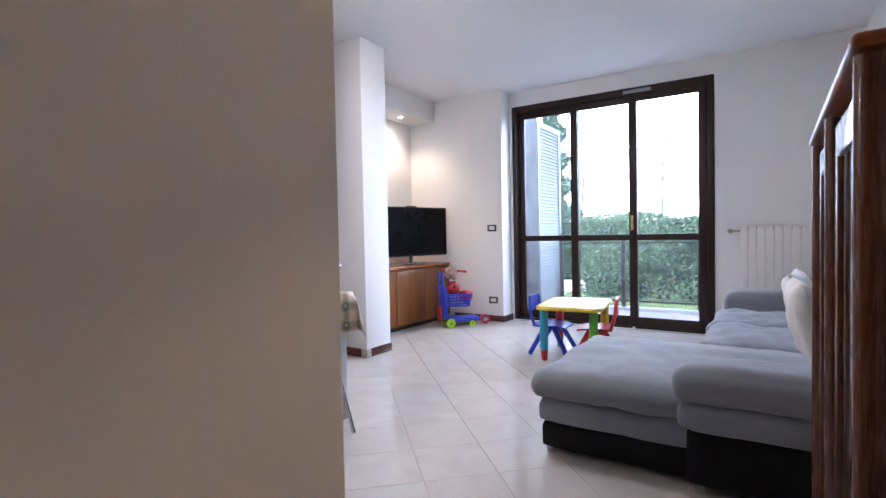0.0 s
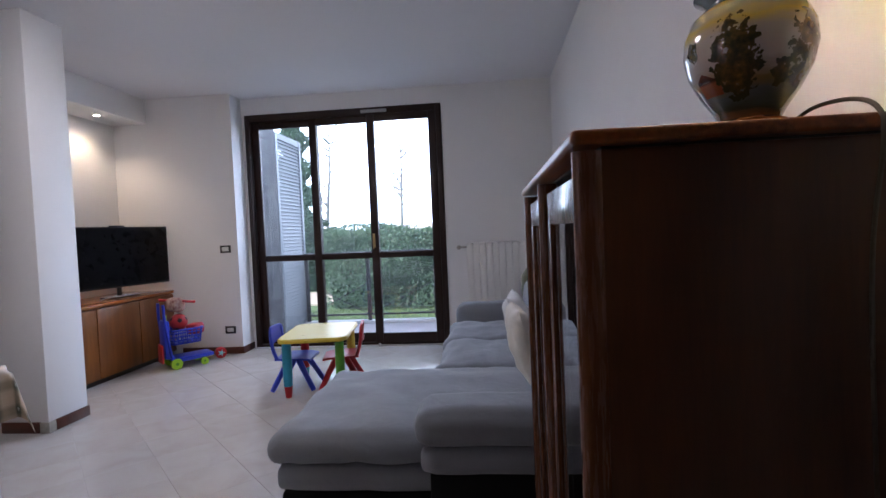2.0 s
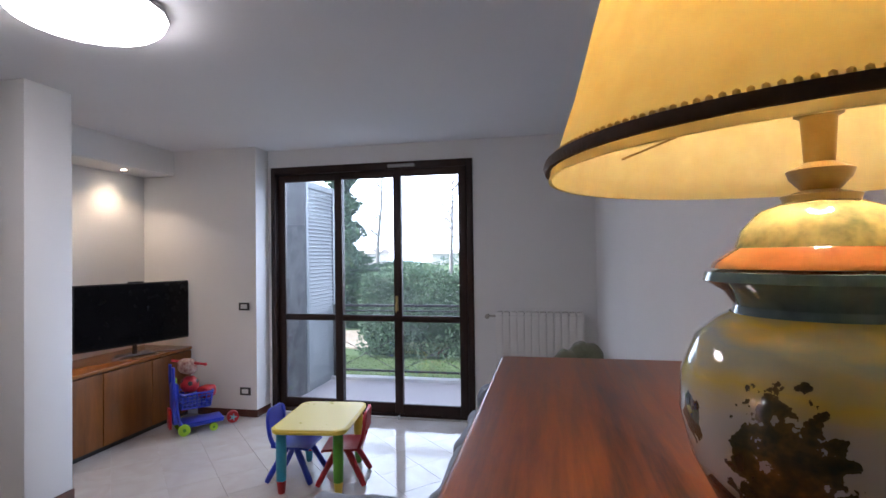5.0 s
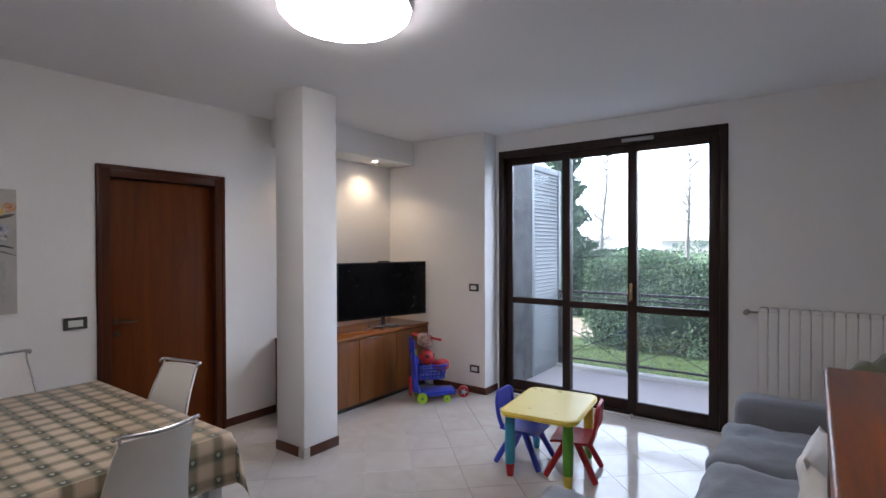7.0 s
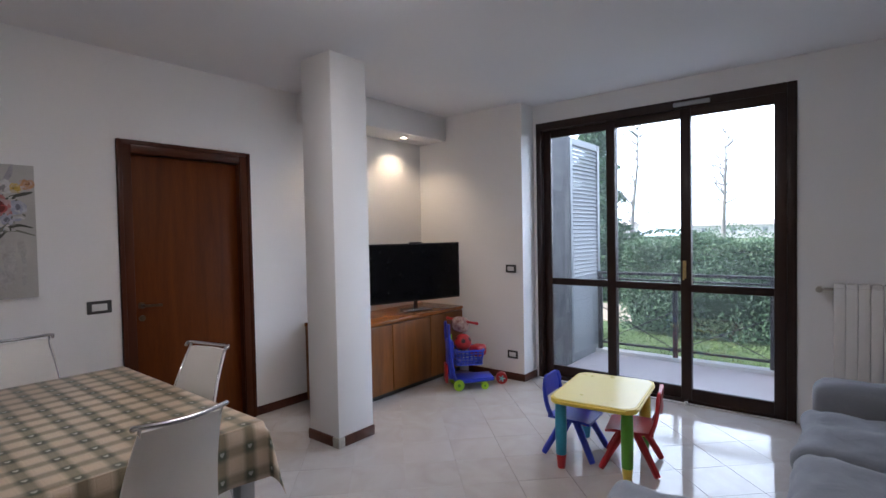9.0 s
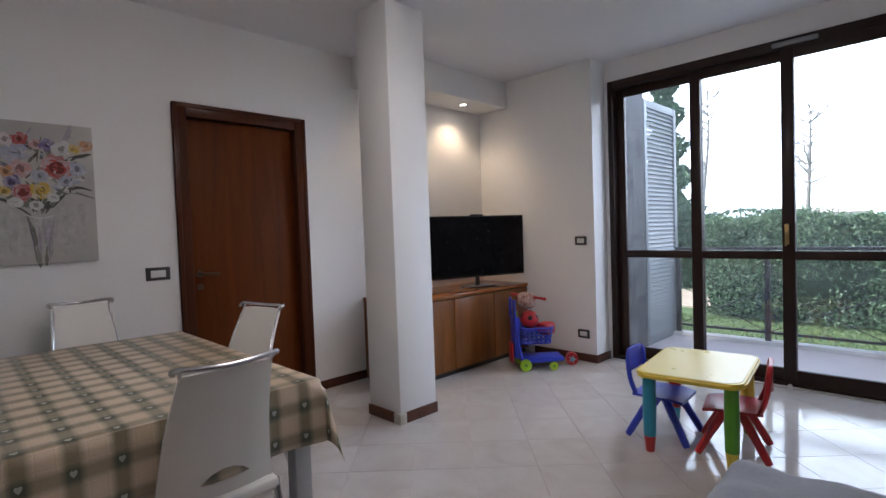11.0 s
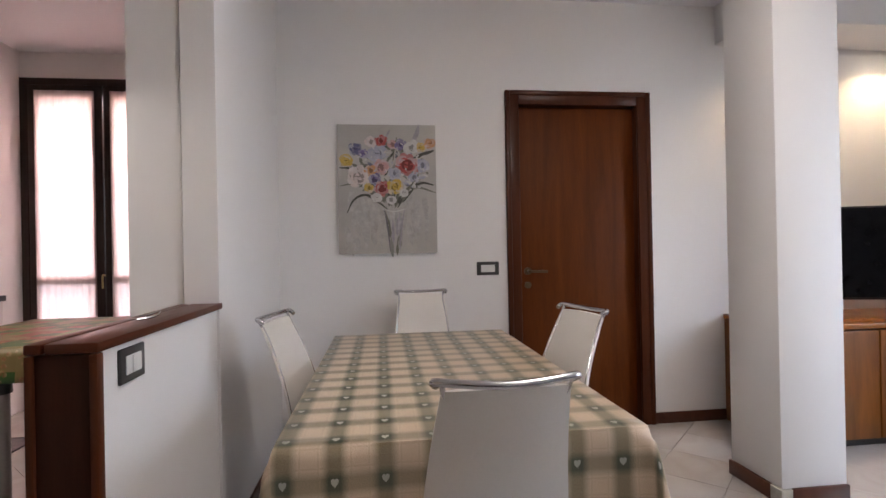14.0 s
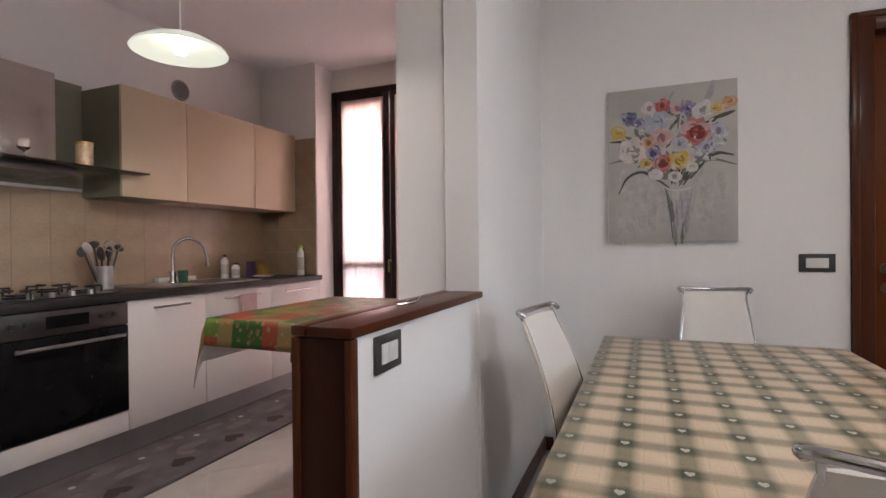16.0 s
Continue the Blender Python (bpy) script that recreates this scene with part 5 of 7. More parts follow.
FLOWERS = [(0.09, 0.72, 0.044, "yellow"), (0.18, 0.81, 0.044, "blue"), (0.26, 0.775, 0.034, "violet"), (0.40, 0.775, 0.056, "pale_blue"), (0.34, 0.865, 0.040, "cream"), (0.44, 0.875, 0.040, "red"), (0.555, 0.845, 0.036, "pink"),
           (0.64, 0.845, 0.040, "violet"), (0.76, 0.825, 0.052, "white"), (0.85, 0.825, 0.034, "yellow"), (0.94, 0.855, 0.040, "orange"), (0.86, 0.685, 0.048, "pale_blue"), (0.70, 0.685, 0.078, "red"), (0.44, 0.67, 0.056, "pink"),
           (0.21, 0.595, 0.074, "cream"), (0.33, 0.645, 0.040, "orange"), (0.37, 0.575, 0.042, "violet"), (0.575, 0.62, 0.044, "pale_blue"), (0.77, 0.59, 0.040, "pale_blue"), (0.315, 0.51, 0.034, "yellow"), (0.445, 0.505, 0.054, "red"),
           (0.58, 0.515, 0.054, "yellow"), (0.39, 0.435, 0.034, "white"), (0.54, 0.415, 0.034, "white"), (0.67, 0.47, 0.030, "white")]
for u, v, r, c in FLOWERS:
    marks = []
    for ring, n in ((0.80, 11), (0.52, 9), (0.26, 6), (0.06, 2)):
        for q in range(n):
            a = 2 * math.pi * q / n + rng.uniform(-0.3, 0.3)
            rr = r * ring * rng.uniform(0.8, 1.15)
            tone = rng.choice({0.80: ["soft", "light", "mid"], 0.52: ["mid", "soft", "mid", "light"], 0.26: ["mid", "deep", "soft"], 0.06: ["deep", "mid"]}[ring])
            marks.append((u + rr * math.cos(a) / (PY1 - PY0), v + rr * math.sin(a) * 0.85 / (PZ1 - PZ0), a + 1.57 + rng.uniform(-0.4, 0.4), r * rng.uniform(0.55, 0.9), r * rng.uniform(0.30, 0.46), rng.uniform(0.5, 1.1), c, tone))
    marks.append((u, v, rng.uniform(-0.4, 0.4), r * 0.7, r * 0.12, 0.7, c, "deep"))
    strokes("bloom", marks)
marks = []
for k in range(46):
    a, rr = rng.uniform(0, 6.283), rng.random() ** 0.6
    marks.append((0.52 + 0.42 * rr * math.cos(a), 0.66 + 0.20 * rr * math.sin(a), rng.uniform(0, 3.14), rng.uniform(0.010, 0.028), rng.uniform(0.005, 0.010), rng.uniform(-0.6, 0.6), rng.choice(["white", "cream", "pale_blue", "leaf", "white"]), rng.choice(["mid", "soft", "light"])))
strokes("paint_dabs", marks)

# ---- kitchen ----
CREAM = plain("cream_lacquer", (0.55, 0.44, 0.31), (0.545, 0.435, 0.306), 0.35, fine=8, broad=1, bump=0.0)
WHITELAC = plain("white_lacquer", (0.66, 0.635, 0.63), (0.655, 0.63, 0.625), 0.42, fine=220, broad=1, bump=0.0)
OLIVEPAN = plain("olive_side_panel", (0.22, 0.21, 0.15), (0.18, 0.175, 0.12), 0.4)
COUNTER = plain("black_laminate", (0.013, 0.013, 0.014), (0.009, 0.009, 0.010), 0.38, fine=220, bump=0.06)
DARKSTEEL = plain("dark_brushed_steel", (0.13, 0.125, 0.125), (0.09, 0.088, 0.088), 0.32, 1.0, fine=40, bump=0.03, scale=(0.3, 0.3, 8))
HOODSTEEL = plain("hood_steel", (0.58, 0.56, 0.53), (0.50, 0.48, 0.46), 0.24, 1.0, fine=40, bump=0.02, scale=(0.3, 0.3, 8))
CF, CB = -1.0, KY          # counter front and back
# splashback tiles
BED = plain("beige_tile_joint", (0.33, 0.25, 0.17), (0.29, 0.22, 0.15), 0.7, fine=80)
solid("splashback_bed", B(KX + 0.006, -1.2, KY, KY + 0.0065, 0.90, 1.50), BED, "beige grout behind the splashback tiles", "wall", kind="structure")
SPLASH = plain("beige_wall_tile", (0.42, 0.32, 0.22), (0.33, 0.25, 0.17), 0.18, fine=60, broad=6, bump=0.05)
spl = tagged(new("splashback"), "beige ceramic splashback tiles behind the worktop", "splashback", kind="structure")
bm = B(-0.0994, 0.0994, 0.0, 0.009, -0.0994, 0.0994, bev=0.0007, seg=1)
tdat = mesh_of("tile", bm, SPLASH)
for i in range(20):
    for j in range(3):
        o = new("tile", tdat)
        o.parent = spl
        o.location = (KX + 0.10 + i * 0.2, KY, 1.0 + j * 0.2)
bm = B(0.0, 0.009, -0.0994, 0.0994, -0.0994, 0.0994, bev=0.0007, seg=1)
tdat2 = mesh_of("tile", bm, SPLASH)
for i in range(3):
    for j in range(6):
        o = new("tile", tdat2)
        o.parent = spl
        o.location = (KX, KY + 0.10 + i * 0.2 - 0.02, 1.0 + j * 0.2)
# the wall behind the hood is a plain olive panel
solid("hood_panel", B(-3.24, -1.2, KY, KY + 0.012, 1.52, 2.16), OLIVEPAN, "olive green wall panel behind the cooker hood", "wall panel", kind="structure")


def bar_handle(x0, x1, y, z, parent):
    bm = tube(bmesh.new(), (x0, y + 0.028, z), (x1, y + 0.028, z), 0.0065, seg=10)
    for x in (x0 + 0.02, x1 - 0.02):
        tube(bm, (x, y, z), (x, y + 0.028, z), 0.005, seg=8)
    return part("handle", bm, CHROME, parent, "chrome bar handle")


def base_unit(x0, x1, fronts, label):
    u = thing("kitchen_base_unit", label, "kitchen cabinet", ((x0 + x1) / 2, CF - 0.3, 0), "kitchen base units")
    part("body", B(x0 + 0.001, x1 - 0.001, CB + 0.005, CF - 0.021, 0.14, 0.858), WHITELAC, u)
    for z0, z1 in fronts:
        d = part("door", B(x0 + 0.002, x1 - 0.002, CF - 0.020, CF, z0, z1, bev=0.003), WHITELAC, u)
        bar_handle(x0 + 0.14, x1 - 0.14 if x1 - x0 < 0.8 else x0 + 0.55, CF, z1 - 0.05, d)
    part("plinth", B(x0, x1, CB + 0.05, CF - 0.06, 0.0, 0.14), plain("aluminium_plinth", (0.40, 0.40, 0.42), None, 0.35, 0.7), u)
    return u


base_unit(-4.845, -4.225, [(0.145, 0.855)], "white lacquered kitchen base unit beside the balcony window")
base_unit(-4.225, -3.608, [(0.145, 0.855)], "white lacquered sink base unit with a tea towel")
base_unit(-3.608, -3.077, [(0.145, 0.855)], "white lacquered base unit beside the oven")
base_unit(-2.470, -1.60, [(0.145, 0.855)], "white lacquered kitchen base unit beyond the oven")
oven = thing("built_in_oven", "black glass built-in oven with steel control strip", "oven", (-2.7750, CF - 0.3, 0.1))
part("body", B(-3.0750, -2.4720, CB + 0.01, CF - 0.012, 0.255, 0.858), BLACK, oven)
part("control_strip", B(-3.0750, -2.4720, CF - 0.012, CF + 0.006, 0.735, 0.850, bev=0.003), DARKSTEEL, oven, "dark brushed steel control strip")
part("display", B(-2.8650, -2.6650, CF + 0.004, CF + 0.009, 0.765, 0.825), SCREEN, oven)
for x in (-2.9950, -2.9300, -2.5850, -2.5250):
    k = part("knob", tube(bmesh.new(), (x, CF + 0.005, 0.795), (x, CF + 0.026, 0.795), 0.017, 0.015, 20), DARKSTEEL, oven)
dr = part("oven_door", B(-3.0730, -2.4740, CF - 0.012, CF + 0.010, 0.262, 0.728, bev=0.004), SCREEN, oven, "black glass oven door")
bm = tube(bmesh.new(), (-3.0300, CF + 0.045, 0.682), (-2.5170, CF + 0.045, 0.682), 0.009)
for x in (-3.0050, -2.5430):
    tube(bm, (x, CF + 0.008, 0.682), (x, CF + 0.045, 0.682), 0.007, seg=8)
part("oven_handle", bm, STEEL, dr, "steel bar handle")
part("filler_panel", B(-3.0750, -2.4720, CF - 0.020, CF, 0.145, 0.252, bev=0.003), WHITELAC, oven)
part("plinth", B(-3.0750, -2.4720, CB + 0.05, CF - 0.06, 0.0, 0.14), plain("aluminium_plinth_oven", (0.40, 0.40, 0.42), None, 0.35, 0.7), oven)
part_top = solid("worktop", B(-4.847, -1.60, CB + 0.011, CF + 0.022, 0.860, 0.900, bev=0.004), COUNTER, "black laminate kitchen worktop", "worktop")
hob = thing("gas_hob", "dark steel gas hob with black burners set in the worktop", "hob", (-2.7900, -1.3, 0.9))
part("hob_plate", B(-3.0800, -2.4900, -1.56, -1.05, 0.9005, 0.908, bev=0.003), BLACK, hob)
for x, y, r in ((-2.9400, -1.17, 0.035), (-2.9400, -1.44, 0.045), (-2.6400, -1.17, 0.045), (-2.6400, -1.44, 0.035)):
    b = part("burner", lathe(bmesh.new(), [(r + 0.012, 0.0), (r + 0.012, 0.010), (r, 0.014), (r, 0.022), (0.0, 0.024)], x, y, 0.908, 24), BLACK, hob)
    bm = bmesh.new()
    for a in range(4):
        dx, dy = math.cos(a * math.pi / 2), math.sin(a * math.pi / 2)
        tube(bm, (x + dx * 0.03, y + dy * 0.03, 0.945), (x + dx * 0.11, y + dy * 0.11, 0.945), 0.005, seg=6)
        tube(bm, (x + dx * 0.11, y + dy * 0.11, 0.909), (x + dx * 0.11, y + dy * 0.11, 0.945), 0.005, seg=6)
    part("pan_support", bm, BLACK, b, "black iron pan support")
for k in range(4):
    part("hob_knob", tube(bmesh.new(), (-2.9300 + k * 0.095, -1.075, 0.908), (-2.9300 + k * 0.095, -1.075, 0.932), 0.016, 0.014, 16), STEEL, hob)
sink = thing("kitchen_sink", "stainless steel sink set in the black worktop", "sink", (-3.85, -1.3, 0.9))
bm = bmesh.new()
box(bm, -4.20, -3.35, -1.56, -1.52, 0.9005, 0.906, 0.002)
box(bm, -4.20, -3.35, -1.10, -1.06, 0.9005, 0.906, 0.002)
box(bm, -4.20, -4.16, -1.52, -1.10, 0.9005, 0.906, 0.002)
box(bm, -3.74, -3.35, -1.52, -1.10, 0.9005, 0.905, 0.002)
part("rim", bm, STEEL, sink)
# no hollow is modelled: a flat dark plate gives the bowl's shade
part("bowl", B(-4.16, -3.74, -1.52, -1.10, 0.9002, 0.9022), DARKGREY, sink, "flat dark plate standing in for the shaded sink bowl")
tap = thing("kitchen_tap", "tall chrome swan-neck tap beside the sink", "tap", (-3.70, -1.40, 0.9))
part("base", lathe(bmesh.new(), [(0.026, 0.0), (0.026, 0.012), (0.02, 0.02), (0.02, 0.07), (0.014, 0.085)], -3.70, -1.40, 0.905, 20), CHROME, tap)
part("nozzle", tube(bmesh.new(), (-3.889, -1.283, 1.045), (-3.892, -1.281, 1.015), 0.015, 0.016, 14), CHROME, tap)
part("spout", pipe(bmesh.new(), smooth_path([(-3.70, -1.40, 0.98), (-3.70, -1.40, 1.10), (-3.715, -1.385, 1.175), (-3.785, -1.345, 1.215), (-3.86, -1.30, 1.17), (-3.885, -1.285, 1.09), (-3.89, -1.282, 1.035)], 5), 0.0105, 10), CHROME, tap)
part("lever", pipe(bmesh.new(), [(-3.69, -1.40, 0.95), (-3.66, -1.37, 0.965), (-3.63, -1.35, 0.985)], 0.006, 8), CHROME, tap)
# towels, bottles and jars
TOWEL = plain("pink_tea_towel", (0.55, 0.40, 0.40), (0.42, 0.28, 0.28), 0.95, fine=240, broad=14, bump=0.4)
bm = bmesh.new()
box(bm, -4.03, -3.88, CF + 0.030, CF + 0.040, 0.56, 0.812, 0.004)
box(bm, -4.03, -3.88, CF + 0.016, CF + 0.022, 0.62, 0.812, 0.003)
box(bm, -4.03, -3.88, CF + 0.016, CF + 0.040, 0.810, 0.818, 0.003)
solid("tea_towel", bm, TOWEL, "pale pink tea towel hung over the cabinet handle", "tea towel")
RED = toy("label_red", (0.45, 0.05, 0.05))


def bottle(name, x, y, r, h, col, capc, label, neck=0.4):
    t = thing(name, label, "bottle", (x, y, 0.9))
    part("body", lathe(bmesh.new(), [(0.0, 0.0), (r, 0.002), (r, h * 0.72), (r * 0.8, h * 0.80), (r * neck, h * 0.85), (r * neck, h * 0.93)], x, y, 0.9005, 20), col, t)
    part("cap", lathe(bmesh.new(), [(r * neck + 0.003, h * 0.90), (r * neck + 0.003, h), (0.0, h)], x, y, 0.9005, 16), capc, t)
    part("label", lathe(bmesh.new(), [(r + 0.0008, h * 0.18), (r + 0.0008, h * 0.6)], x, y, 0.9005, 20), plain(name + "_label", (0.55, 0.55, 0.5), (0.4, 0.42, 0.35), 0.5, broad=40), t, "printed label")
    return t


bottle("spray_bottle", -4.735, -1.12, 0.030, 0.26, WHITEPL, TLIME, "white plastic bottle with green cap on the worktop", 0.5)
bottle("soap_bottle", -4.235, -1.47, 0.030, 0.19, WHITEPL, BLACK, "white dish soap bottle with dark cap by the sink")
bottle("soap_dispenser", -4.33, -1.45, 0.032, 0.12, WHITEPL, BLACK, "small white dispenser with dark cap by the sink", 0.6)
solid("sponge_cup", lathe(bmesh.new(), [(0.0, 0.001), (0.030, 0.001), (0.035, 0.085), (0.031, 0.085), (0.027, 0.01), (0.0, 0.01)], -3.735, -1.345, 0.9055, 20), plain("dark_green_glaze", (0.03, 0.10, 0.07), None, 0.2), "dark green cup beside the tap", "cup")
solid("cutting_board", B(-4.02, -3.70, -1.585, -1.535, 0.9065, 0.935, bev=0.004), WHITEPL, "white dish tray behind the sink", "tray")
for k, (x, y, r, h, c, lab) in enumerate(((-4.50, -1.45, 0.035, 0.13, pigment("violet_pack", (0.08, 0.045, 0.14)), "small violet packet on the worktop"), (-4.56, -1.36, 0.045, 0.10, pigment("yellow_pack", (0.34, 0.24, 0.03)), "yellow packet standing on the worktop"), (-4.63, -1.47, 0.04, 0.14, pigment("ochre_pack", (0.24, 0.16, 0.05)), "ochre packet standing on the worktop"))):
    solid("food_packet", B(x - r, x + r, y - r * 0.6, y + r * 0.6, 0.9005, 0.9 + h, bev=0.006), c, lab, "packet")
solid("saucer", lathe(bmesh.new(), [(0.0, 0.001), (0.05, 0.001), (0.085, 0.014), (0.083, 0.017), (0.05, 0.005), (0.0, 0.005)], -4.46, -1.28, 0.9005, 28), WHITEPL, "white saucer on the worktop", "plate")
UX, UY = -3.235, -1.42
pot = thing("utensil_pot", "steel pot with kitchen utensils beside the hob", "utensil holder", (UX, UY, 0.9))
part("pot", lathe(bmesh.new(), [(0.0, 0.001), (0.048, 0.001), (0.048, 0.14), (0.045, 0.14), (0.045, 0.01), (0.0, 0.01)], UX, UY, 0.9005, 28), STEEL, pot)
# spatulas, ladles and a round strainer, each on its own handle
for dx, dy, h, rx, rz, mat in ((0.11, 0.02, 0.235, 0.026, 0.040, STEEL), (0.125, 0.0, 0.215, 0.036, 0.030, DARKGREY), (0.03, 0.02, 0.20, 0.026, 0.045, BLACK), (0.05, -0.02, 0.255, 0.040, 0.024, DARKGREY), (-0.02, 0.02, 0.21, 0.024, 0.038, BLACK), (-0.09, 0.01, 0.235, 0.034, 0.020, DARKGREY)):
    bm = tube(bmesh.new(), (UX + dx * 0.3, UY + dy * 0.3, 0.93), (UX + dx * 0.9, UY + dy * 0.9, 0.9 + h), 0.006, seg=8)
    bmesh.ops.create_icosphere(bm, subdivisions=2, radius=1.0, matrix=Matrix.Translation((UX + dx, UY + dy, 0.915 + h)) @ Matrix.Rotation(math.atan2(dx, h - 0.05), 4, "Y") @ Matrix.Diagonal((rx, 0.010, rz, 1)))
    part("utensil", bm, mat, pot)
hoop = [(UX - 0.035 + 0.052 * math.cos(2 * math.pi * q / 28), UY + 0.03, 0.9 + 0.265 + 0.034 * math.sin(2 * math.pi * q / 28)) for q in range(29)]
bm = pipe(bmesh.new(), hoop, 0.004, 6)
tube(bm, (UX, UY, 0.93), (UX - 0.03, UY + 0.028, 1.132), 0.005, seg=8)
part("strainer", bm, CHROME, pot, "round wire strainer")
# wall units, hood, shelf
for x0, x1 in ((-4.845, -4.345), (-4.345, -3.70), (-3.70, -3.235)):
    u = thing("kitchen_wall_unit", "cream lacquered kitchen wall unit above the worktop", "kitchen cabinet", ((x0 + x1) / 2, -1.43, 1.46), "kitchen wall units")
    part("body", B(x0 + 0.001, x1 - 0.001, KY + 0.01, -1.272, 1.462, 2.13), OLIVEPAN if x0 > -3.8 else CREAM, u, "olive side panel" if x0 > -3.8 else "")
    part("door", B(x0 + 0.002, x1 - 0.002, -1.271, -1.250, 1.460, 2.132, bev=0.003), CREAM, u)
hood = thing("cooker_hood", "brushed steel chimney cooker hood above the hob", "cooker hood", (-2.7, -1.4, 1.6))
part("chimney", B(-2.885, -2.40, KY + 0.013, -1.27, 1.5985, 2.085, bev=0.003), HOODSTEEL, hood)
part("canopy", B(-2.96, -2.40, KY + 0.013, -1.22, 1.545, 1.587, bev=0.004), DARKSTEEL, hood)
SMOKE = glassy("smoked_glass", (0.25, 0.28, 0.27))
part("glass_shelf", B(-3.33, -2.05, -1.50, -1.13, 1.588, 1.598, bev=0.002), SMOKE, hood, "dark glass hood shelf")
tin = thing("food_tin", "round tin with a cream and red label on the glass shelf", "tin", (-3.0, -1.22, 1.6))
part("body", lathe(bmesh.new(), [(0.0, 0.0), (0.042, 0.001), (0.042, 0.13), (0.0, 0.13)], -3.0, -1.22, 1.5985, 28), plain("tin_label", (0.62, 0.52, 0.36), (0.35, 0.16, 0.06), 0.4, broad=22), tin)
part("lid", lathe(bmesh.new(), [(0.044, 0.118), (0.044, 0.134), (0.0, 0.135)], -3.0, -1.22, 1.5985, 28), BRASS, tin)
solid("drinking_glass", lathe(bmesh.new(), [(0.0, 0.001), (0.022, 0.002), (0.005, 0.012), (0.005, 0.03), (0.028, 0.05), (0.026, 0.09), (0.025, 0.09), (0.024, 0.052), (0.0, 0.04)], -2.69, -1.19, 1.5985, 24), GLASS, "small stemmed glass on the glass hood shelf", "glass")
vent = thing("wall_vent", "round grey plastic vent high on the kitchen wall", "vent", (-3.97, KY, 2.34))
part("ring", tube(bmesh.new(), (-3.97, KY, 2.34), (-3.97, KY + 0.014, 2.34), 0.078, 0.072, 32), plain("grey_vent_plastic", (0.36, 0.34, 0.33), None, 0.5), vent)
for k in range(-3, 4):
    w = math.sqrt(max(0.0, 0.06 ** 2 - (k * 0.017) ** 2))
    part("slat", B(-3.97 - w, -3.97 + w, KY + 0.012, KY + 0.02, 2.34 + k * 0.017 - 0.004, 2.34 + k * 0.017 + 0.004), plain("vent_slat", (0.22, 0.2, 0.2), None, 0.5), vent)
# pendant lamp
PXk, PYk, PZk = -2.595, -0.02, 1.905
pen = thing("pendant_lamp", "white glass dish pendant lamp, lit, over the kitchen table", "pendant lamp", (PXk, PYk, PZk))
part("cord", tube(bmesh.new(), (PXk, PYk, PZk + 0.06), (PXk, PYk, CEIL - 0.03), 0.003, seg=8), WHITEPL, pen)
part("canopy", lathe(bmesh.new(), [(0.05, 0.0), (0.05, -0.01), (0.02, -0.035), (0.0, -0.04)], PXk, PYk, CEIL, 24), WHITEPL, pen)
OPAL, nt_o, b_o = shader("opal_glass")
b_o.inputs["Base Color"].default_value = (0.62, 0.65, 0.56, 1)
b_o.inputs["Roughness"].default_value = 0.25
# weak emission stands in for bulb light passing through the dish
b_o.inputs["Emission Color"].default_value = (0.93, 1.0, 0.82, 1)
b_o.inputs["Emission Strength"].default_value = 0.16
part("glass_dish", lathe(bmesh.new(), [(0.022, 0.070), (0.055, 0.063), (0.115, 0.042), (0.166, 0.012), (0.175, 0.0), (0.171, -0.001), (0.161, 0.010), (0.113, 0.037), (0.055, 0.057), (0.022, 0.064)], PXk, PYk, PZk, 48), OPAL, pen, "white glass dish shade")
part("bulb", lathe(bmesh.new(), [(0.0, -0.012), (0.022, -0.006), (0.032, 0.012), (0.026, 0.036), (0.014, 0.062)], PXk, PYk, PZk, 20), glowing("kitchen_bulb", (1.0, 0.97, 0.86), 4.0), pen, "glowing bulb")
pendant_light = lamp("pendant_bulb", "SPOT", 13.0, (1.0, 0.93, 0.80), look((PXk, PYk, PZk - 0.02), (PXk, PYk - 0.001, 0)), radius=0.04, spot=176)
pendant_light.data.spot_blend = 0.2
# breakfast table against the half wall
bt = thing("breakfast_table", "kitchen breakfast table on a round steel leg", "table", (-3.1, 0.4, 0))
part("tabletop", B(-3.60, -2.71, -0.01, 0.78, 0.825, 0.855, bev=0.004), WHITEPL, bt)
part("leg", tube(bmesh.new(), (-2.80, 0.37, 0.0), (-2.80, 0.37, 0.70), 0.032, seg=24), plain("satin_dark_steel", (0.30, 0.29, 0.28), (0.24, 0.23, 0.22), 0.35, 1.0, bump=0.02), bt, "round steel leg")
part("leg_collar", tube(bmesh.new(), (-2.80, 0.37, 0.69), (-2.80, 0.37, 0.825), 0.040, 0.034, 24), BLACK, bt, "black leg collar")


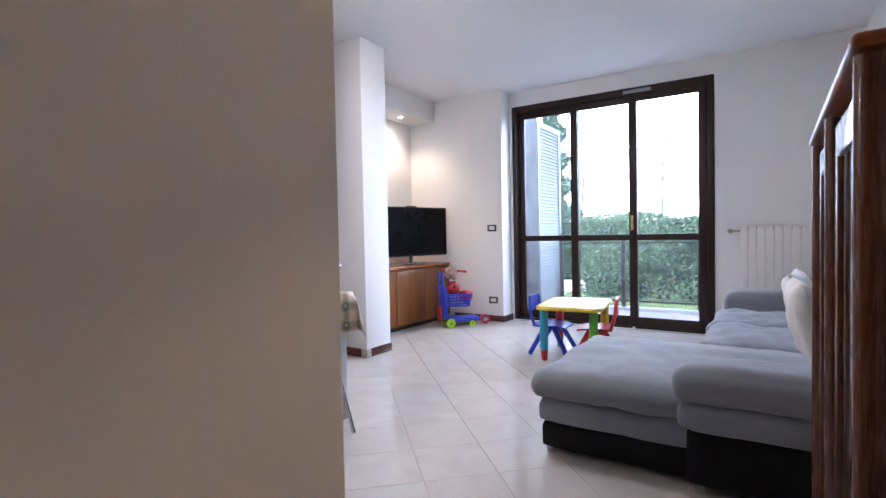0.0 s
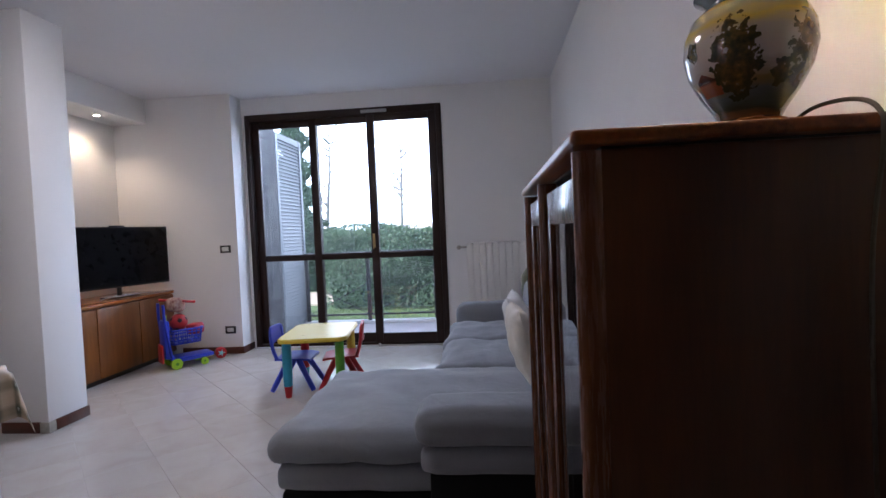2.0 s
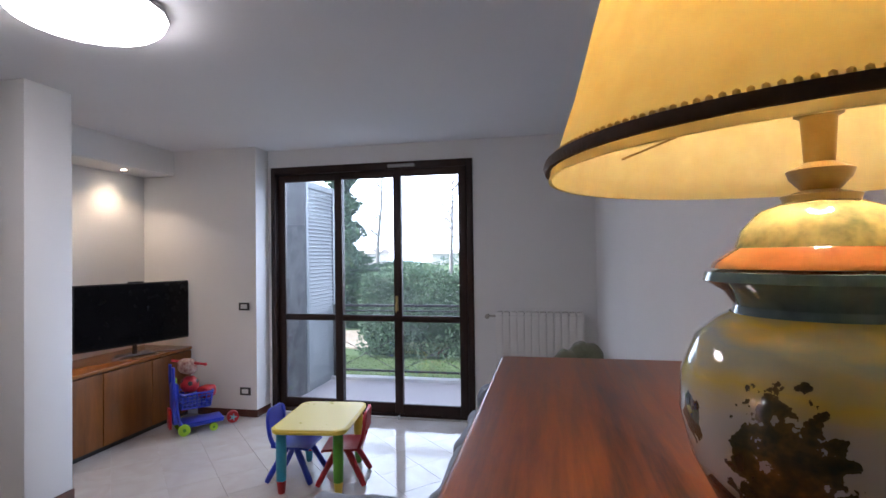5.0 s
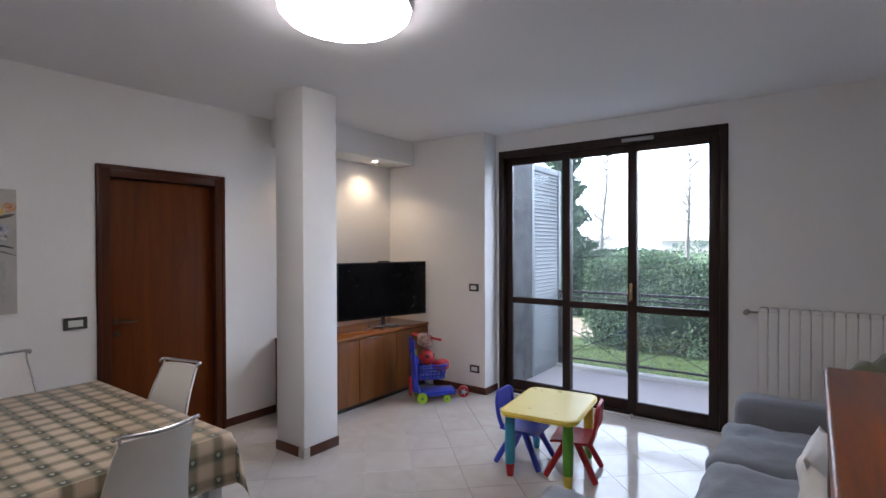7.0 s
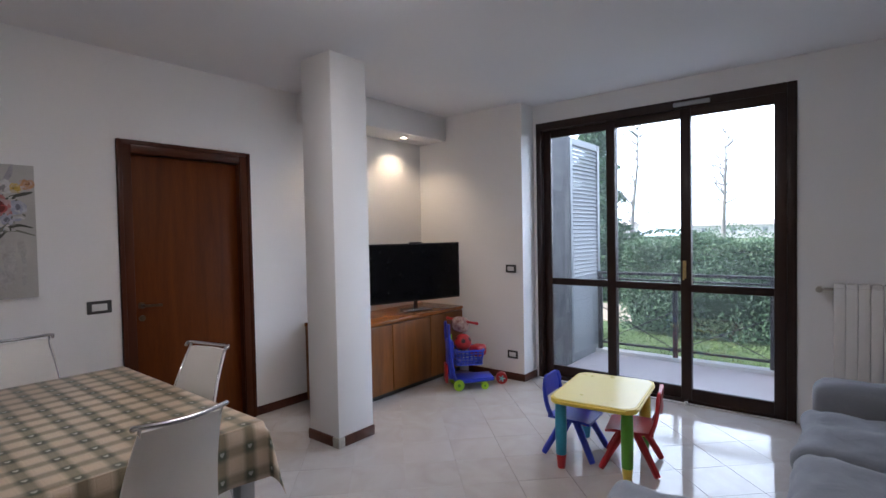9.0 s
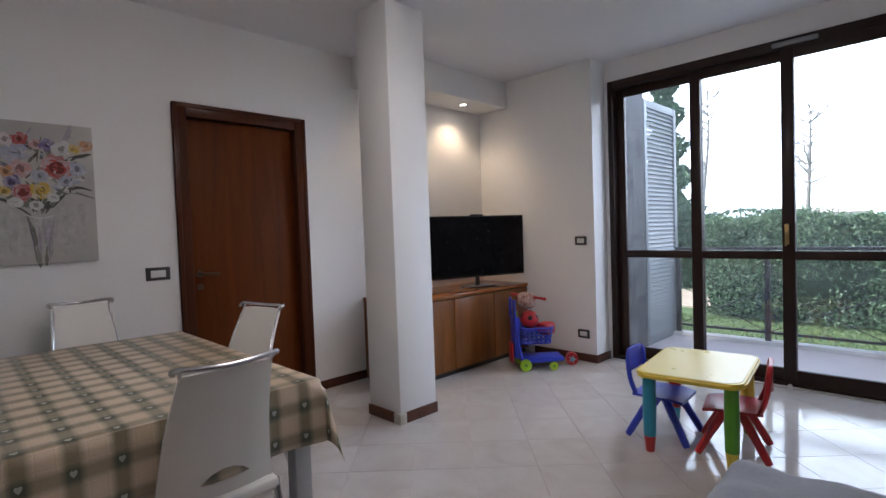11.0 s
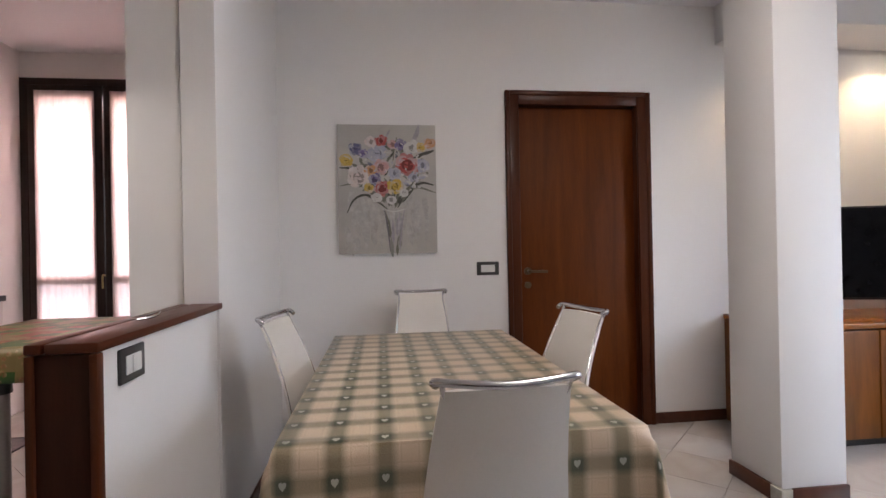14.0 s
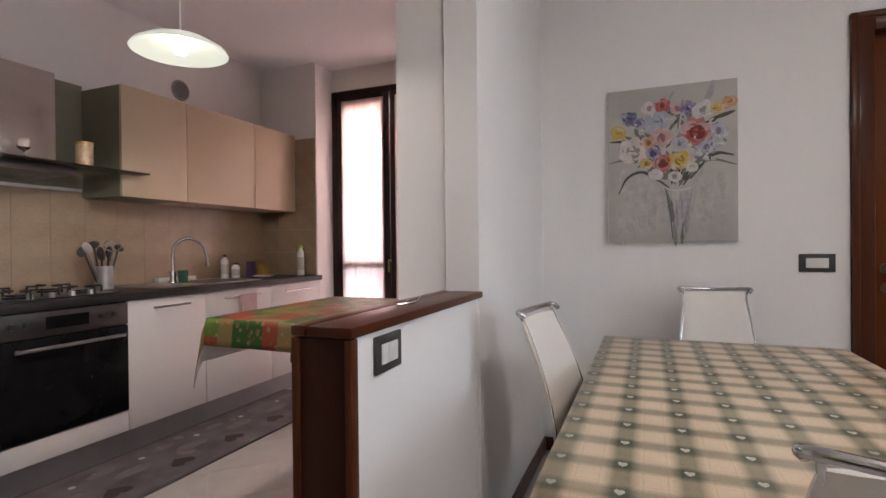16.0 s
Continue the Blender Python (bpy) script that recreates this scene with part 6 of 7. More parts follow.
def patch_cloth():
    m, nt, b = shader("patchwork_oilcloth")
    uv = nt.nodes.new("ShaderNodeUVMap")
    sep = nt.nodes.new("ShaderNodeSeparateXYZ")
    nt.links.new(uv.outputs[0], sep.inputs[0])
    P = 0.074
    cu = maths(nt, "FLOOR", maths(nt, "DIVIDE", sep.outputs[0], P))
    cv = maths(nt, "FLOOR", maths(nt, "DIVIDE", sep.outputs[1], P))
    cmb = nt.nodes.new("ShaderNodeCombineXYZ")
    nt.links.new(cu, cmb.inputs[0])
    nt.links.new(cv, cmb.inputs[1])
    wn2 = nt.nodes.new("ShaderNodeTexWhiteNoise")
    wn2.noise_dimensions = "2D"
    nt.links.new(cmb.outputs[0], wn2.inputs["Vector"])
    r = nt.nodes.new("ShaderNodeValToRGB")
    r.color_ramp.interpolation = "CONSTANT"
    cols = [(0.0, (0.19, 0.14, 0.055)), (0.16, (0.22, 0.035, 0.022)), (0.38, (0.022, 0.075, 0.014)), (0.58, (0.20, 0.15, 0.06)), (0.72, (0.09, 0.16, 0.025)), (0.86, (0.22, 0.05, 0.025))]
    while len(r.color_ramp.elements) < len(cols):
        r.color_ramp.elements.new(0.5)
    for e, (p, c) in zip(r.color_ramp.elements, cols):
        e.position, e.color = p, (*c, 1)
    nt.links.new(wn2.outputs[0], r.inputs[0])
    vo = nd(nt, "ShaderNodeTexVoronoi", Scale=34.0)
    n1 = nd(nt, "ShaderNodeTexNoise", Scale=38.0, Detail=4.0)
    for n in (vo, n1):
        nt.links.new(uv.outputs[0], n.inputs["Vector"])
    motif = maths(nt, "LESS_THAN", vo.outputs["Distance"], 0.33)
    c = mix(nt, maths(nt, "MULTIPLY", motif, 0.38), r.outputs[0], ramp(nt, n1.outputs[0], [(0.4, (0.45, 0.36, 0.2)), (0.55, (0.32, 0.05, 0.04)), (0.65, (0.07, 0.16, 0.04))]))
    nt.links.new(c, b.inputs["Base Color"])
    b.inputs["Roughness"].default_value = 0.42
    b.inputs["Specular IOR Level"].default_value = 0.3
    return m


bm = bmesh.new()
uvl = bm.loops.layers.uv.new("UVMap")
X0, X1, Y0, Y1, Z, DX, DR = -3.61, -2.70, -0.02, 0.783, 0.858, 0.112, 0.185
xs = [X0 + i * (X1 - X0) / 16 for i in range(17)] + [X1 + (i + 1) * DX / 5 for i in range(5)]
ys = [Y0 - DR + i * DR / 5 for i in range(5)] + [Y0 + i * (Y1 - Y0) / 14 for i in range(15)]
g = []
for x in xs:
    col = []
    for y in ys:
        ox, oy = max(0, x - X1), max(0, Y0 - y)
        d = math.hypot(ox, oy)
        cx, cy = min(x, X1), max(y, Y0)
        if ox and oy:
            a = math.atan2(oy, ox)
            o = 0.008 + d * 0.10 + 0.02 * math.sin(2 * a) * d / DR
            p = (cx + math.cos(a) * o, cy - math.sin(a) * o, Z - d * (1.0 + 0.35 * math.sin(2 * a)))
        else:
            w = 0.004 * math.sin(cx * 21 + cy * 19) * d / DR
            o = (0.004 + 0.10 * d + w) if d else 0.0
            p = (cx + (o if ox else 0), cy - (o if oy else 0), Z - d * 0.97)
        col.append(bm.verts.new(p))
    g.append(col)
for i in range(len(xs) - 1):
    for j in range(len(ys) - 1):
        f = bm.faces.new((g[i][j], g[i + 1][j], g[i + 1][j + 1], g[i][j + 1]))
        for lp, (a, b2) in zip(f.loops, ((i, j), (i + 1, j), (i + 1, j + 1), (i, j + 1))):
            lp[uvl].uv = (xs[a] - X1, ys[b2] - Y0)
kcl_back = plain("grey_cloth_backing", (0.52, 0.51, 0.50), (0.45, 0.44, 0.43), 0.8, fine=200, bump=0.2)
kcl = solid("patchwork_tablecloth", bm, patch_cloth(), "red, green and beige patchwork oilcloth on the breakfast table", "tablecloth", smooth=75)
kcl.data.materials.append(kcl_back)
sol = kcl.modifiers.new("thickness", "SOLIDIFY")
sol.thickness, sol.offset, sol.material_offset = 0.0015, -1.0, 1
# runner
m_, nt, b = shader("grey_printed_runner")
v = coords(nt)
n1 = nd(nt, "ShaderNodeTexNoise", Scale=5.0, Detail=4.0)
n2 = nd(nt, "ShaderNodeTexNoise", Scale=300.0, Detail=3.0)
vo = nd(nt, "ShaderNodeTexVoronoi", Scale=3.2)
for n in (n1, n2, vo):
    nt.links.new(v, n.inputs["Vector"])
c = ramp(nt, n1.outputs[0], [(0.3, (0.075, 0.065, 0.070)), (0.7, (0.16, 0.14, 0.145))])
c = mix(nt, maths(nt, "MULTIPLY", maths(nt, "LESS_THAN", vo.outputs["Distance"], 0.16), 0.5), c, ramp(nt, n1.outputs[0], [(0.45, (0.17, 0.06, 0.06)), (0.55, (0.30, 0.27, 0.26))]))
nt.links.new(c, b.inputs["Base Color"])
b.inputs["Roughness"].default_value = 0.9
bumped(nt, b, n2.outputs[0], 0.4, 0.003)
bm = prism(bmesh.new(), rounded(-4.42, -2.45, -1.05, -0.50, 0.02, 3), 0.0005, 0.008)
rug = thing("kitchen_runner", "long grey printed runner mat along the kitchen units", "rug", (-3.43, -0.78, 0))
part("mat", bm, m_, rug)
PRINTS = {"heart": plain("dark_heart_print", (0.050, 0.030, 0.032), None, 0.9), "oval": plain("pale_grey_print", (0.20, 0.18, 0.18), (0.13, 0.12, 0.12), 0.9, broad=20), "dot": plain("white_dot_print", (0.50, 0.47, 0.46), None, 0.9)}
for k in range(5):
    x0 = -4.20 + k * 0.36
    for kind, dx, dy, r in (("heart", 0.0, 0.10, 0.055), ("oval", 0.17, -0.02, 0.10), ("dot", 0.05, -0.12, 0.016), ("dot", 0.27, -0.16, 0.014), ("oval", -0.10, -0.14, 0.07)):
        out = []
        for q in range(24):
            a = 2 * math.pi * q / 24
            ex, ey = math.cos(a), math.sin(a)
            if kind == "heart":
                ex, ey = ex * 1.2, (ey + 0.75 * math.sqrt(abs(ex))) * 0.8
            elif kind == "oval":
                ey *= 0.42
            out.append((x0 + dx + r * ex, -0.775 + dy + r * ey))
        part("print", prism(bmesh.new(), out, 0.0075, 0.0084 + 0.0001 * k), PRINTS[kind], rug)
HEM = plain("grey_hem", (0.09, 0.08, 0.085), None, 0.9, fine=300, bump=0.3)
for y in (-1.052, -0.515):
    part("hem", B(-4.42, -2.45, y, y + 0.017, 0.0005, 0.0105, bev=0.003), HEM, rug)
for x in (-4.422, -2.467):
    part("hem", B(x, x + 0.017, -1.033, -0.516, 0.0005, 0.0100, bev=0.003), HEM, rug)
# kitchen balcony window
kw = tagged(thing("window_2", "dark brown two-leaf kitchen balcony window with net curtains", "window", (-5.1, -0.43, 0)), kind="structure")
def kframe(bm, y0, y1, z0, z1, x0, x1, w):
    box(bm, x0, x1, y0, y0 + w, z0, z1, 0.004)
    box(bm, x0, x1, y1 - w, y1, z0, z1, 0.004)
    box(bm, x0, x1, y0 + w, y1 - w, z0, z0 + w, 0.004)
    box(bm, x0, x1, y0 + w, y1 - w, z1 - w, z1, 0.004)
    return bm
part("window_frame", kframe(bmesh.new(), -1.03, 0.17, 0.0, 2.56, -5.16, -5.09, 0.055), DARKWOOD, kw)
def net_mat():
    m, nt, b = shader("net_curtain")
    v = coords(nt, (1, 1, 0.15))
    n1 = nd(nt, "ShaderNodeTexNoise", Scale=30.0, Detail=4.0)
    nt.links.new(v, n1.inputs["Vector"])
    # the awning's pink glow is put into the cloth colour
    c = ramp(nt, n1.outputs[0], [(0.3, (0.60, 0.43, 0.40)), (0.7, (0.68, 0.51, 0.48))])
    t = nt.nodes.new("ShaderNodeBsdfTranslucent")
    nt.links.new(c, t.inputs[0])
    nt.links.new(c, b.inputs["Base Color"])
    b.inputs["Roughness"].default_value = 0.9
    mx = nt.nodes.new("ShaderNodeMixShader")
    mx.inputs[0].default_value = 0.5
    nt.links.new(b.outputs[0], mx.inputs[1])
    nt.links.new(t.outputs[0], mx.inputs[2])
    nt.links.new(mx.outputs[0], nt.nodes["Material Output"].inputs[0])
    return m


NET = net_mat()
for y0, y1 in ((-0.97, -0.435), (-0.425, 0.11)):
    lf = part("sash", kframe(bmesh.new(), y0, y1, 0.055, 2.505, -5.135, -5.085, 0.072), DARKWOOD, kw)
    part("midrail", B(-5.13, -5.09, y0 + 0.07, y1 - 0.07, 0.965, 1.020, bev=0.004), DARKWOOD, lf)
    gp = part("pane", B(-5.112, -5.106, y0 + 0.068, y1 - 0.068, 0.125, 2.435), GLASS, lf, smooth=None)
    gp.visible_shadow = False
    bm = bmesh.new()
    n = 30
    a = [[bm.verts.new((-5.078 + 0.005 * math.sin(k * 1.7), y0 + 0.05 + (y1 - y0 - 0.10) * k / n, z)) for k in range(n + 1)] for z in (0.10, 0.7, 1.4, 2.46)]
    for r0, r1 in zip(a, a[1:]):
        for k in range(n):
            bm.faces.new((r0[k], r0[k + 1], r1[k + 1], r1[k]))
    nc = part("net_curtain", bm, NET, lf, "thin net curtain coloured with the awning's pink glow")
    nc.visible_shadow = True
part("handle", pipe(bmesh.new(), smooth_path([(-5.085, -0.43, 1.02), (-5.05, -0.43, 1.02), (-5.045, -0.43, 0.98), (-5.047, -0.43, 0.92)]), 0.007), BRASS, kw, "brass window handle")

# ---- outside ----
GRASS = plain("lawn_ground", (0.10, 0.165, 0.05), (0.075, 0.125, 0.038), 0.95, fine=60, broad=0.8, bump=0.5, dist=0.03)
solid("ground", B(-150, 150, 7.47, 220, -0.5, -0.14), GRASS, "mown lawn behind the balcony", "lawn", kind="structure")
solid("ground_beside", B(-150, -5.5, -120, 7.47, -0.5, -0.14), GRASS, "lawn beside the house", "lawn", kind="structure")
BALC = plain("pinkish_balcony_tile", (0.56, 0.50, 0.50), (0.50, 0.44, 0.44), 0.45, fine=80, broad=3)
solid("balcony_floor", B(-5.0, 1.6, YW + 0.08, 7.33, -0.25, -0.03), BALC, "pale pinkish balcony floor", "balcony", kind="structure")
solid("balcony_kerb", B(-5.0, 1.6, 7.33, 7.47, -0.25, 0.015, bev=0.01), plain("white_stone_kerb", (0.66, 0.65, 0.64), (0.58, 0.57, 0.56), 0.6), "white stone kerb along the balcony edge", "kerb", kind="structure")
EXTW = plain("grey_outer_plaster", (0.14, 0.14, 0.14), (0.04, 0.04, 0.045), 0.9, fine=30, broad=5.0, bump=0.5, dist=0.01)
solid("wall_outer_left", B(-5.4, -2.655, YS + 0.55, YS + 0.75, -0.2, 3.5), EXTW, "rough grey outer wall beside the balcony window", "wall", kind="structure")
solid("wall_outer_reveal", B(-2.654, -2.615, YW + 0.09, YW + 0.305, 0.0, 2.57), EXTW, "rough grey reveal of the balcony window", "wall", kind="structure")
solid("balcony_side_wall", B(1.3, 1.6, YW + 0.3, 7.4, -0.1, 3.2), EXTW, "rough grey wall at the balcony end", "wall", kind="structure")
solid("balcony_soffit", B(-5.4, 1.6, YW + 0.3, 7.6, 3.55, 3.75), PAINT, "white underside of the balcony above", "soffit", kind="structure")
solid("balcony_post_clad", B(-0.715, -0.50, 7.20, 7.32, -0.03, 0.93, bev=0.004), plain("pink_outer_plaster", (0.48, 0.30, 0.27), None, 0.9, bump=0.4), "pinkish plastered balcony pier", "pier", kind="structure")
solid("garden_edging", B(-6.0, 5.5, 7.62, 7.74, -0.3, -0.075, bev=0.01), plain("brown_edging_stone", (0.22, 0.185, 0.16), (0.15, 0.125, 0.11), 0.9, broad=5, bump=0.4, dist=0.01), "brown stone edging between balcony and lawn", "edging", kind="structure")
# railing
IRON = plain("dark_iron_paint", (0.028, 0.027, 0.026), (0.018, 0.018, 0.018), 0.45, bump=0.1)
rail = thing("balcony_railing", "dark iron balcony railing with crossed wires", "railing", (-1.5, 7.38, 0))
for z, r in ((0.965, 0.020), (0.895, 0.012), (0.10, 0.016)):
    part("rail_bar", B(-2.60, 1.6, 7.38 - r, 7.38 + r, z - r * 0.8, z + r * 0.8, bev=0.004), IRON, rail)
POSTS = [-2.57, -1.69, -0.745, 0.22, 1.2]
for x in POSTS:
    part("post", B(x - 0.026, x + 0.026, 7.36, 7.40, 0.0, 0.965, bev=0.004), IRON, rail)
for a, b2 in zip(POSTS, POSTS[1:]):
    for za, zb in ((0.10, 0.55), (0.55, 0.10)):
        part("wire", tube(bmesh.new(), (a, 7.38, za), (b2, 7.38, zb), 0.005, seg=6), IRON, rail)
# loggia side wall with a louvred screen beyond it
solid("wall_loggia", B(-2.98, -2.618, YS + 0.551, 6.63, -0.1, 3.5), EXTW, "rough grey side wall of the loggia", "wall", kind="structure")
SHUT = plain("grey_shutter_paint", (0.21, 0.225, 0.24), (0.17, 0.185, 0.20), 0.5, bump=0.1)
shut = thing("louvred_shutter", "pale grey louvred shutter closing the side of the balcony", "shutter", (-2.63, 7.05, 0))
bm = bmesh.new()
for y0, y1 in ((6.632, 6.70), (7.42, 7.49)):
    box(bm, -2.655, -2.612, y0, y1, -0.03, 2.56, 0.003)
for z0, z1 in ((-0.03, 0.07), (2.48, 2.56)):
    box(bm, -2.652, -2.615, 6.70, 7.42, z0, z1, 0.003)
part("frame", bm, SHUT, shut)
sl = B(-0.004, 0.004, -0.362, 0.362, -0.026, 0.026)
sl.transform(Matrix.Rotation(radians(-30), 4, "Y"))
sld = mesh_of("slat", sl, SHUT)
for k in range(52):
    o = new("slat", sld)
    o.parent = shut
    o.location = Vector((-2.633, 7.06, 0.09 + k * 0.0465)) - shut.location
# hedge of many leaves
rs = np.random.RandomState(3)
# dark sheet behind the leaves, coloured as the shade inside the hedge
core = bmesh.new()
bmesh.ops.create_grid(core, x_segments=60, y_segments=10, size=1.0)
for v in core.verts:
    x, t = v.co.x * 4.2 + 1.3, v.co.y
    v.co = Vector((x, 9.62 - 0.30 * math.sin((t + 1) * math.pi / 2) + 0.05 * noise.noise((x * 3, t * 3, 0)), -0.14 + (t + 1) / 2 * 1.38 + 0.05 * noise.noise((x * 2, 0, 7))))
lm, nt, b = shader("laurel_leaves")
geo = nt.nodes.new("ShaderNodeNewGeometry")
nt.links.new(ramp(nt, geo.outputs["Random Per Island"], [(0.0, (0.065, 0.135, 0.062)), (0.5, (0.10, 0.19, 0.088)), (0.85, (0.135, 0.235, 0.11)), (1.0, (0.17, 0.27, 0.135))]), b.inputs["Base Color"])
b.inputs["Roughness"].default_value = 0.5


def leaf_field(name, pts, nor, size, mat, label, category, spread=0.9):
    """Folded leaves, one island each, at pts, roughly facing nor."""
    n = len(pts)
    nor = nor + rs.normal(0, spread, (n, 3))
    nor /= np.linalg.norm(nor, axis=1)[:, None]
    t = np.cross(nor, rs.normal(0, 1, (n, 3)))
    t /= np.linalg.norm(t, axis=1)[:, None]
    s = np.cross(nor, t)
    L = (size * rs.uniform(0.6, 1.3, n))[:, None]
    W = L * 0.42
    fold = nor * L * 0.10
    vv = np.stack([pts - t * L * 0.5, pts - s * W * 0.5 + fold, pts + t * L * 0.5, pts + s * W * 0.5 + fold], 1).reshape(-1, 3)
    base = np.arange(n) * 4
    f1 = np.stack([base, base + 1, base + 2], 1)
    f2 = np.stack([base, base + 2, base + 3], 1)
    me = bpy.data.meshes.new(name)
    me.from_pydata(vv.tolist(), [], np.concatenate([f1, f2]).tolist())
    me.materials.append(mat)
    return tagged(new(name, me), label, category, kind="stuff")


n = 40000
xx = rs.uniform(-3.0, 5.5, n)
tt = rs.uniform(0, 1, n)
side = tt < 0.72
zz = np.where(side, -0.10 + tt / 0.72 * 1.36, 1.27 + rs.normal(0, 0.035, n))
yy = np.where(side, 9.36 + 0.10 * np.sin(xx * 3.1) * np.sin(zz * 5) + rs.normal(0, 0.07, n), rs.uniform(9.3, 10.3, n))
zz = zz + np.where(side, 0, 0.05 * np.sin(xx * 2.3) + 0.04 * np.sin(xx * 5.7))
nn = np.where(side[:, None], np.array([[0, -1.0, 0.35]]), np.array([[0, -0.3, 1.0]]))
solid("hedge_core", core, plain("hedge_shade", (0.05, 0.09, 0.042), (0.035, 0.062, 0.028), 0.9), "dark inner sheet of the laurel hedge, coloured as shade", "hedge", kind="stuff")
leaf_field("hedge", np.stack([xx, yy, zz], 1), nn, 0.060, lm, "dense green laurel hedge across the lawn", "hedge")
n = 16000
xx, tt = rs.uniform(-12.0, -2.4, n), rs.uniform(0, 1, n)
yy = 12.7 + 0.12 * np.sin(xx * 2.7) + rs.normal(0, 0.09, n) + np.where(tt > 0.82, rs.uniform(0, 0.9, n), 0)
zz = np.minimum(-0.10 + tt * 1.85, 1.42 + 0.05 * np.sin(xx * 3.3)) + rs.normal(0, 0.03, n)
leaf_field("hedge", np.stack([xx, yy, zz], 1), np.array([[0, -1.0, 0.45]]), 0.075, lm, "green laurel hedge at the back of the garden", "hedge")
# dark block inside the far hedge gives the shade between its leaves
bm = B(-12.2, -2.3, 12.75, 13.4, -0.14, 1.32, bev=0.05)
solid("hedge_core", bm, bpy.data.materials["hedge_shade"], "dark inner block of the far hedge, coloured as shade", "hedge", kind="stuff")
bm = prism(bmesh.new(), [(-3.6 + 1.15 * math.cos(a) * (1 + 0.18 * math.sin(3 * a)), 11.3 + 1.15 * math.sin(a) * (1 + 0.12 * math.cos(5 * a))) for a in [2 * math.pi * k / 40 for k in range(40)]], -0.16, -0.112)
solid("bare_earth", bm, plain("pale_dry_earth", (0.52, 0.44, 0.33), (0.40, 0.33, 0.24), 0.95, fine=60, broad=5, bump=0.4, dist=0.01), "pale dry earth patch at the end of the hedge", "earth", kind="structure")
gm, nt, b = shader("grass_blades")
geo = nt.nodes.new("ShaderNodeNewGeometry")
nt.links.new(ramp(nt, geo.outputs["Random Per Island"], [(0.0, (0.085, 0.15, 0.045)), (0.6, (0.115, 0.19, 0.06)), (1.0, (0.16, 0.22, 0.075))]), b.inputs["Base Color"])
b.inputs["Roughness"].default_value = 0.7
n = 15000
gp = np.stack([rs.uniform(-7, 3.5, n), rs.uniform(7.5, 9.4, n), np.full(n, -0.125)], 1)
leaf_field("grass", gp, np.array([[0, -0.6, 0.8]]), 0.042, gm, "short green lawn grass", "grass", 0.5)
# bare trees
# bark colour is paled to put the outdoor haze into it
BARK = plain("hazed_grey_bark", (0.42, 0.38, 0.35), (0.30, 0.27, 0.24), 0.95, fine=40, broad=6, bump=0.6, dist=0.02)


def bare_tree(x, y, h, seed, lean=0.0):
    r = random.Random(seed)
    t = thing("bare_tree", "leafless winter tree with a slender grey trunk", "tree", (x, y, -0.14), "bare trees")
    bm = bmesh.new()
    pts = smooth_path([(x, y, -0.14), (x + lean * 0.3, y, h * 0.35), (x + lean * 0.7 + r.uniform(-.1, .1), y, h * 0.7), (x + lean, y, h)], 6)
    pipe(bm, pts, [0.10 * (1 - 0.85 * k / (len(pts) - 1)) for k in range(len(pts))], 8)
    part("trunk", bm, BARK, t)
    bm = bmesh.new()
    for k in range(26):
        i = r.randint(5, len(pts) - 2)
        p = pts[i]
        a, up, ln = r.uniform(0, 6.28), r.uniform(0.5, 1.6), h * r.uniform(0.14, 0.34) * (1.25 - i / len(pts))
        e = p + Vector((math.cos(a), math.sin(a), up)).normalized() * ln
        mid = (p + e) / 2 + Vector((0, 0, -0.06 * ln))
        br = smooth_path([p, mid, e], 3)
        pipe(bm, br, [0.034 * (1 - 0.75 * q / (len(br) - 1)) for q in range(len(br))], 5)
        for q in range(3):
            s = br[r.randint(2, len(br) - 1)]
            e2 = s + Vector((math.cos(a + r.uniform(-1, 1)), math.sin(a + r.uniform(-1, 1)), r.uniform(0.3, 1.2))).normalized() * ln * r.uniform(0.3, 0.6)
            pipe(bm, [s, (s + e2) / 2, e2], [0.015, 0.011, 0.006], 4)
    part("limbs", bm, BARK, t)
    return t


bare_tree(-6.75, 21.0, 5.9, 2, 0.25)
bare_tree(-3.6, 21.0, 5.0, 5, 0.1)
bare_tree(-11.5, 26.0, 6.8, 8, -0.3)
bare_tree(0.8, 27.0, 6.5, 11, 0.2)
# dark conifer
con = thing("conifer", "tall dark evergreen tree by the hedge", "tree", (-4.9, 13.0, -0.14))
part("trunk", tube(bmesh.new(), (-4.9, 13.0, -0.14), (-4.9, 13.0, 5.4), 0.12, 0.03, 10), BARK, con)
n = 6000
hh = rs.uniform(0.4, 5.8, n)
rad_ = (6.0 - hh) * 0.17 * np.sqrt(rs.uniform(0.15, 1, n)) * (0.8 + 0.3 * np.sin(hh * 9))
aa = rs.uniform(0, 6.283, n)
nc = leaf_field("conifer_foliage", np.stack([-4.9 + rad_ * np.cos(aa), 13.0 + rad_ * np.sin(aa), hh], 1), np.stack([np.cos(aa), np.sin(aa), np.full(n, -0.2)], 1), 0.20, lm, "drooping dark needles", "")
nc.parent = con
nc.location = -con.location
nc.name = "crown"
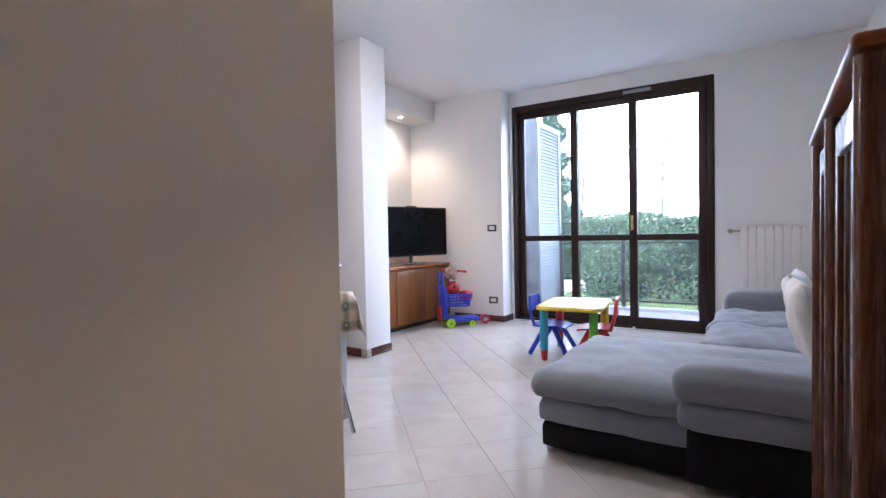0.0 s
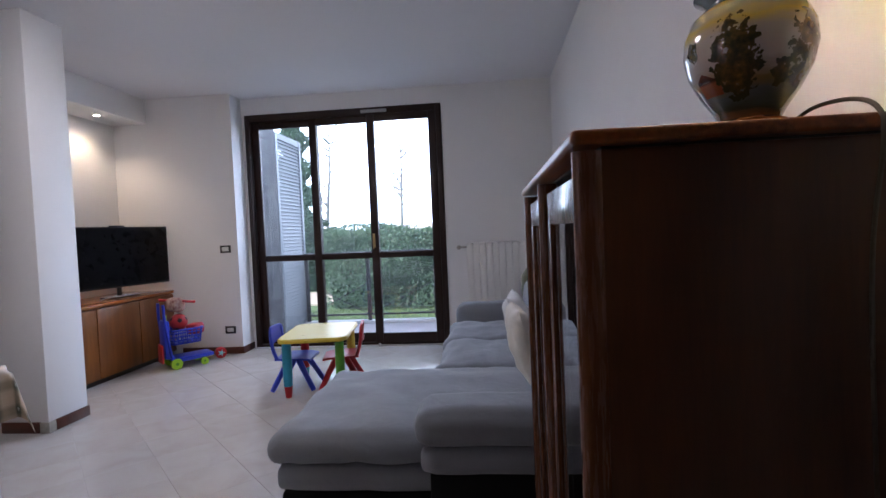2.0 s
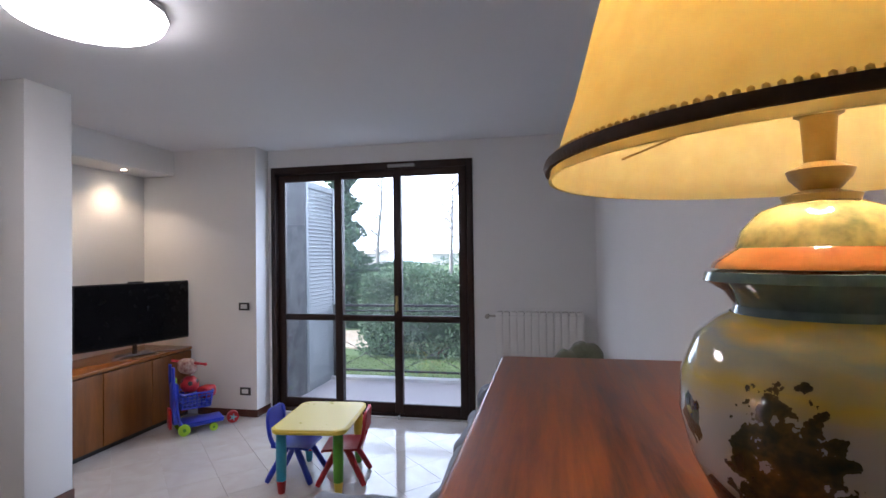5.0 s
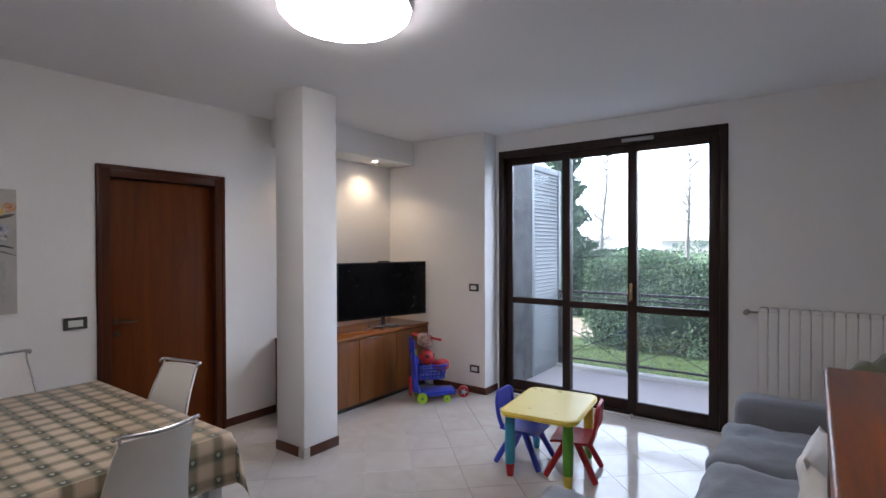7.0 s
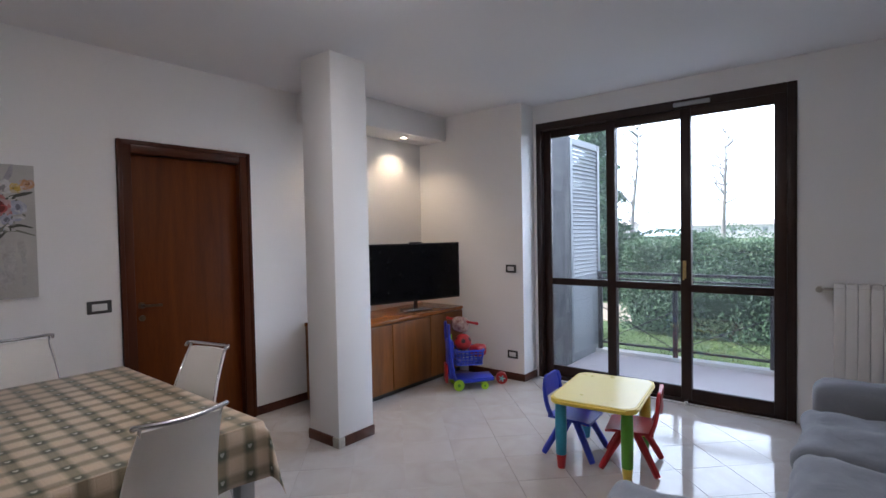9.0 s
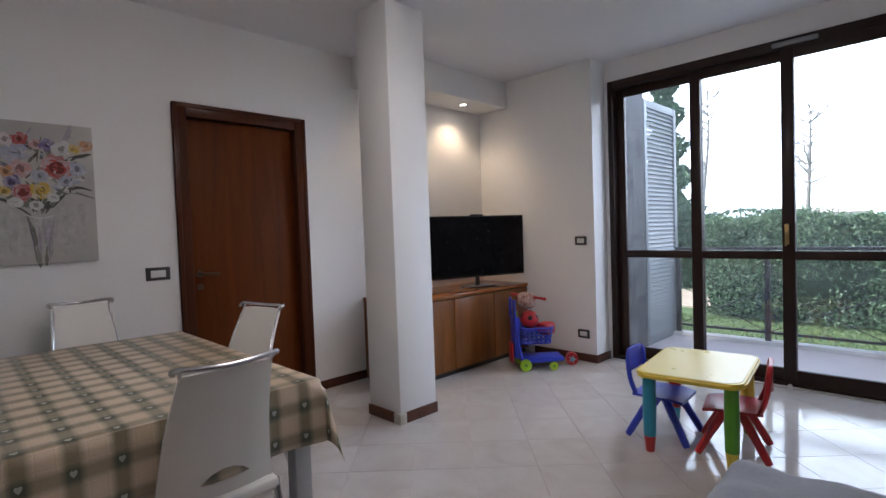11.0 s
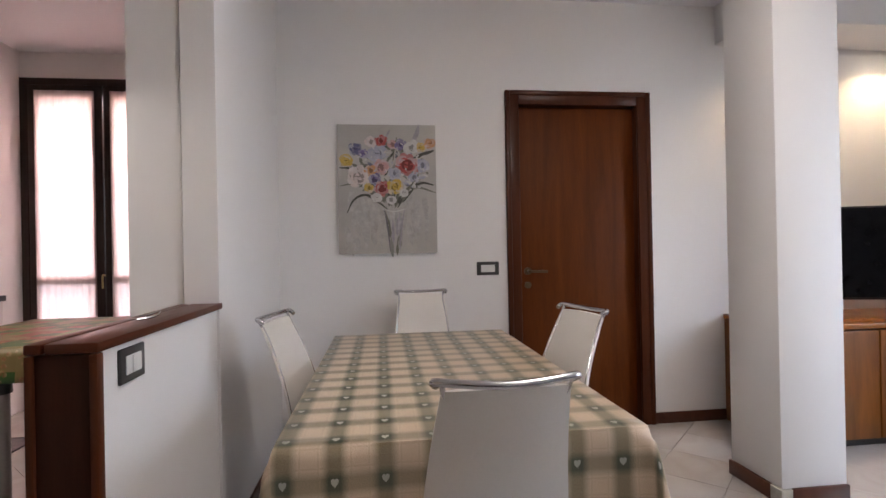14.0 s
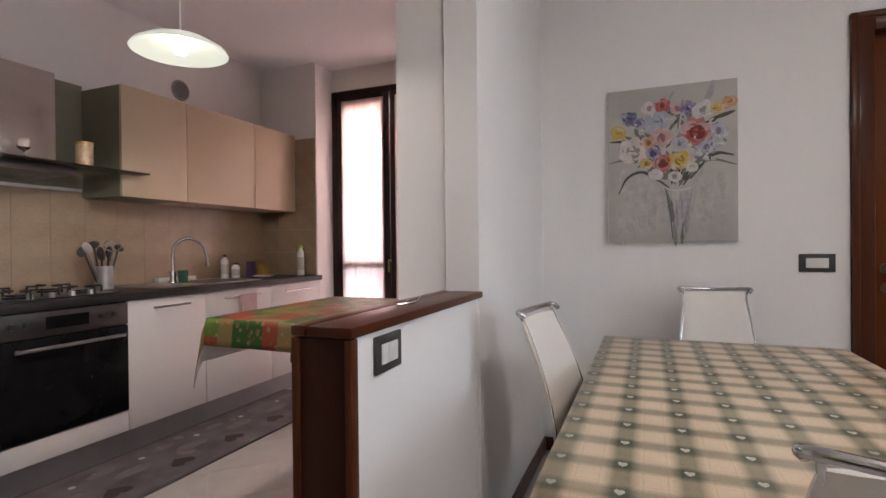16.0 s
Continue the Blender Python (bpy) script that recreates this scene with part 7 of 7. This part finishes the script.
# far houses and a line of shrubs
# walls, roofs and windows are whitened: distance haze is in their colours
FARPANE = plain("hazed_window_grey", (0.42, 0.42, 0.43), None, 0.5)
for k, (x, y, w, h, c) in enumerate(((-40, 98, 16, 2.3, (0.78, 0.70, 0.66)), (-16, 104, 14, 2.1, (0.80, 0.74, 0.70)), (14, 96, 15, 2.2, (0.78, 0.73, 0.70)))):
    hs = thing("house", "low plastered house with a tiled roof, far off", "house", (x, y, -0.14), "far houses")
    part("wall", B(x - w / 2, x + w / 2, y - 3, y + 3, -0.14, h), plain("hazed_house_plaster", c, None, 0.9), hs)
    bm = bmesh.new()
    vs = [bm.verts.new(p) for p in ((x - w / 2 - 0.4, y - 3.4, h), (x + w / 2 + 0.4, y - 3.4, h), (x + w / 2 + 0.4, y + 3.4, h), (x - w / 2 - 0.4, y + 3.4, h), (x - w / 2 - 0.4, y, h + 0.9), (x + w / 2 + 0.4, y, h + 0.9))]
    for f in ((0, 1, 5, 4), (2, 3, 4, 5), (1, 2, 5), (3, 0, 4), (0, 3, 2, 1)):
        bm.faces.new([vs[q] for q in f])
    part("roof", bm, plain("hazed_roof_tiles", (0.62, 0.52, 0.47), None, 0.9, broad=8), hs)
    for q in range(3):
        part("window", B(x - w / 3 + q * w / 3 - 0.4, x - w / 3 + q * w / 3 + 0.4, y - 3.03, y - 2.95, 0.7, 1.7), FARPANE, hs)
n = 14000
xs_, hs_ = rs.uniform(-26, 18, n), rs.uniform(0, 1, n)
leaf_field("far_shrubs", np.stack([xs_, 34 + rs.normal(0, 1.2, n), -0.1 + hs_ * (1.3 + 0.6 * np.sin(xs_ * 0.9))], 1), np.array([[0, -1.0, 0.4]]), 0.17, lm, "low shrubs at the end of the lawn", "shrubs")
# sunlit house front outside the kitchen balcony
am, nt, b = shader("peach_awning_cloth")
v = coords(nt)
n1 = nd(nt, "ShaderNodeTexNoise", Scale=60.0, Detail=4.0)
nt.links.new(v, n1.inputs["Vector"])
cc = ramp(nt, n1.outputs[0], [(0.3, (0.80, 0.46, 0.32)), (0.7, (0.88, 0.54, 0.40))])
tr = nt.nodes.new("ShaderNodeBsdfTranslucent")
nt.links.new(cc, tr.inputs[0])
nt.links.new(cc, b.inputs["Base Color"])
mx = nt.nodes.new("ShaderNodeMixShader")
mx.inputs[0].default_value = 0.6
nt.links.new(b.outputs[0], mx.inputs[1])
nt.links.new(tr.outputs[0], mx.inputs[2])
nt.links.new(mx.outputs[0], nt.nodes["Material Output"].inputs[0])
bm = bmesh.new()
vs = [bm.verts.new(p) for p in ((-5.42, -3.0, 3.75), (-5.42, 2.4, 3.75), (-7.2, 2.4, 2.45), (-7.2, -3.0, 2.45), (-7.2, 2.4, 2.25), (-7.2, -3.0, 2.25))]
bm.faces.new(vs[:4])
bm.faces.new((vs[3], vs[2], vs[4], vs[5]))
aw = solid("kitchen_awning", bm, am, "sunlit peach awning outside the kitchen window", "awning", kind="structure")
aw.modifiers.new("thickness", "SOLIDIFY").thickness = 0.004
solid("kitchen_parapet", B(-6.72, -6.55, -3.2, 2.6, -0.14, 0.85), plain("pale_parapet", (0.70, 0.66, 0.64), None, 0.9), "pale balcony parapet outside the kitchen", "parapet", kind="structure")
# bright hazy winter sky beyond the gardens
bm = bmesh.new()
rows_ = [[bm.verts.new((160 * math.sin(a), 160 * math.cos(a), z)) for a in [radians(-150 + 10 * k) for k in range(25)]] for z in (-8.0, 30.0, 90.0)]
for r0, r1 in zip(rows_, rows_[1:]):
    for k in range(24):
        bm.faces.new((r0[k], r0[k + 1], r1[k + 1], r1[k]))
solid("backdrop", bm, glowing("hazy_sky", (0.80, 0.91, 1.0), 3.4, (0.1, 0.1, 0.1)), "bright white hazy sky above the horizon", "sky", kind="structure")

# ---- floor tiles ----
solid("floor_screed", B(-5.4, XR + 0.3, -4.6, YW + 0.1, -0.12, -0.0035), GROUT, "grey grout bed under the tiles", "floor", kind="structure")
floor = tagged(new("floor"), "glossy ivory stone-look floor tiles laid diagonally", "floor", kind="structure")
TS, GAP = 0.333, 0.0016


def tile_mesh(size):
    bm = bmesh.new()
    h = size / 2 - GAP / 2
    box(bm, -h, h, -h, h, -0.012, 0.0)
    top = [e for e in bm.edges if all(v.co.z > -0.001 for v in e.verts)]
    bmesh.ops.bevel(bm, geom=top, offset=0.0008, segments=1, affect="EDGES")
    return mesh_of("tile", bm, TILE)


tile_data = tile_mesh(TS)
far_tiles = bmesh.new()
STEP = TS * math.sqrt(2)
near_count = 0
for i in range(-18, 24):
    for j in range(-8, 32):
        s, d = 0.728 + (i + 0.5) * STEP, 5.95 - 8 * STEP + (j - 8 + 0.5) * STEP
        x, y = (s - d) / 2, (s + d) / 2
        if not (-5.3 < x < 0.9 and -4.7 < y < 6.05) or (x < -0.9 and y < -1.9):
            continue
        if x > -4.1 and y > 1.0 and near_count < 300:
            ob = new("tile", tile_data)
            ob.parent = floor
            ob.matrix_basis = pose(x, y, 0, noise.noise((x * 9, y * 9, 0)) * 0.08, noise.noise((x * 9, y * 9, 5)) * 0.08, 45)
            near_count += 1
        else:
            b0 = bmesh.ops.create_cube(far_tiles, size=1.0, matrix=pose(x, y, -0.006, 0, 0, 45) @ Matrix.Diagonal((TS - GAP, TS - GAP, 0.012, 1)))
rest = solid("tile_field", far_tiles, TILE, "ivory tiles of the kitchen and hall floor", "", kind="stuff")
rest.parent = floor
